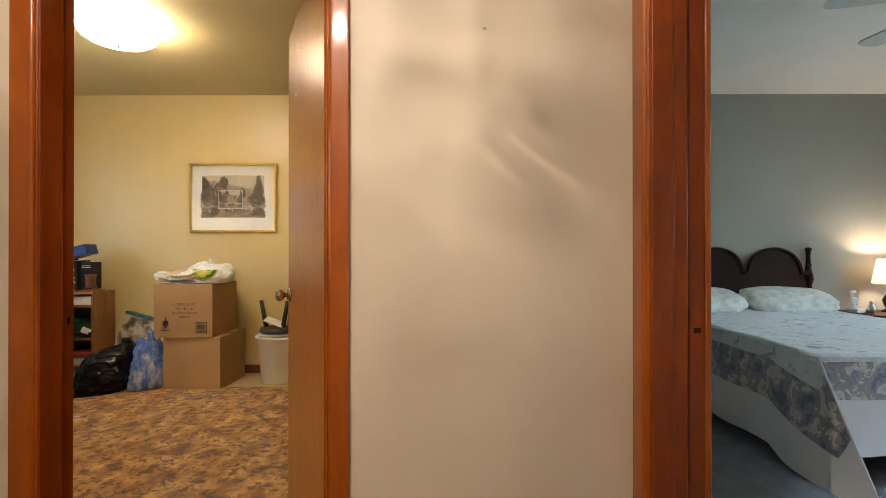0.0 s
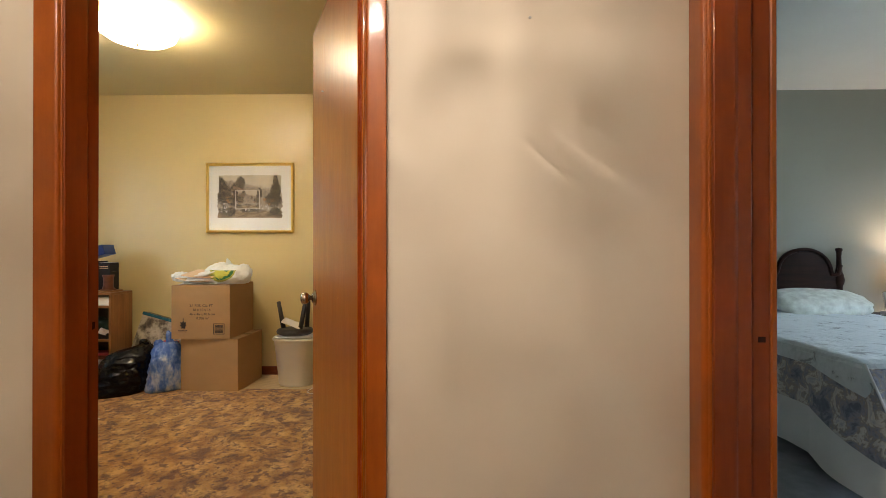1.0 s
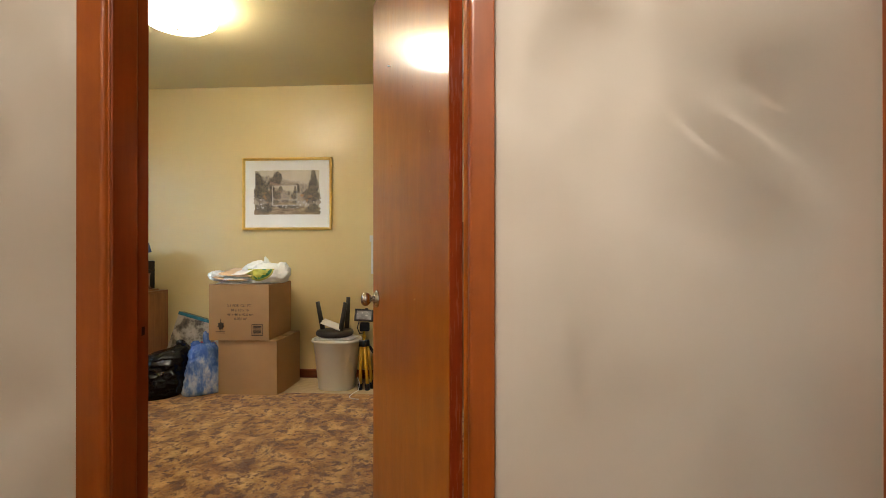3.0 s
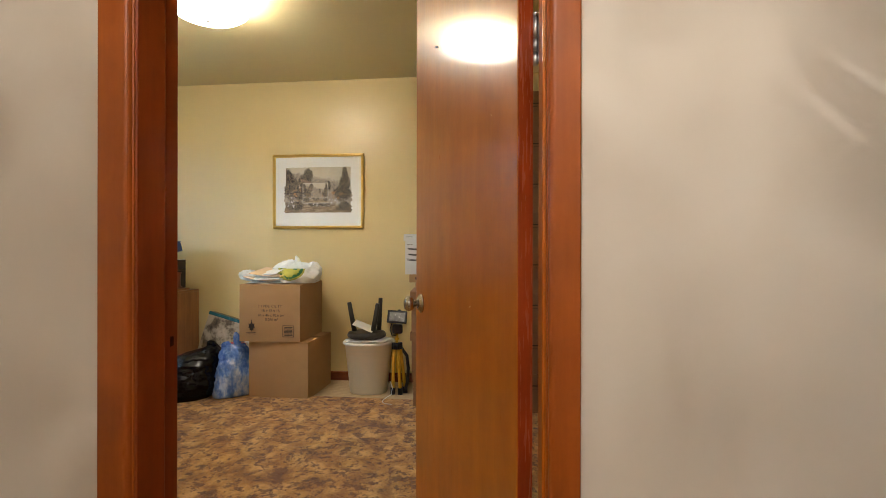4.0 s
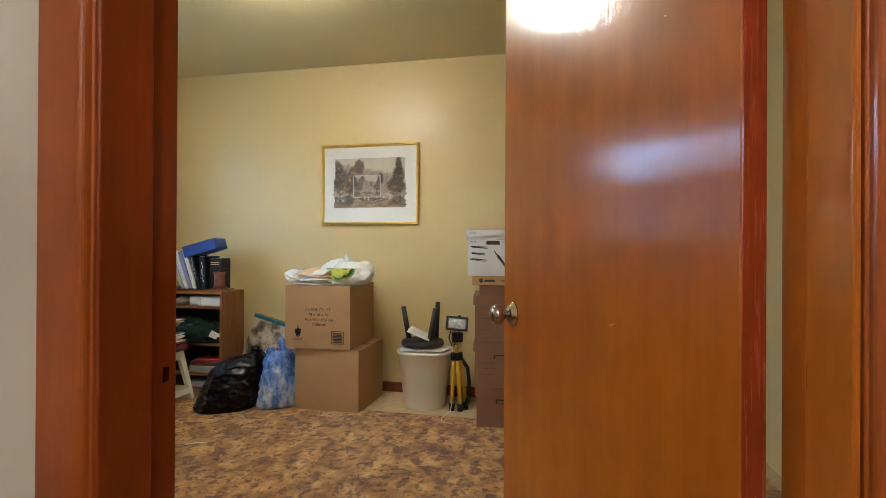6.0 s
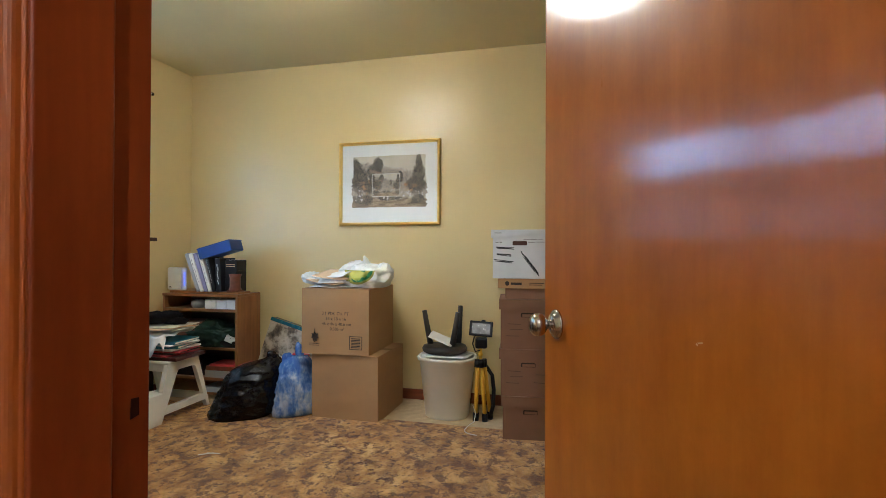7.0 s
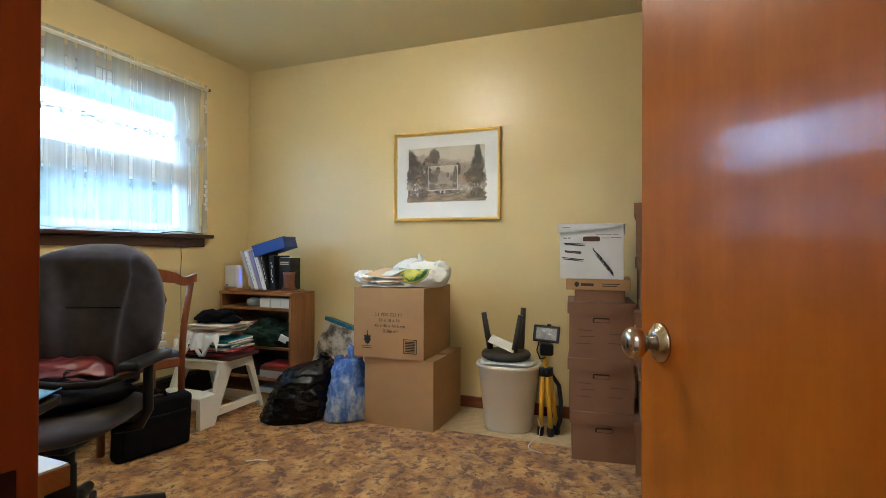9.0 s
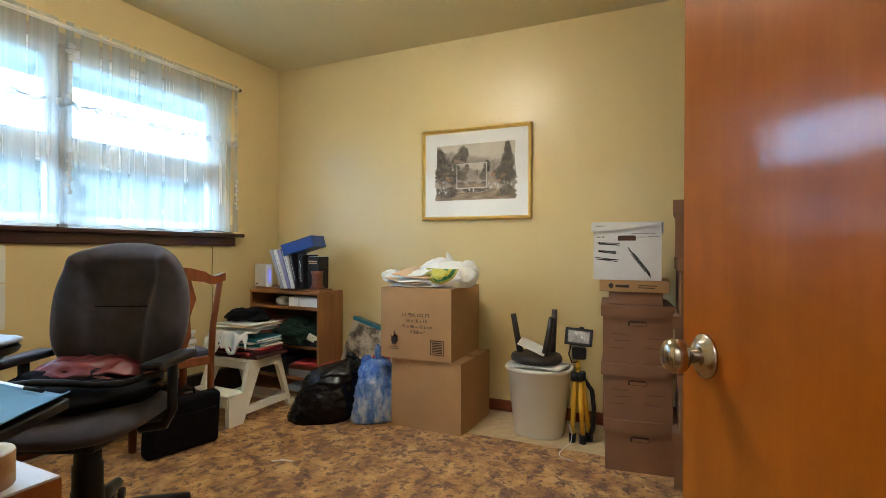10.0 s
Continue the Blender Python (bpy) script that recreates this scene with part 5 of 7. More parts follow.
# added dark board, stands in for the shade seen through the hinge gap
lp = thing("gap_dark_board", (0.375, 4.06, 0.0), 0, "tall dark board added behind the door to darken the hinge gap", "board")
bm = B()
box(bm, -0.035, 0.093, -0.012, 0.012, 0, 2.40, 0.003, pose(0, -0.005, 0.004, -2.2, 0, 0))
part("panel", bm, M_SILL, lp)

# ---- low bookshelf in the corner ----
SX0, SX1, SY0, SY1, SH = -3.490, -2.872, 3.815, 4.085, 0.735
sh = thing("bookshelf", ((SX0 + SX1) / 2, (SY0 + SY1) / 2, 0), 0, "low oak-veneer bookshelf filled with odds and ends", "bookshelf")
hw, hd = (SX1 - SX0) / 2, (SY1 - SY0) / 2
for nm, a in (("side_panel", (-hw, -hw + 0.018, -hd, hd, 0, SH - 0.018)), ("side_panel", (hw - 0.018, hw, -hd, hd, 0, SH - 0.018))):
    bm = B()
    box(bm, *a, 0.0015)
    part(nm, bm, M_SHELF, sh)
for nm, z, y in (("top", SH - 0.018, -hd - 0.004), ("shelf", 0.612, -hd), ("shelf", 0.345, -hd), ("shelf", 0.13, -hd), ("plinth", 0.03, -hd)):
    bm = B()
    box(bm, -hw + (0.018 if nm != "top" else -0.003), hw - (0.018 if nm != "top" else -0.003), y, hd - 0.006, z, z + 0.018, 0.0015)
    part(nm, bm, M_SHELFX, sh)
bm = B()
box(bm, -hw + 0.018, hw - 0.018, hd - 0.006, hd, 0.03, SH - 0.018)
part("back_panel", bm, M_DARKWOOD, sh)
SC = Vector(((SX0 + SX1) / 2, (SY0 + SY1) / 2, 0))


def small_box(name, loc, rz, size, material, label, cat, bev=0.003, tilt=0):
    root = thing(name, loc, rz, label, cat)
    bm = B()
    box(bm, -size[0] / 2, size[0] / 2, -size[1] / 2, size[1] / 2, 0, size[2], bev, pose(0, 0, 0, 0, tilt, 0))
    part("body", bm, material, root)
    return root


for i, x in enumerate((-3.11, -3.015, -2.93)):
    small_box("index_box", (x, 3.87, 0.6305), 0, (0.085, 0.07, 0.066), M_WHITEP, "small white plastic box on a shelf", "box")
gl = thing("glass_jar", (-3.24, 3.88, 0.6305), 0, "small dark glass jar on a shelf", "jar")
bm = B()
lathe(bm, [(0.0, 0), (0.035, 0), (0.05, 0.02), (0.048, 0.045), (0.025, 0.06), (0.0, 0.06)], 20)
part("body", bm, M_GREYP, gl)
gc = thing("folded_cloth", (-3.10, 3.90, 0.3635), 0, "dark green folded cloth heaped on a shelf", "cloth")
bm = B()
crumpled(bm, (0.165, 0.09, 0.090), 6, 0.30, pose(-0.02, 0, 0.065), 5, 1.8)
part("cloth", bm, M_GREEN, gc)
small_box("white_carton", (-2.955, 3.845, 0.40), 20, (0.07, 0.05, 0.045), M_WHITEP, "small white carton lying askew on a shelf", "box", 0.003, 25)
small_box("black_case", (-2.98, 3.88, 0.3635), 5, (0.15, 0.11, 0.045), M_BLACKP, "black case on a shelf", "case")
for i, (x, m_, h) in enumerate(((-3.02, M_GREYP, 0.050), (-3.02, M_RUSTBOX, 0.030), (-3.00, M_RED, 0.016))):
    small_box("book", (x + 0.01 * i, 3.90, 0.1485 + sum((0.05, 0.03, 0.016)[:i]) + 0.001 * i), 4 * i - 4, (0.24, 0.16, h), m_, "red book lying flat on the low shelf" if m_ is M_RED else "grey box file lying flat on the low shelf" if m_ is M_GREYP else "brown book lying flat on the low shelf", "book")
small_box("blue_binder", (-3.02, 3.90, 0.0490), 0, (0.26, 0.18, 0.035), M_LILACPALE, "pale blue-grey binder on the lowest shelf", "binder")
small_box("brown_case", (-3.32, 3.93, 0.3635), 0, (0.22, 0.18, 0.17), M_RUSTBOX, "brown leather case on a shelf", "case")
small_box("dark_box", (-3.30, 3.93, 0.1485), 0, (0.24, 0.18, 0.12), M_BLACKP, "black box on the low shelf", "box")

# on the bookshelf
bd = small_box("wooden_board", (-2.975, 3.90, 0.7360), 2, (0.19, 0.15, 0.016), M_SHELFX, "thin wooden board lying on the bookshelf", "board")
small_box("wooden_board", (-3.262, 3.95, 0.7360), 1, (0.39, 0.22, 0.018), M_SHELFX, "wooden board lying under the router", "board")
ro = thing("router", (-3.418, 3.872, 0.7548), -16, "white plastic internet router with blue lights", "router")
bm = B()
box(bm, -0.085, 0.085, -0.026, 0.026, 0, 0.165, 0.012, seg=3)
part("body", bm, M_WHITEP, ro)
bm = B()
for k in range(6):
    box(bm, 0.0852, 0.0862, -0.004, 0.004, 0.035 + 0.017 * k, 0.043 + 0.017 * k)
part("indicator", bm, M_LED, ro, "row of small blue lights")
bm = B()
box(bm, -0.055, -0.03, -0.0262, -0.0252, 0.018, 0.026)
part("printed_bar", bm, M_BLACKINK, ro)


def binder(x, tilt, w, d, h, material, label, spine=None):
    root = thing("binder", (x, 3.895, 0.7548), 0, label, "binder", "leaning binders and books")
    m_ = Matrix.Rotation(radians(tilt), 4, "Y")
    bm = B()
    box(bm, -w / 2, w / 2, -d / 2, d / 2, 0, h, 0.003, m_)
    part("cover", bm, material, root)
    bm = B()
    box(bm, -w / 2 + 0.003, w / 2 - 0.003, -d / 2 + 0.006, d / 2 - 0.003, h - 0.002, h + 0.001, 0, m_)
    part("pages", bm, M_PAPER, root)
    if spine is not None:
        bm = B()
        rs_ = random.Random(int(-x * 1000))
        z0 = h * 0.22
        while z0 < h * 0.80:
            ln = rs_.uniform(0.006, 0.022)
            o = rs_.choice((-0.10, 0.06)) * w
            box(bm, o - w * 0.06, o + w * 0.08, -d / 2 - 0.0012, -d / 2 - 0.0004, z0, z0 + ln, 0, m_)
            z0 += ln + rs_.uniform(0.003, 0.012)
        part("spine_bars", bm, spine, root)
    return root


for x, tl, w, mt, lb, sp in ((-3.190, -21, 0.026, M_GREYP, "grey binder leaning on others", None), (-3.158, -21, 0.028, M_PAPER, "white binder leaning on others", M_GREYINK), (-3.124, -20, 0.030, M_LILAC, "lilac binder leaning on others", None), (-3.091, -19, 0.028, M_PAPER, "white book leaning on others", M_GREYINK), (-3.060, -15, 0.026, M_BLACKP, "black book leaning on others", M_PAPER)):
    binder(x, tl, w, 0.17, 0.285, mt, lb, sp)
binder(-3.020, -3, 0.044, 0.17, 0.235, M_BLACKP, "thick black book standing upright", M_PAPER)
bk = binder(-2.944, 0, 0.094, 0.11, 0.222, M_BLACKP, "black boxed book standing upright on the bookshelf", None)
bm = B()
for z in (0.175, 0.188):
    box(bm, -0.038, 0.032, -0.0565, -0.0555, z, z + 0.006)
part("title_bars", bm, M_MANILA, bk)
bb = thing("blue_case", (-3.055, 3.900, 0.9885), 8, "bright blue plastic case resting tilted on the books", "case")
bm = B()
box(bm, -0.125, 0.125, -0.085, 0.085, 0, 0.082, 0.006, Matrix.Rotation(radians(-16), 4, "Y") @ pose(0, 0, 0.024), 2)
part("shell", bm, M_BLUEP, bb)
bm = B()
box(bm, -0.127, 0.127, -0.087, 0.087, 0.073, 0.079, 0.002, Matrix.Rotation(radians(-16), 4, "Y") @ pose(0, 0, 0.024))
part("lid_rim", bm, M_BLUEP, bb)
cg = thing("coffee_mill", (-2.925, 3.862, 0.7525), 0, "small wooden hand mill with a crank", "coffee mill")
bm = B()
box(bm, -0.042, 0.042, -0.04, 0.04, 0, 0.012, 0.003)
lathe(bm, [(0.0, 0.012), (0.044, 0.012), (0.036, 0.035), (0.036, 0.10), (0.043, 0.125), (0.0, 0.13)], 20)
part("body", bm, M_RUSTBOX, cg)
bm = B()
tube(bm, [(0, 0, 0.128), (0, 0, 0.148), (0.085, 0, 0.150)], 0.005, 8)
part("crank", bm, M_DULLMETAL, cg)

# ---- bags and carton on the floor ----
gb = thing("rubbish_bag", (-2.60, 3.60, 0.0), 37, "full shiny black plastic rubbish bag slumped on the rug", "rubbish bag")


def sack(bm, levels, seed, crease, power=2.3, n=72, m=60):
    """A filled bag: levels give height, left and right edge, half depth and how far it sits back; film creased in long folds."""
    zs, cols = [q[0] for q in levels], list(zip(*levels))
    o = Vector((seed * 4.3, seed * 1.7, seed))
    rings = []
    for k in range(m + 1):
        z_ = zs[0] + (zs[-1] - zs[0]) * k / m
        xl, xr, hd, yo = (float(np.interp(z_, zs, c)) for c in cols[1:])
        ring = []
        for i in range(n):
            a = 2 * math.pi * i / n
            c, q = math.cos(a), math.sin(a)
            e = (abs(c) ** power + abs(q) ** power) ** (-1 / power)
            x, y = (xl + xr) / 2 + e * c * (xr - xl) / 2, yo + e * q * hd
            p = Vector((x + 0.35 * z_, y, z_ * 0.7 - 0.3 * x)) * 13 + o
            f_ = crease * ((1 - 2.4 * abs(noise.noise(p * 0.6))) + 0.8 * (1 - 2.4 * abs(noise.noise(p * 1.5 + o))) + 0.55 * (1 - 2.4 * abs(noise.noise(p * 3.3 - o))) + 0.25 * noise.noise(p * 7.0))
            f_ *= min(1, 0.25 + z_ / 0.05)
            ring.append(bm.verts.new((x + f_ * c, y + f_ * q, max(0.002, z_ + 0.5 * f_ * (k == m)))))
        rings.append(ring)
    for a, b in zip(rings, rings[1:]):
        for i in range(n):
            bm.faces.new((a[i], a[(i + 1) % n], b[(i + 1) % n], b[i])).smooth = True
    bm.faces.new(rings[0][::-1])
    bm.faces.new(rings[-1])


bm = B()
sack(bm, [(0.002, -0.250, 0.115, 0.135, 0.0), (0.03, -0.240, 0.140, 0.150, 0.0), (0.10, -0.205, 0.165, 0.155, 0.01), (0.18, -0.172, 0.175, 0.145, 0.015), (0.25, -0.135, 0.180, 0.120, 0.02), (0.295, -0.095, 0.185, 0.085, 0.02), (0.320, -0.020, 0.182, 0.055, 0.02), (0.340, 0.065, 0.170, 0.032, 0.02), (0.355, 0.100, 0.150, 0.015, 0.02)], 2, 0.013)
part("film", bm, M_BLACKBAG, gb)
bm = B()
crumpled(bm, (0.024, 0.016, 0.020), 6, 0.45, pose(0.118, 0.02, 0.362, 0, 25, 0), 3)
part("knot", bm, M_BLACKBAG, gb, "twisted knot of black film")
bb2 = thing("blue_bag", (-2.335, 3.665, 0.0), 37, "blue plastic bag stuffed with white things beside a box", "plastic bag")
bm = B()
sack(bm, [(0.002, -0.135, 0.105, 0.070, 0.0), (0.02, -0.132, 0.118, 0.085, 0.0), (0.13, -0.112, 0.120, 0.090, 0.0), (0.24, -0.095, 0.112, 0.080, 0.01), (0.31, -0.082, 0.100, 0.062, 0.015), (0.345, -0.070, 0.088, 0.040, 0.02), (0.365, -0.055, 0.070, 0.018, 0.02)], 5, 0.0085, 2.6)
part("film", bm, M_BLUEBAG, bb2)
bm = B()
crumpled(bm, (0.020, 0.016, 0.055), 4, 0.3, pose(0.028, 0.015, 0.385, 0, -10, 0), 3)
crumpled(bm, (0.028, 0.012, 0.022), 3, 0.35, pose(-0.045, 0.015, 0.365, 0, 18, 0), 3)
part("handle", bm, M_BLUEBAG, bb2)
pc = thing("printed_carton", (-2.66, 4.035, 0.0), -3, "flat carton with a printed landscape leaning against the wall", "carton")
LEAN = pose(0, 0, 0.062, -9, 0, 0) @ pose(0, 0, 0, 0, 14, 0)
bm = B()
box(bm, -0.235, 0.215, -0.035, 0.035, 0, 0.445, 0.003, LEAN)
part("body", bm, M_CARTON, pc)
bm = B()
box(bm, -0.237, 0.217, -0.037, 0.037, 0.425, 0.450, 0.002, LEAN)
part("lid_edge", bm, M_TEALTOP, pc, "blue-green carton top")
rs = thing("red_packet", (-2.43, 3.83, 0.0), 20, "small red packet standing behind the bags", "packet")
bm = B()
box(bm, -0.055, 0.055, -0.02, 0.02, 0, 0.345, 0.004, pose(0, 0, 0.006, 0, 6, 0))
part("body", bm, M_RED, rs)
for i, (x, y, rz) in enumerate(((-2.40, 2.985, 8), (-2.43, 2.97, 35))):
    bm = B()
    box(bm, -0.035, 0.035, -0.004, 0.004, 0, 0.003, 0.001)
    tagged(part("paper_scrap", bm, M_PAPER), "small white paper scrap lying on the rug", "paper", "scraps on the rug").matrix_world = pose(x, y, 0.0095, 0, 0, rz)

# ---- white step stool ----
ss = thing("step_stool", (-3.18, 3.43, 0.0), 0, "ivory plastic two-step stool", "step stool")
X0, X1 = -0.175, 0.175


def side_frame(sgn):
    """One side of the stool: a sloping A-shaped frame with a wide opening, and a leg below the step."""
    bm = B()

    def plate(poly, t=0.030):
        a = [bm.verts.new((sgn * (X1 + 0.016 * (1 - z / 0.355)), y, z)) for y, z in poly]
        b = [bm.verts.new((sgn * (X1 - t + 0.016 * (1 - z / 0.355)), y, z)) for y, z in poly]
        n_ = len(poly)
        for i in range(n_):
            bm.faces.new((a[i], a[(i + 1) % n_], b[(i + 1) % n_], b[i]))
        bm.faces.new(a)
        bm.faces.new(b[::-1])
    plate([(-0.255, 0.0), (-0.155, 0.0), (-0.018, 0.285), (-0.006, 0.300), (0.0, 0.355), (-0.085, 0.355), (-0.140, 0.185), (-0.250, 0.185)])
    plate([(0.262, 0.0), (0.238, 0.0), (0.142, 0.290), (0.128, 0.302), (0.120, 0.355), (0.168, 0.355)])
    plate([(-0.006, 0.302), (0.130, 0.302), (0.122, 0.355), (-0.001, 0.355)])
    plate([(-0.128, 0.055), (0.220, 0.055), (0.206, 0.095), (-0.108, 0.095)])
    return bm


for s in (1, -1):
    part("side_frame", side_frame(s), M_STOOLW, ss)
bm = B()
box(bm, X0 - 0.002, X1 + 0.002, -0.090, 0.172, 0.343, 0.361, 0.008, seg=3)
part("top_step", bm, M_STOOLW, ss)
bm = B()
box(bm, X0 - 0.008, X1 + 0.008, -0.258, -0.115, 0.172, 0.188, 0.007, seg=3)
box(bm, X0, X1, -0.254, -0.246, 0.12, 0.172)
part("low_step", bm, M_STOOLW, ss)
bm = B()
box(bm, X0 + 0.005, X1 - 0.005, -0.078, -0.066, 0.30, 0.343)
part("apron", bm, M_STOOLW, ss)
bm = B()
box(bm, X0 + 0.005, X1 - 0.005, 0.222, 0.23, 0.05, 0.10)
part("crossbar", bm, M_STOOLW, ss)

# the pile on the stool
z = 0.3615
rnd = random.Random(9)
for i, (w, d, h, mt, lb, cat, rz) in enumerate(((0.38, 0.27, 0.022, M_DARKRED, "dark red lacquered board on the step stool", "board", 2), (0.31, 0.27, 0.012, M_RED, "red folder in a pile on the stool", "folder", -6), (0.33, 0.25, 0.010, M_BLACKP, "black folder in a pile on the stool", "folder", 4), (0.31, 0.24, 0.012, M_RED, "red folder in a pile on the stool", "folder", 9), (0.32, 0.25, 0.010, M_PAPER, "white papers in a pile on the stool", "papers", -3), (0.33, 0.25, 0.018, M_TEAL, "teal folder in a pile on the stool", "folder", 12), (0.31, 0.24, 0.010, M_PAPER, "white papers in a pile on the stool", "papers", -7), (0.30, 0.24, 0.018, M_TEAL, "blue folder in a pile on the stool", "folder", 5))):
    fo = thing("board" if i == 0 else "papers" if mt is M_PAPER else "folder", (-3.165 + rnd.uniform(-0.015, 0.02), 3.495 + rnd.uniform(-0.01, 0.01), z), rz, lb, cat, "pile on the stool" if i else "")
    bm = B()
    box(bm, -w / 2, w / 2, -d / 2, d / 2, 0, h, min(0.003, h / 3))
    part("cover" if i else "panel", bm, mt, fo)
    if mt is M_TEAL:
        bm = B()
        box(bm, -w / 2 + 0.006, w / 2 + 0.001, -d / 2 + 0.004, d / 2 - 0.004, h * 0.25, h * 0.75)
        part("leaves", bm, M_PAPER, fo)
    z += h + 0.0006
PZ = z
pb = thing("plastic_bag", (-3.20, 3.46, PZ), 0, "limp white plastic bag draped over the pile with hanging handles", "plastic bag")


def drape(u, v):
    x, y = -0.19 + 0.36 * u, -0.20 + 0.34 * v
    ruck = 1 - 2 * abs(noise.noise(Vector((u * 3.2, v * 3.0, 1))))
    zz = 0.026 + 0.016 * ruck + 0.010 * noise.noise(Vector((u * 9, v * 8, 4))) + 0.02 * u * v
    edge = -0.115 + 0.035 * noise.noise(Vector((u * 4.5, 2, 7)))
    if y < edge:
        zz -= (edge - y) * (1.1 + 0.9 * noise.noise(Vector((u * 6, 5, 1))))
        y = edge - (edge - y) * 0.30 + 0.012 * math.sin(u * 21)
    if x < -0.15:
        zz -= (-0.15 - x) * 1.4
    return (x, y, zz)


bm = B()
grid(bm, 48, 40, drape)
out = bmesh.ops.extrude_face_region(bm, geom=list(bm.faces))
bmesh.ops.translate(bm, vec=(0, 0, -0.004), verts=[g for g in out["geom"] if isinstance(g, bmesh.types.BMVert)])
part("film", bm, M_PLASTICBAG, pb)
for hx, ln in ((-0.11, 0.10), (0.06, 0.085)):
    bm = B()
    tube(bm, [(hx - 0.045, -0.128, 0.00), (hx - 0.042, -0.135, -0.05), (hx - 0.012, -0.138, -ln), (hx + 0.018, -0.138, -ln + 0.004), (hx + 0.040, -0.134, -0.04), (hx + 0.05, -0.128, 0.005)], 0.011, 8)
    part("handle", bm, M_PLASTICBAG, pb)
for i, (x, y, rz, mt) in enumerate(((-3.17, 3.50, 10, M_PAPER), (-3.18, 3.49, -14, M_MANILA), (-3.17, 3.50, 4, M_PAPER))):
    ev = thing("papers", (x, y, PZ + 0.056 + 0.009 * i), rz, "loose white papers on the pile" if mt is M_PAPER else "manila folder on the pile", "papers", "pile on the stool")
    bm = B()
    grid(bm, 8, 6, lambda u, v: ((u - 0.5) * 0.31, (v - 0.5) * 0.24, 0.004 + 0.02 * (u - 0.5) ** 2 + 0.006 * noise.noise(Vector((u * 2, v * 2, i)))))
    out = bmesh.ops.extrude_face_region(bm, geom=list(bm.faces))
    bmesh.ops.translate(bm, vec=(0, 0, 0.005), verts=[g for g in out["geom"] if isinstance(g, bmesh.types.BMVert)])
    part("sheet", bm, mt, ev)
dc = thing("folded_cloth", (-3.20, 3.52, PZ + 0.088), 8, "dark folded cloth bag on top of the pile", "cloth")
bm = B()
crumpled(bm, (0.108, 0.085, 0.040), 12, 0.26, pose(-0.02, 0, 0.034, 0, -5, 0), 4, 1.5)
crumpled(bm, (0.060, 0.05, 0.022), 22, 0.3, pose(0.085, -0.01, 0.018), 4)
part("cloth", bm, M_BLACKCLOTH, dc)

# ---- wooden chair facing the window ----
wc = thing("wooden_chair", (-3.27, 2.965, 0.0), 165, "old brown wooden chair with a shaped back and loaded seat", "chair")
# local x is where it faces; the back is at negative x
for y in (-0.195, 0.195):
    bm = B()
    tube(bm, [(-0.16, y, 0.0), (-0.165, y, 0.42), (-0.185, y, 0.60), (-0.245, y * 1.06, 0.875)], 0.019, 10, 0.017)
    part("rear_leg", bm, M_CHAIRWOOD, wc)
    bm = B()
    tube(bm, [(0.19, y, 0.0), (0.185, y, 0.43)], 0.020, 10, 0.022)
    part("front_leg", bm, M_CHAIRWOOD, wc)
bm = B()
prof = []
nn = 24
for i in range(nn + 1):
    t = -1 + 2 * i / nn
    prof.append((t * 0.228, 0.885 + 0.045 * math.exp(-(t / 0.55) ** 2) - 0.012 * math.cos(t * 9) * (abs(t) > 0.45)))
low = [(y, zz - 0.055 - 0.012 * math.cos(y * 14)) for y, zz in prof]
a = [bm.verts.new((-0.262, y, zz)) for y, zz in prof + low[::-1]]
b = [bm.verts.new((-0.236, y, zz)) for y, zz in prof + low[::-1]]
for i in range(len(a)):
    bm.faces.new((a[i], a[(i + 1) % len(a)], b[(i + 1) % len(a)], b[i]))
bm.faces.new(a)
bm.faces.new(b[::-1])
part("crest_rail", bm, M_CHAIRWOOD, wc)
bm = B()
sp = [(0.045, 0.46), (0.075, 0.56), (0.06, 0.66), (0.085, 0.76), (0.05, 0.86)]
a = [(-y, zz) for y, zz in sp] + [(y, zz) for y, zz in sp[::-1]]
va = [bm.verts.new((-0.175 - 0.17 * (zz - 0.46), y, zz)) for y, zz in a]
vb = [bm.verts.new((-0.163 - 0.17 * (zz - 0.46), y, zz)) for y, zz in a]
for i in range(len(a)):
    bm.faces.new((va[i], va[(i + 1) % len(a)], vb[(i + 1) % len(a)], vb[i]))
bm.faces.new(va)
bm.faces.new(vb[::-1])
part("splat", bm, M_CHAIRWOOD, wc)
bm = B()
box(bm, -0.175, 0.20, -0.205, 0.205, 0.385, 0.435, 0.006)
part("seat_frame", bm, M_CHAIRWOOD, wc)
bm = B()
box(bm, -0.165, 0.195, -0.195, 0.195, 0.436, 0.468, 0.012, seg=3)
part("seat_cushion", bm, M_BLUECLOTH, wc, "blue-grey seat cushion")
for y in (-0.195, 0.195):
    bm = B()
    tube(bm, [(-0.16, y, 0.20), (0.187, y, 0.20)], 0.010, 8)
    part("stretcher", bm, M_CHAIRWOOD, wc)
z = 0.4690
for i in range(6):
    h = (0.02, 0.014, 0.022, 0.012, 0.02, 0.014)[i]
    bo = thing("book", (-3.28 + 0.01 * (i % 3), 2.99 - 0.012 * (i % 2), z), 165 + (7, -9, 3, 14, -4, 8)[i], "magazine in a pile on the wooden chair", "magazine", "magazines on the chair")
    bm = B()
    box(bm, -0.13, 0.13, -0.10, 0.10, 0, h, 0.002)
    part("pages", bm, (M_PAPER, M_MANILA, M_PAPER, M_GREYP, M_PAPER, M_PAPER)[i], bo)
    z += h + 0.0005

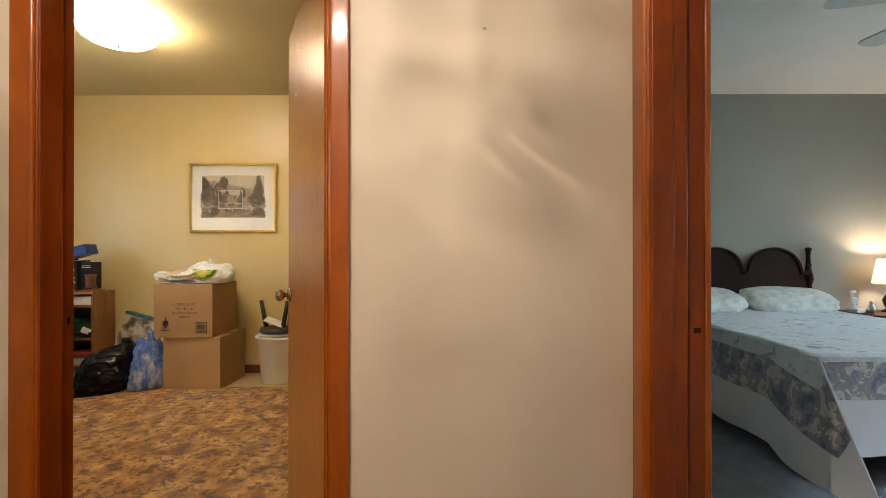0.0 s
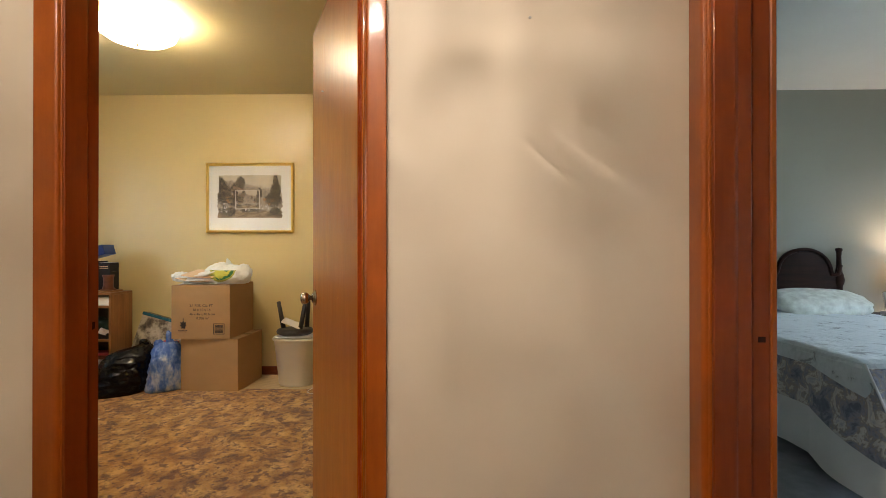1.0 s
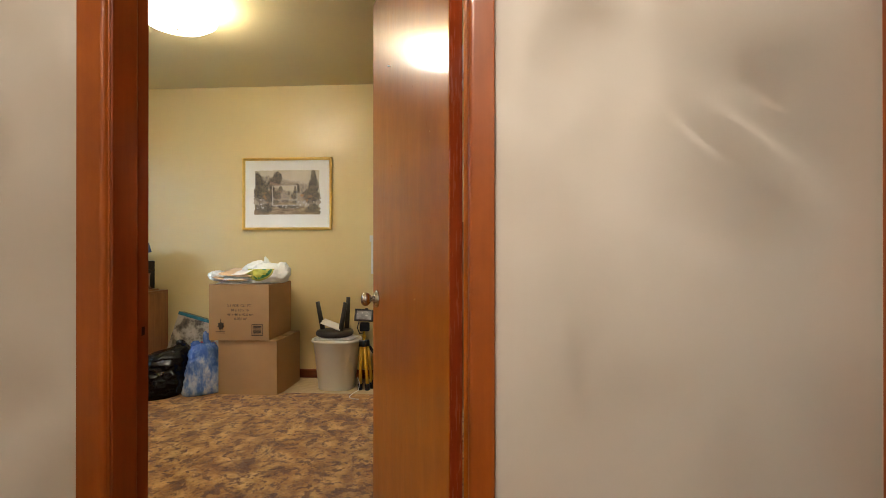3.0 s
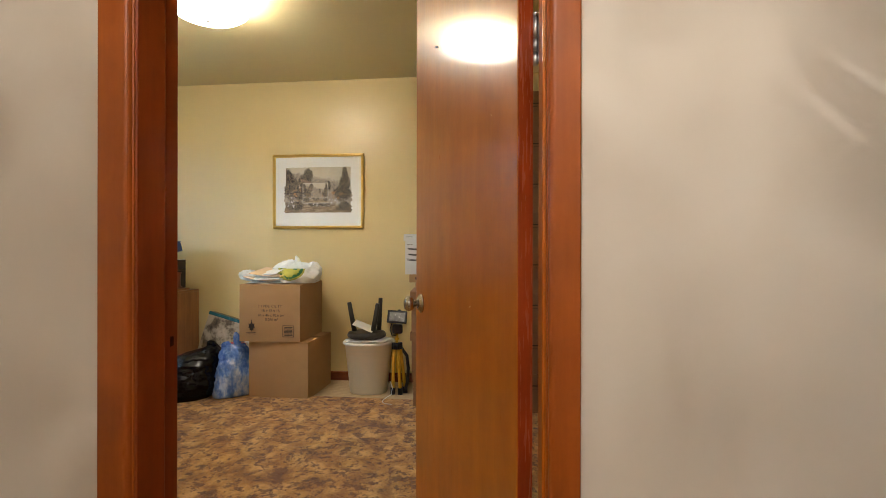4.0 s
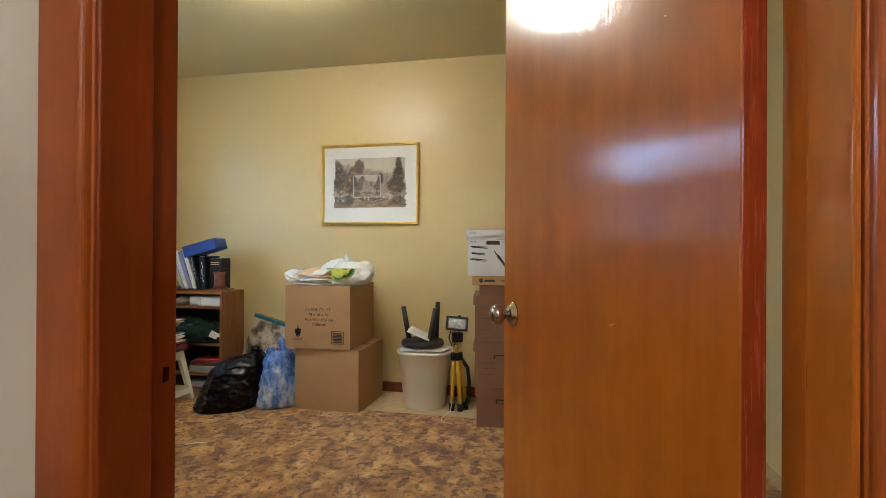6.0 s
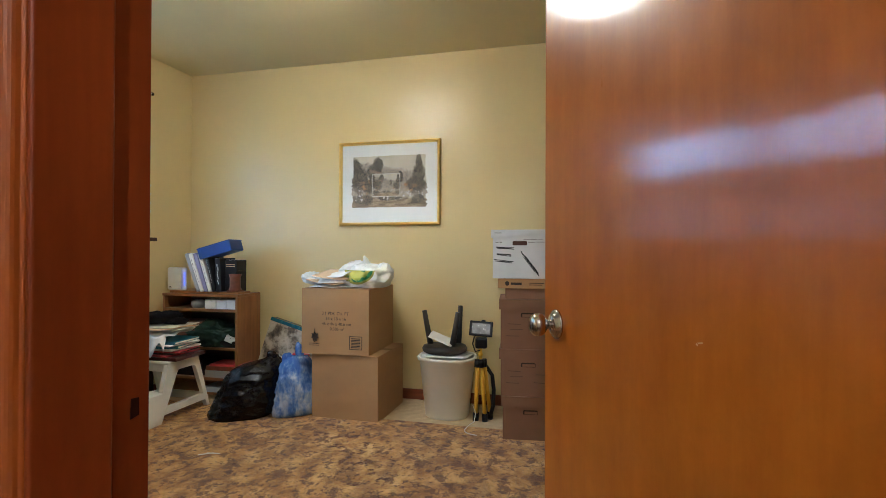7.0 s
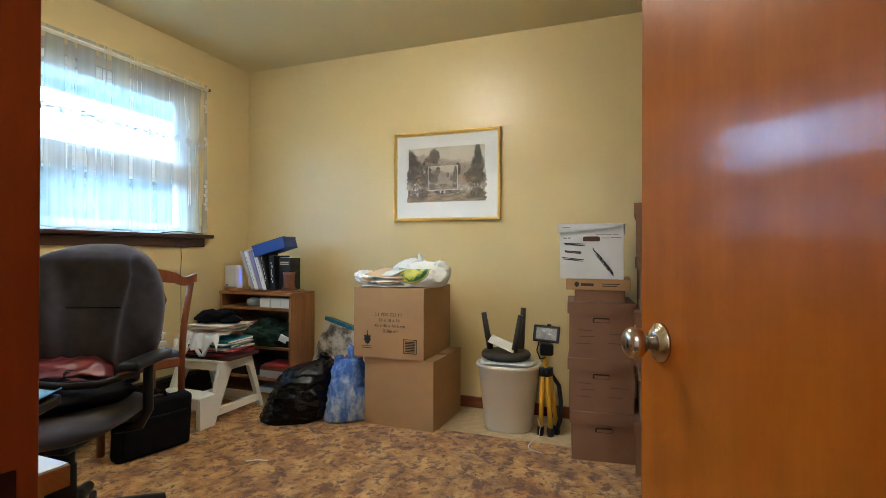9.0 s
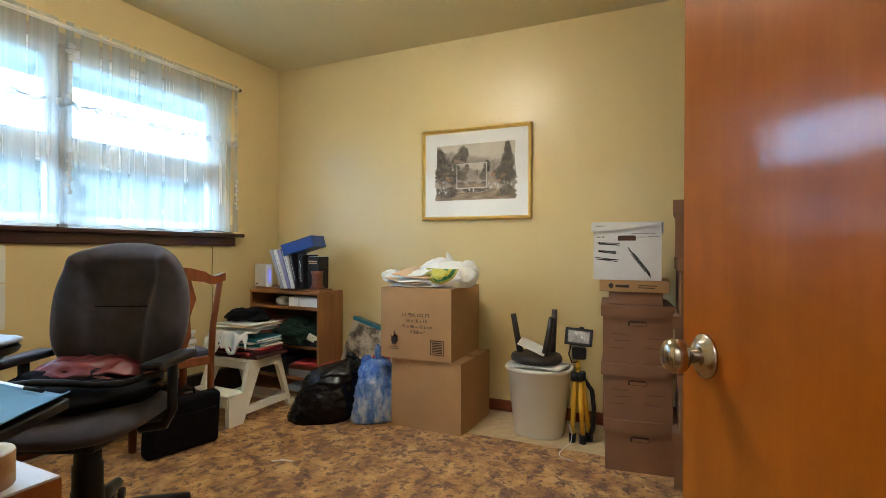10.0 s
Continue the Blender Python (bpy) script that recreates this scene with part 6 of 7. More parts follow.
# ---- black laptop bag leaning by the chair ----
lb = thing("laptop_bag", (-2.985, 2.868, 0.0), 77, "black fabric laptop bag standing on the rug", "bag")
bm = B()
box(bm, -0.182, 0.182, -0.038, 0.040, 0, 0.275, 0.022, pose(0, 0, 0.009, 5, 0, 0), 3)
part("body", bm, M_BLACKCLOTH, lb)
bm = B()
box(bm, -0.155, 0.155, -0.052, -0.034, 0.02, 0.20, 0.008, pose(0, 0, 0.009, 5, 0, 0), 2)
part("front_pocket", bm, M_BLACKCLOTH, lb)
bm = B()
tube(bm, [(-0.06, -0.018, 0.275), (-0.05, -0.024, 0.31), (0.05, -0.024, 0.31), (0.06, -0.018, 0.275)], 0.008, 8)
part("handle", bm, M_BLACKCLOTH, lb)

# ---- office chair ----
oc = thing("office_chair", (-2.542, 2.162, 0.0), -65, "charcoal upholstered swivel office chair with armrests", "office chair")
# local x is where it faces


def cushion(bm, w, h, t, m, pow_=3.2, curve=0.0, crown=0.35, top_taper=0.0, n=40, rings=7, relief=None):
    """A padded panel in local y (width) and z (height), t thick along x."""
    front, back = [], []
    for face, sgn in ((front, 1), (back, -1)):
        for k in range(rings):
            r = 1 - k / rings
            ring = []
            for i in range(n):
                a = 2 * math.pi * i / n
                c, s = math.cos(a), math.sin(a)
                q = (abs(c) ** pow_ + abs(s) ** pow_) ** (-1 / pow_)
                y, z_ = c * q * w / 2 * r, s * q * h / 2 * r
                y *= 1 - top_taper * max(0, z_ / (h / 2)) ** 1.5
                d = t / 2 * ((1 - r ** 4) * (1 - crown) + crown if r < 1 else crown * 0.6)
                lift = relief(2 * y / w, 2 * z_ / h) if relief and sgn > 0 else 0.0
                ring.append(bm.verts.new(m @ Vector((sgn * d + curve * (y / (w / 2)) ** 2 + lift, y, z_))))
            face.append(ring)
        face.append([bm.verts.new(m @ Vector((sgn * t / 2, 0, 0)))])
    for face, flip in ((front, 0), (back, 1)):
        for a, b in zip(face, face[1:]):
            for i in range(n):
                q = [a[i], a[(i + 1) % n]] + ([b[0]] if len(b) == 1 else [b[(i + 1) % n], b[i]])
                bm.faces.new(q[::-1] if flip else q).smooth = True
    for i in range(n):
        bm.faces.new((front[0][i], back[0][i], back[0][(i + 1) % n], front[0][(i + 1) % n])).smooth = True


BACKM = pose(-0.225, 0, 0.802, 0, -8, 0)
bm = B()


def back_relief(y, z_):
    """Roll along the top, a hollow below it, and side bolsters that spread towards the top."""
    fade = max(0.0, 1 - max(abs(y), abs(z_)) ** 6)
    inner = 0.47 + 0.12 * z_
    bolster = 0.032 / (1 + math.exp(-(abs(y) - inner) * 34))
    roll = 0.046 / (1 + math.exp(-(z_ - 0.62) * 20))
    return fade * (bolster + roll - 0.010 * math.exp(-((z_ - 0.40) / 0.18) ** 2) * (abs(y) < inner) + 0.006 * math.exp(-((z_ + 0.25) / 0.3) ** 2) - 0.004 * math.exp(-(z_ / 0.03) ** 2) * (abs(y) < 0.42))


cushion(bm, 0.510, 0.50, 0.085, BACKM, 2.9, 0.05, 0.4, 0.22, 96, 22, back_relief)
part("backrest", bm, M_CHAIRCLOTH, oc)
bm = B()
tube(bm, [tuple(BACKM @ Vector((0.0425 + 0.05 * (y / 0.255) ** 2, y, 0.0))) for y in (-0.10, -0.05, 0.0, 0.05, 0.10)], 0.0020, 6)
part("seam", bm, M_BLACKCLOTH, oc, "stitched seam")
bm = B()
cushion(bm, 0.50, 0.47, 0.085, pose(0.03, 0, 0.462, 0, -87, 0), 2.8, 0.012, 0.45)
part("seat", bm, M_CHAIRCLOTH, oc)
bm = B()
box(bm, -0.12, 0.14, -0.11, 0.11, 0.375, 0.412, 0.008)
part("seat_plate", bm, M_BLACKP, oc)
bm = B()
tube(bm, [(-0.10, 0, 0.39), (-0.24, 0, 0.40), (-0.285, 0, 0.48), (-0.285, 0, 0.68)], 0.022, 10)
part("back_support", bm, M_BLACKP, oc)
bm = B()
lathe(bm, [(0.0, 0.06), (0.050, 0.06), (0.050, 0.20), (0.046, 0.205), (0.046, 0.29), (0.041, 0.295), (0.041, 0.38), (0.0, 0.38)], 24)
part("gas_column", bm, M_BLACKP, oc)
for k in range(5):
    a = radians(72 * k + 53)
    bm = B()
    tube(bm, [(0.025 * math.cos(a), 0.025 * math.sin(a), 0.112), (0.17 * math.cos(a), 0.17 * math.sin(a), 0.104), (0.315 * math.cos(a), 0.315 * math.sin(a), 0.082)], 0.031, 12, 0.022)
    leg = part("base_leg", bm, M_BLACKP, oc)
    for off in (-0.018, 0.018):
        bm = B()
        cx, cy = 0.312 * math.cos(a) - off * math.sin(a), 0.312 * math.sin(a) + off * math.cos(a)
        lathe(bm, [(0.0, -0.009), (0.024, -0.009), (0.027, 0.0), (0.024, 0.009), (0.0, 0.009)], 18, pose(cx, cy, 0.0365) @ Matrix.Rotation(a + math.pi / 2, 4, "Z") @ Matrix.Rotation(radians(90), 4, "Y") @ Matrix.Rotation(0, 4, "Z"))
        part("caster", bm, M_BLACKP, leg)
for s in (-1, 1):
    bm = B()
    tube(bm, [(-0.03, s * 0.16, 0.40), (-0.04, s * 0.24, 0.41), (-0.05, s * 0.262, 0.46), (-0.05, s * 0.262, 0.625)], 0.017, 10)
    arm = part("arm_post", bm, M_BLACKP, oc)
    bm = B()
    box(bm, -0.165, 0.085, s * 0.262 - 0.036, s * 0.262 + 0.036, 0.625, 0.655, 0.013, seg=3)
    part("arm_pad", bm, M_BLACKP, arm, "black padded armrest")
# a red bag and a black bag on the seat
rb = thing("red_bag", (-2.625, 2.195, 0.512), -38, "slack dark red leatherette bag lying on the office chair", "bag")


def slack(u, v):
    x, y = (-0.105 + 0.205 * u) * (0.45 + 0.55 * math.sin(math.pi * (0.06 + 0.88 * v))), -0.150 + 0.325 * v
    fold = 0.010 * (1 - 2 * abs(noise.noise(Vector((u * 3.1 + 2, v * 4.2, 1))))) + 0.004 * noise.noise(Vector((u * 9, v * 11, 4)))
    edge = 0.030 * max(0, abs(v - 0.5) - 0.30) / 0.2 + 0.035 * max(0, u - 0.72) / 0.28
    return (x + 0.012 * noise.noise(Vector((v * 5, 1, 2))), y, 0.112 + fold - edge)


bm = B()
grid(bm, 40, 48, slack)
out = bmesh.ops.extrude_face_region(bm, geom=list(bm.faces))
bmesh.ops.translate(bm, vec=(0, 0, -0.007), verts=[g for g in out["geom"] if isinstance(g, bmesh.types.BMVert)])
part("flap", bm, M_REDCLOTH, rb)
bm = B()
crumpled(bm, (0.108, 0.180, 0.058), 15, 0.12, pose(0.006, -0.020, 0.042), 5, 1.6)
part("body", bm, M_BLACKCLOTH, rb, "black gaping side of the bag")
bm = B()
crumpled(bm, (0.018, 0.045, 0.020), 5, 0.3, pose(0.098, 0.045, 0.052), 3)
part("lining", bm, M_REDCLOTH, rb, "red fold showing in the opening")
bk = thing("black_bag", (-2.485, 2.125, 0.506), -30, "flat black cloth bag lying on the office chair seat", "bag")
bm = B()
crumpled(bm, (0.110, 0.200, 0.044), 21, 0.10, pose(0, 0.0, 0.030), 4, 1.3)
part("body", bm, M_BLACKCLOTH, bk)
bm = B()
tube(bm, [(M @ Vector(p))[:] for M in (bk.matrix_world.inverted(),) for p in ((-2.60, 1.96, 0.600), (-2.535, 2.00, 0.606), (-2.47, 2.045, 0.602), (-2.40, 2.095, 0.590), (-2.34, 2.15, 0.590), (-2.315, 2.21, 0.602), (-2.32, 2.27, 0.600), (-2.36, 2.30, 0.575), (-2.42, 2.29, 0.55))], 0.0115, 10)
part("strap", bm, M_BLACKP, bk, "thick black carrying strap")

# ---- desk along the near wall ----
dk = thing("desk", (-1.428, 1.27, 0.0), 0, "orange-brown wooden desk with a white top", "desk")
DZ = 0.74
outline = [(0, 0), (0, 0.213), (-0.44, 0.222), (-0.470, 0.385), (-0.50, 0.425), (-1.55, 0.425), (-1.55, 0)]
bm = B()
prism(bm, outline, DZ - 0.030, DZ - 0.002)
part("top", bm, M_DESK, dk)
bm = B()
prism(bm, [(-0.0015, 0.0015), (-0.0015, 0.2115), (-0.4415, 0.2205), (-0.4715, 0.384), (-0.501, 0.4235), (-1.5485, 0.4235), (-1.5485, 0.0015)], DZ - 0.002, DZ + 0.001)
part("laminate", bm, mat("white_laminate", (0.72, 0.74, 0.80), 0.35, vary=0.04), dk, "white laminate surface")
for x in (-0.03, -1.54):
    bm = B()
    box(bm, x - 0.018, x, 0.01, 0.20 if x > -0.5 else 0.35, 0, DZ - 0.030, 0.002)
    part("side_panel", bm, M_DESK, dk)
bm = B()
box(bm, -1.54, -0.05, 0.012, 0.026, 0.25, DZ - 0.030)
part("back_panel", bm, M_DESK, dk)
cp = thing("tape_roll", (-1.481, 1.415, DZ + 0.001), 0, "wide roll of tan tape lying on the desk", "tape")
bm = B()
lathe(bm, [(0.026, 0.0), (0.039, 0.0), (0.040, 0.002), (0.040, 0.040), (0.0392, 0.0412), (0.026, 0.0415)], 40)
for f in [f for f in bm.faces if len(f.verts) > 4]:
    bm.faces.remove(f)
part("tape", bm, mat("tan_masking_tape", (0.52, 0.33, 0.15), 0.55, vary=0.12, scale=25, stretch=(1, 1, 9)), cp)
bm = B()
lathe(bm, [(0.0235, 0.0005), (0.0262, 0.0002), (0.0262, 0.0422), (0.0235, 0.0422), (0.0235, 0.0005)], 32)
for f in [f for f in bm.faces if len(f.verts) > 4]:
    bm.faces.remove(f)
part("core", bm, M_CARDW, cp, "pale cardboard core")
bm = B()
lathe(bm, [(0.0264, 0.0416), (0.0264, 0.0424), (0.0390, 0.0421), (0.0392, 0.0413)], 40)
for f in [f for f in bm.faces if len(f.verts) > 4]:
    bm.faces.remove(f)
part("liner", bm, M_PAPER, cp, "white paper liner on top")
# a blue folder with a lifted edge lies on a black case; its corner points into the room
FA, FB = Vector((-0.998, -0.058)), Vector((0.540, -0.842))
FC = Vector((-1.702, 1.643))
cs = thing("black_case", (FC.x, FC.y, DZ + 0.001), 0, "flat black case under a blue folder on the desk", "case")
bm = B()
quad = [FA * a_ + FB * b_ for a_, b_ in ((0.004, -0.004), (0.30, -0.004), (0.30, 0.26), (0.004, 0.26))]
prism(bm, [tuple(p) for p in quad], 0, 0.019)
bmesh.ops.bevel(bm, geom=list(bm.edges), offset=0.004, segments=2, affect="EDGES", profile=0.5)
part("body", bm, M_BLACKP, cs)
fd = thing("blue_folder", (FC.x, FC.y, DZ + 0.0205), 0, "light blue card folder with a curled edge on a black case", "folder")


def curl(u, v):
    a_, b_ = 0.30 * (1 - u), -0.004 + 0.27 * v
    lift = max(0, (u - 0.90) / 0.10)
    p = FA * (a_ + 0.004 * lift) + FB * b_
    return (p.x, p.y, 0.004 + 0.009 * lift ** 1.3 + 0.002 * noise.noise(Vector((u * 3, v * 3, 0))))


bm = B()
grid(bm, 40, 10, curl)
out = bmesh.ops.extrude_face_region(bm, geom=list(bm.faces))
bmesh.ops.translate(bm, vec=(0, 0, -0.003), verts=[g for g in out["geom"] if isinstance(g, bmesh.types.BMVert)])
part("cover", bm, M_LIGHTBLUE, fd)
bm = B()
p, q = FA * 0.065 + FB * 0.012, FA * 0.115 + FB * 0.012
tube(bm, [(p.x, p.y, 0.010), (q.x, q.y, 0.010)], 0.004, 8)
part("clip", bm, M_BLACKP, fd, "black metal clip")
pr = thing("monitor_stand", (-2.050, 1.628, DZ + 0.001), 0, "black flared plastic stand with a silver top on the desk", "stand")
bm = B()
lathe(bm, [(0.0, 0.0), (0.034, 0.0), (0.038, 0.006), (0.045, 0.03), (0.070, 0.058), (0.092, 0.068), (0.096, 0.076), (0.088, 0.084), (0.0, 0.085)], 36)
part("body", bm, M_BLACKP, pr)
bm = B()
lathe(bm, [(0.0, 0.085), (0.088, 0.085), (0.099, 0.090), (0.099, 0.093), (0.085, 0.096), (0.0, 0.097)], 36)
part("top", bm, mat("dull_silver", (0.16, 0.17, 0.19), 0.35, vary=0.1), pr, "silver-grey rim")

# ---- sheets pinned on the window wall, cable below the window ----
for i, (z0, z1) in enumerate(((0.645, 0.86), (0.865, 1.04))):
    bm = B()
    box(bm, XW, XW + 0.002, 2.22, 2.387, z0, z1)
    tagged(part("wall_sheet", bm, M_PAPER), "white paper sheet pinned to the yellow wall", "paper", "sheets on the wall")
bm = B()
tube(bm, [(XW + 0.006, 3.545, 1.046), (XW + 0.005, 3.551, 0.98), (XW + 0.006, 3.545, 0.90), (XW + 0.006, 3.549, 0.60), (XW + 0.008, 3.548, 0.30)], 0.0018, 8)
tagged(part("wall_cable", bm, M_BLACKP), "thin black cable running down the yellow wall", "cable")
bm = B()
tube(bm, [(XW + 0.03, 3.38, 1.139), (XW + 0.035, 3.50, 1.150), (XW + 0.03, 3.60, 1.146), (XW + 0.035, 3.70, 1.139)], 0.003, 8)
tagged(part("sill_cable", bm, M_BLACKP), "thin black cable lying on the window sill", "cable")
ht = thing("baseboard_heater", (XW + 0.014, 2.9, 0.05), 0, "low dark electric baseboard heater below the window", "heater")
bm = B()
box(bm, 0, 0.055, -0.9, 0.85, 0, 0.16, 0.006)
part("casing", bm, M_DULLMETAL, ht)
bm = B()
box(bm, 0.055, 0.058, -0.88, 0.83, 0.02, 0.035)
box(bm, 0.055, 0.058, -0.88, 0.83, 0.125, 0.14)
part("grille", bm, M_BLACKP, ht)
bm = B()
lathe(bm, [(0.0, 0), (0.004, 0.0), (0.003, 0.003), (0.0, 0.0035)], 10, pose(0.074, YH, 1.654, 90, 0, 0))
tagged(part("wall_nail", bm, M_STEEL), "small nail head in the cream wall", "nail")

# ---- bedroom ----
BX0, BX1, BY0, BY1, BZ = 1.63, 3.06, 2.075, 4.10, 0.60
bed = thing("bed", ((BX0 + BX1) / 2, BY1, 0), 0, "double bed with a dark carved headboard", "bed")
OX = (BX0 + BX1) / 2
bm = B()
box(bm, BX0 - OX + 0.03, BX1 - OX - 0.03, BY0 - BY1 + 0.03, -0.02, 0.14, 0.33, 0.02)
part("box_spring", bm, M_SKIRT, bed)
bm = B()
box(bm, BX0 - OX + 0.02, BX1 - OX - 0.02, BY0 - BY1 + 0.02, -0.02, 0.33, BZ - 0.022, 0.05, seg=3)
part("mattress", bm, M_SKIRT, bed)
for sx in (-1, 1):
    for y in (BY0 - BY1 + 0.15, -0.15):
        bm = B()
        tube(bm, [(sx * 0.60, y, 0), (sx * 0.60, y, 0.14)], 0.022, 10, 0.03)
        part("leg", bm, M_BLACKP, bed)
HB0, HB1 = -0.80, 3.10 - OX
bm = B()
top = []
N = 90
for i in range(N + 1):
    x = HB0 + (HB1 - HB0) * i / N
    c = (x - (2.298 - OX)) / 0.505
    d = abs(c - round(c))
    hump = math.sqrt(max(0, 1 - (d / 0.44) ** 2)) if d < 0.44 else 0
    top.append((x, 0.885 + 0.21 * hump ** 0.9))
low = [(HB1, 0.35), (HB0, 0.35)]
a = [bm.verts.new((x, 0.030, z_)) for x, z_ in top + low]
b = [bm.verts.new((x, 0.058, z_)) for x, z_ in top + low]
for i in range(len(a)):
    bm.faces.new((a[i], a[(i + 1) % len(a)], b[(i + 1) % len(a)], b[i]))
bm.faces.new(a)
bm.faces.new(b[::-1])
part("headboard", bm, M_HEADBOARD, bed, "dark mahogany headboard with rounded arches")
bm = B()
tube(bm, [(x, 0.026, z_ - 0.012) for x, z_ in top], 0.016, 8)
part("moulding", bm, M_HEADBOARD, bed)
for x in (HB0, HB1):
    bm = B()
    lathe(bm, [(0.0, 0.0), (0.028, 0.0), (0.028, 0.78), (0.036, 0.80), (0.040, 0.83), (0.034, 0.87), (0.026, 0.89), (0.020, 0.94), (0.017, 1.02), (0.020, 1.065), (0.026, 1.075), (0.024, 1.092), (0.0, 1.100)], 18, pose(x, 0.044, 0))
    part("post", bm, M_HEADBOARD, bed, "turned dark wooden post")

quilt = thing("quilt", (BX0, BY0, 0), 0, "pale blue-white floral quilt with a patterned border, hanging over the bed", "quilt")
QW, QL = BX1 - BX0, BY1 - BY0 - 0.1


def wob(x, y, s, k=6.0):
    return noise.noise(Vector((x * k, y * k, s)))


def q_top(u, v):
    x, y = QW * u, QL * v
    r = 0.035
    e = min(x, QW - x, y)
    return (x, y, BZ - (max(0, r - e) ** 2) / r * 0.9 + 0.006 * wob(x, y, 1, 5) + 0.004 * wob(x, y, 2, 16))


bm = B()
grid(bm, 70, 90, q_top)
part("top", bm, M_QUILT, quilt)


CORNER = 0.30     # where the hanging side turns into the loose corner


def side_x(y, z_):
    return -(0.05 * (BZ - z_) + 0.018 * math.sin(y * 9 + 1.5) * (BZ - z_) * 2 + 0.012 * wob(y * 1.6, z_, 5, 3))


def foot_y(x, z_):
    return -(0.05 * (BZ - z_) + 0.016 * math.sin(x * 11 + 0.5) * (BZ - z_) * 2 + 0.010 * wob(x * 2, z_, 7, 3))


def corner_fold(u, v):
    """The loose corner: u from the hanging side out to the fold's ridge, v down the cloth."""
    z_ = 0.588 - (0.503 + 0.075 * u) * v
    ry = -0.012 - 0.285 * v
    y = CORNER * (1 - u) + ry * u
    x = side_x(max(y, 0), z_) * (1 - u) + (0.012 + 0.055 * v) * u - 0.055 * v * math.sin(math.pi * u) ** 0.8
    return (x, y, z_)


def strips(name_, fn, levels, nu):
    """Cloth in three strips: plain fold, printed border, plain hem; levels give their ends down the cloth for each u."""
    for nm, mt, a, b in zip(("fold", "border", "hem"), (M_QUILT, M_BAND, M_SKIRT), levels, levels[1:]):
        bm = B()
        grid(bm, nu, 10, lambda u, v: fn(u, a(u) + (b(u) - a(u)) * v))
        part(name_ + nm, bm, mt, quilt, "patterned grey-violet border band" if nm == "border" else "")


strips("side_", lambda u, v: (side_x(CORNER + (QL - CORNER) * u, 0.588 - 0.503 * v), CORNER + (QL - CORNER) * u, 0.588 - 0.503 * v), (lambda u: 0, lambda u: 0.145, lambda u: 0.549, lambda u: 1), 60)
strips("corner_", corner_fold, (lambda u: 0, lambda u: 0.145 + 0.11 * min(u / 0.82, (1 - u) / 0.18), lambda u: 0.549 + min(0.17 * u / 0.82, 0.17 - 1.1 * (u - 0.82)), lambda u: 1), 50)
bm = B()
tube(bm, [corner_fold(1.0, k / 20) for k in range(21)], 0.005, 8)
part("piping", bm, M_SKIRT, quilt, "white stitched edge")
strips("foot_", lambda u, v: (0.012 + (QW - 0.012) * u, foot_y(QW * u, 0.588 - 0.438 * v), 0.588 - 0.438 * v), (lambda u: 0, lambda u: 0.045, lambda u: 0.434, lambda u: 1), 60)

for i, (x, y, rz) in enumerate(((2.02, 3.86, 2), (2.72, 3.85, -3))):
    pl = thing("pillow", (x, y, BZ), rz, "plump pillow in a pale floral pillowcase at the headboard", "pillow", "pillows on the bed")
    bm = B()
    out = bmesh.ops.create_icosphere(bm, subdivisions=5, radius=1.0)
    for v in out["verts"]:
        p = v.co
        q = (abs(p.x) ** 3.4 + abs(p.y) ** 3.4 + 1e-9) ** (1 / 3.4)
        s = 1 / max(q, 0.55) if q > 0.55 else 1 / 0.55
        s = 1 + (s - 1) * (1 - abs(p.z)) ** 0.6
        k = 1 + 0.06 * noise.noise(p * 2.4 + Vector((i * 5, 0, 0)))
        v.co = Vector((p.x * s * 0.345 * k, p.y * s * 0.20 * k, p.z * 0.085 * k + 0.07 + 0.06 * p.y))
    for f in bm.faces:
        f.smooth = True
    part("case", bm, M_PILLOW, pl)

ns = thing("nightstand", (3.56, 3.97, 0), 0, "dark wooden nightstand beside the bed", "nightstand")
bm = B()
box(bm, -0.32, 0.32, -0.22, 0.19, 0.535, 0.558, 0.006, seg=2)
part("top", bm, M_HEADBOARD, ns)
bm = B()
box(bm, -0.29, 0.29, -0.19, 0.18, 0.05, 0.535, 0.003)
part("body", bm, M_HEADBOARD, ns)
for z_ in (0.30, 0.07):
    bm = B()
    box(bm, -0.27, 0.27, -0.205, -0.19, z_, z_ + 0.21, 0.004)
    dr = part("drawer", bm, M_HEADBOARD, ns)
    bm = B()
    lathe(bm, [(0.006, 0), (0.006, 0.012), (0.014, 0.018), (0.0, 0.026)], 14, pose(0, -0.205, z_ + 0.105, 90, 0, 0))
    part("drawer_knob", bm, M_CHROME, dr)
bl = thing("table_lamp", (3.67, 3.99, 0.5585), 0, "lit bedside lamp with a cream shade and dark turned base", "table lamp")
bm = B()
lathe(bm, [(0.0, 0), (0.065, 0), (0.065, 0.012), (0.03, 0.025), (0.045, 0.06), (0.055, 0.10), (0.03, 0.15), (0.018, 0.18), (0.03, 0.20), (0.012, 0.22), (0.008, 0.27), (0.0, 0.27)], 24)
part("base", bm, M_DULLMETAL, bl)
bm = B()
lathe(bm, [(0.125, 0.235), (0.085, 0.440)], 32)
for f in [f for f in bm.faces if len(f.verts) > 4]:
    bm.faces.remove(f)
part("shade", bm, sheer("lamp_shade_cloth", (0.40, 0.33, 0.24), 0.0, 0.5), bl, "cream fabric shade")
bd_ = bpy.data.lights.new("bedside_bulb", "POINT")
bd_.energy, bd_.color, bd_.shadow_soft_size = BED_WATTS, (1.0, 0.80, 0.58), 0.03
bedbulb = new("bedside_bulb", bd_)
bedbulb.location = (3.67, 3.99, 0.5585 + 0.395)
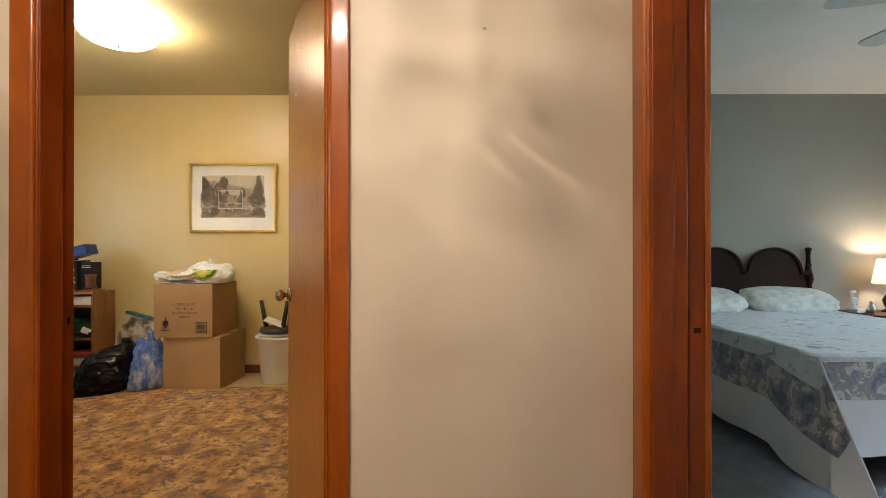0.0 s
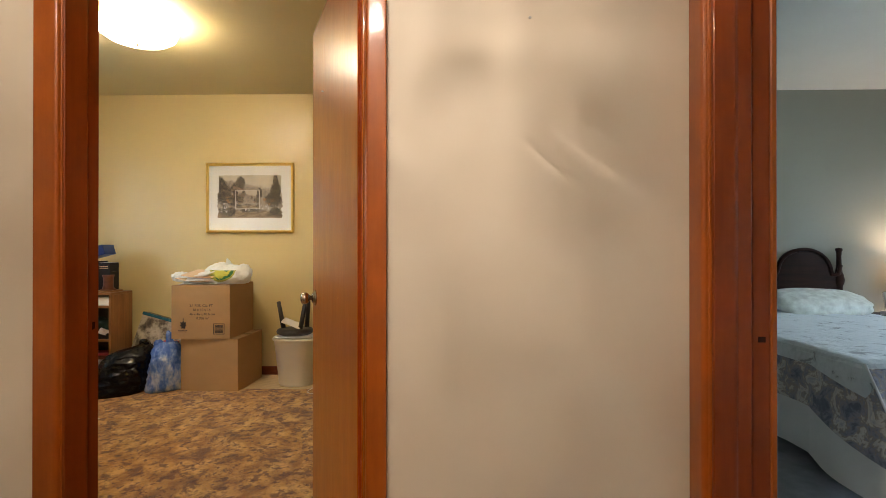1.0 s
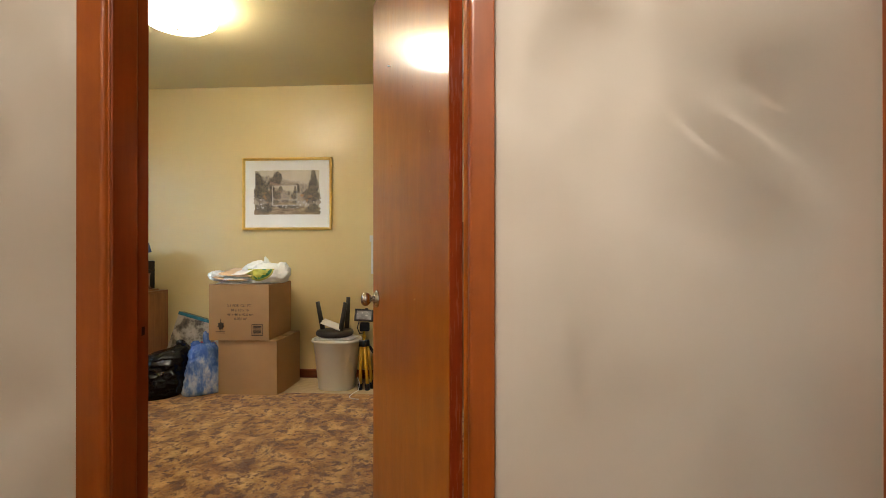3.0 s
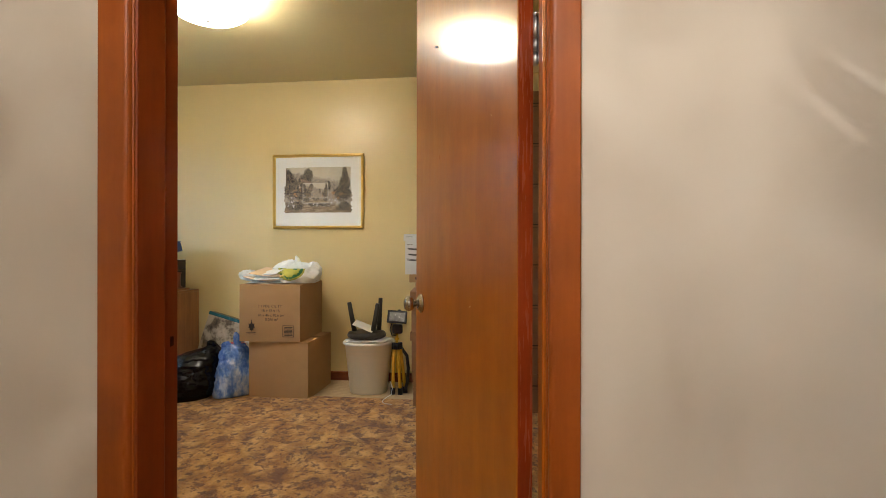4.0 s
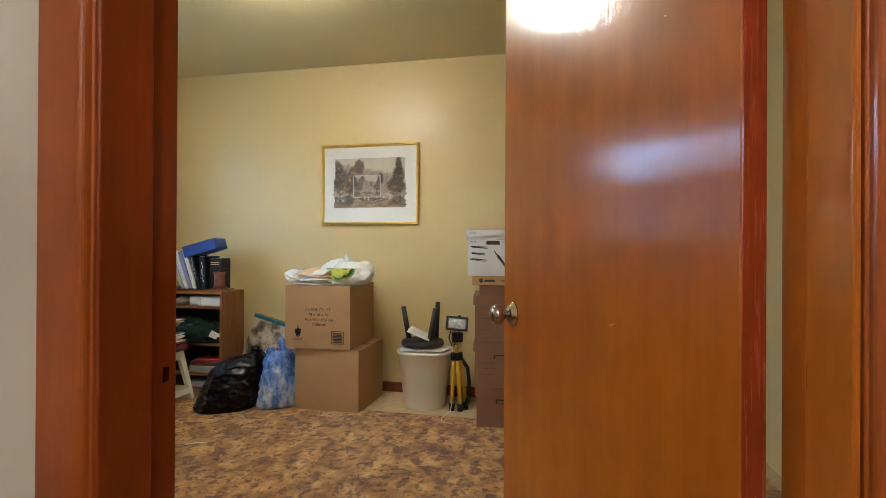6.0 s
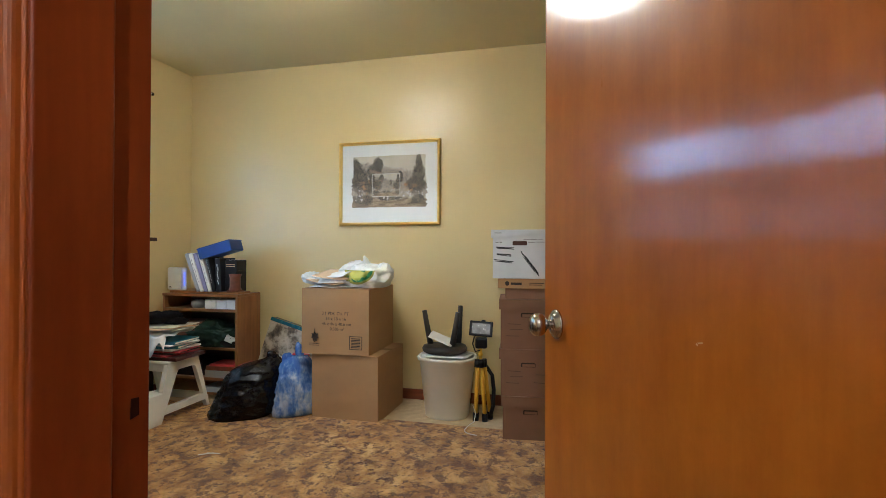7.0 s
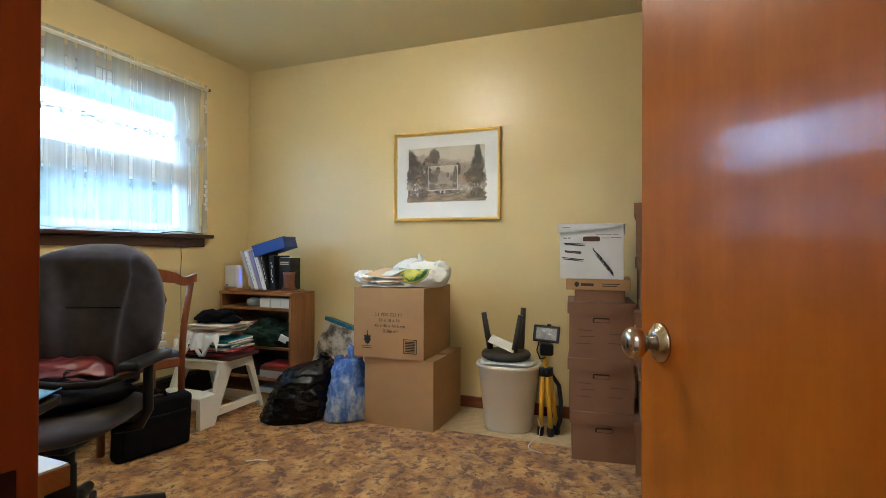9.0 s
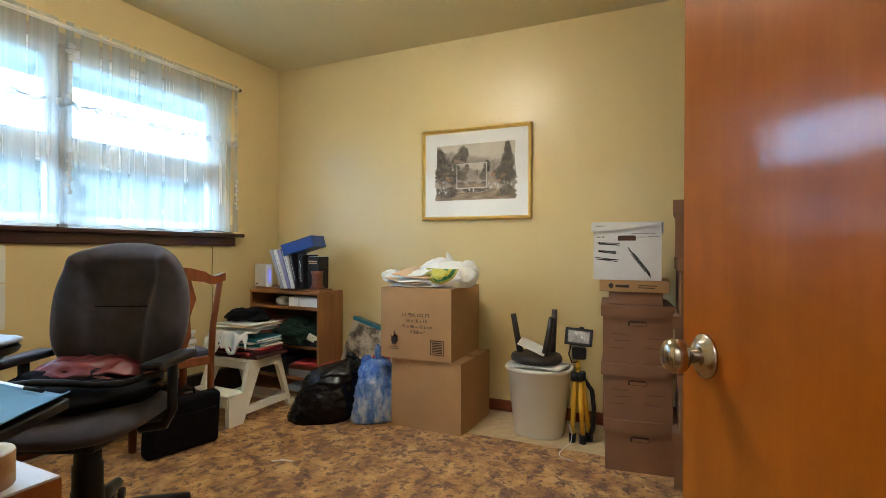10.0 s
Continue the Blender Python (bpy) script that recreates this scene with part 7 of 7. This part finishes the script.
ph = thing("cordless_phone", (3.355, 3.95, 0.5585), 10, "white cordless phone standing in its cradle", "telephone")
bm = B()
box(bm, -0.045, 0.045, -0.045, 0.045, 0, 0.035, 0.010, seg=2)
part("cradle", bm, M_WHITEP, ph)
bm = B()
box(bm, -0.024, 0.024, -0.014, 0.014, 0.02, 0.185, 0.010, pose(0, 0, 0, -10, 0, 0), 2)
hs = part("handset", bm, M_WHITEP, ph)
bm = B()
box(bm, -0.016, 0.016, -0.0155, -0.0140, 0.125, 0.160, 0.001, pose(0, 0, 0, -10, 0, 0))
part("screen", bm, M_GREYP, hs, "dark grey screen")
bm = B()
for r in range(4):
    for c in range(3):
        box(bm, -0.014 + 0.010 * c, -0.007 + 0.010 * c, -0.0160, -0.0140, 0.06 + 0.014 * r, 0.068 + 0.014 * r, 0.0, pose(0, 0, 0, -10, 0, 0))
part("keys", bm, M_GREYP, hs)
bt = thing("small_bottle", (3.455, 3.92, 0.5585), 0, "small silver bottle on the nightstand", "bottle")
bm = B()
lathe(bm, [(0.0, 0), (0.024, 0), (0.026, 0.05), (0.015, 0.07), (0.016, 0.085), (0.018, 0.088), (0.010, 0.10), (0.0, 0.102)], 20)
part("body", bm, M_STEEL, bt)

fan = thing("ceiling_fan", (2.40, 2.00, CEIL), 0, "white ceiling fan standing still over the bed", "ceiling fan")
bm = B()
lathe(bm, [(0.0, -0.0005), (0.07, -0.0005), (0.06, -0.04), (0.015, -0.05), (0.015, -0.11), (0.09, -0.12), (0.11, -0.16), (0.10, -0.21), (0.05, -0.24), (0.0, -0.245)], 28)
part("motor", bm, M_FANBLADE, fan)
for k in range(5):
    a = radians(166 - 72 * k)
    bm = B()
    prism(bm, [(0.10, -0.02), (0.22, -0.055), (0.62, -0.068), (0.655, -0.05), (0.665, 0.0), (0.655, 0.05), (0.62, 0.068), (0.22, 0.055), (0.10, 0.02)], -0.004, 0.004, Matrix.Rotation(a, 4, "Z") @ pose(0, 0, -0.20) @ Matrix.Rotation(radians(5), 4, "X"))
    part("blade", bm, M_FANBLADE, fan)
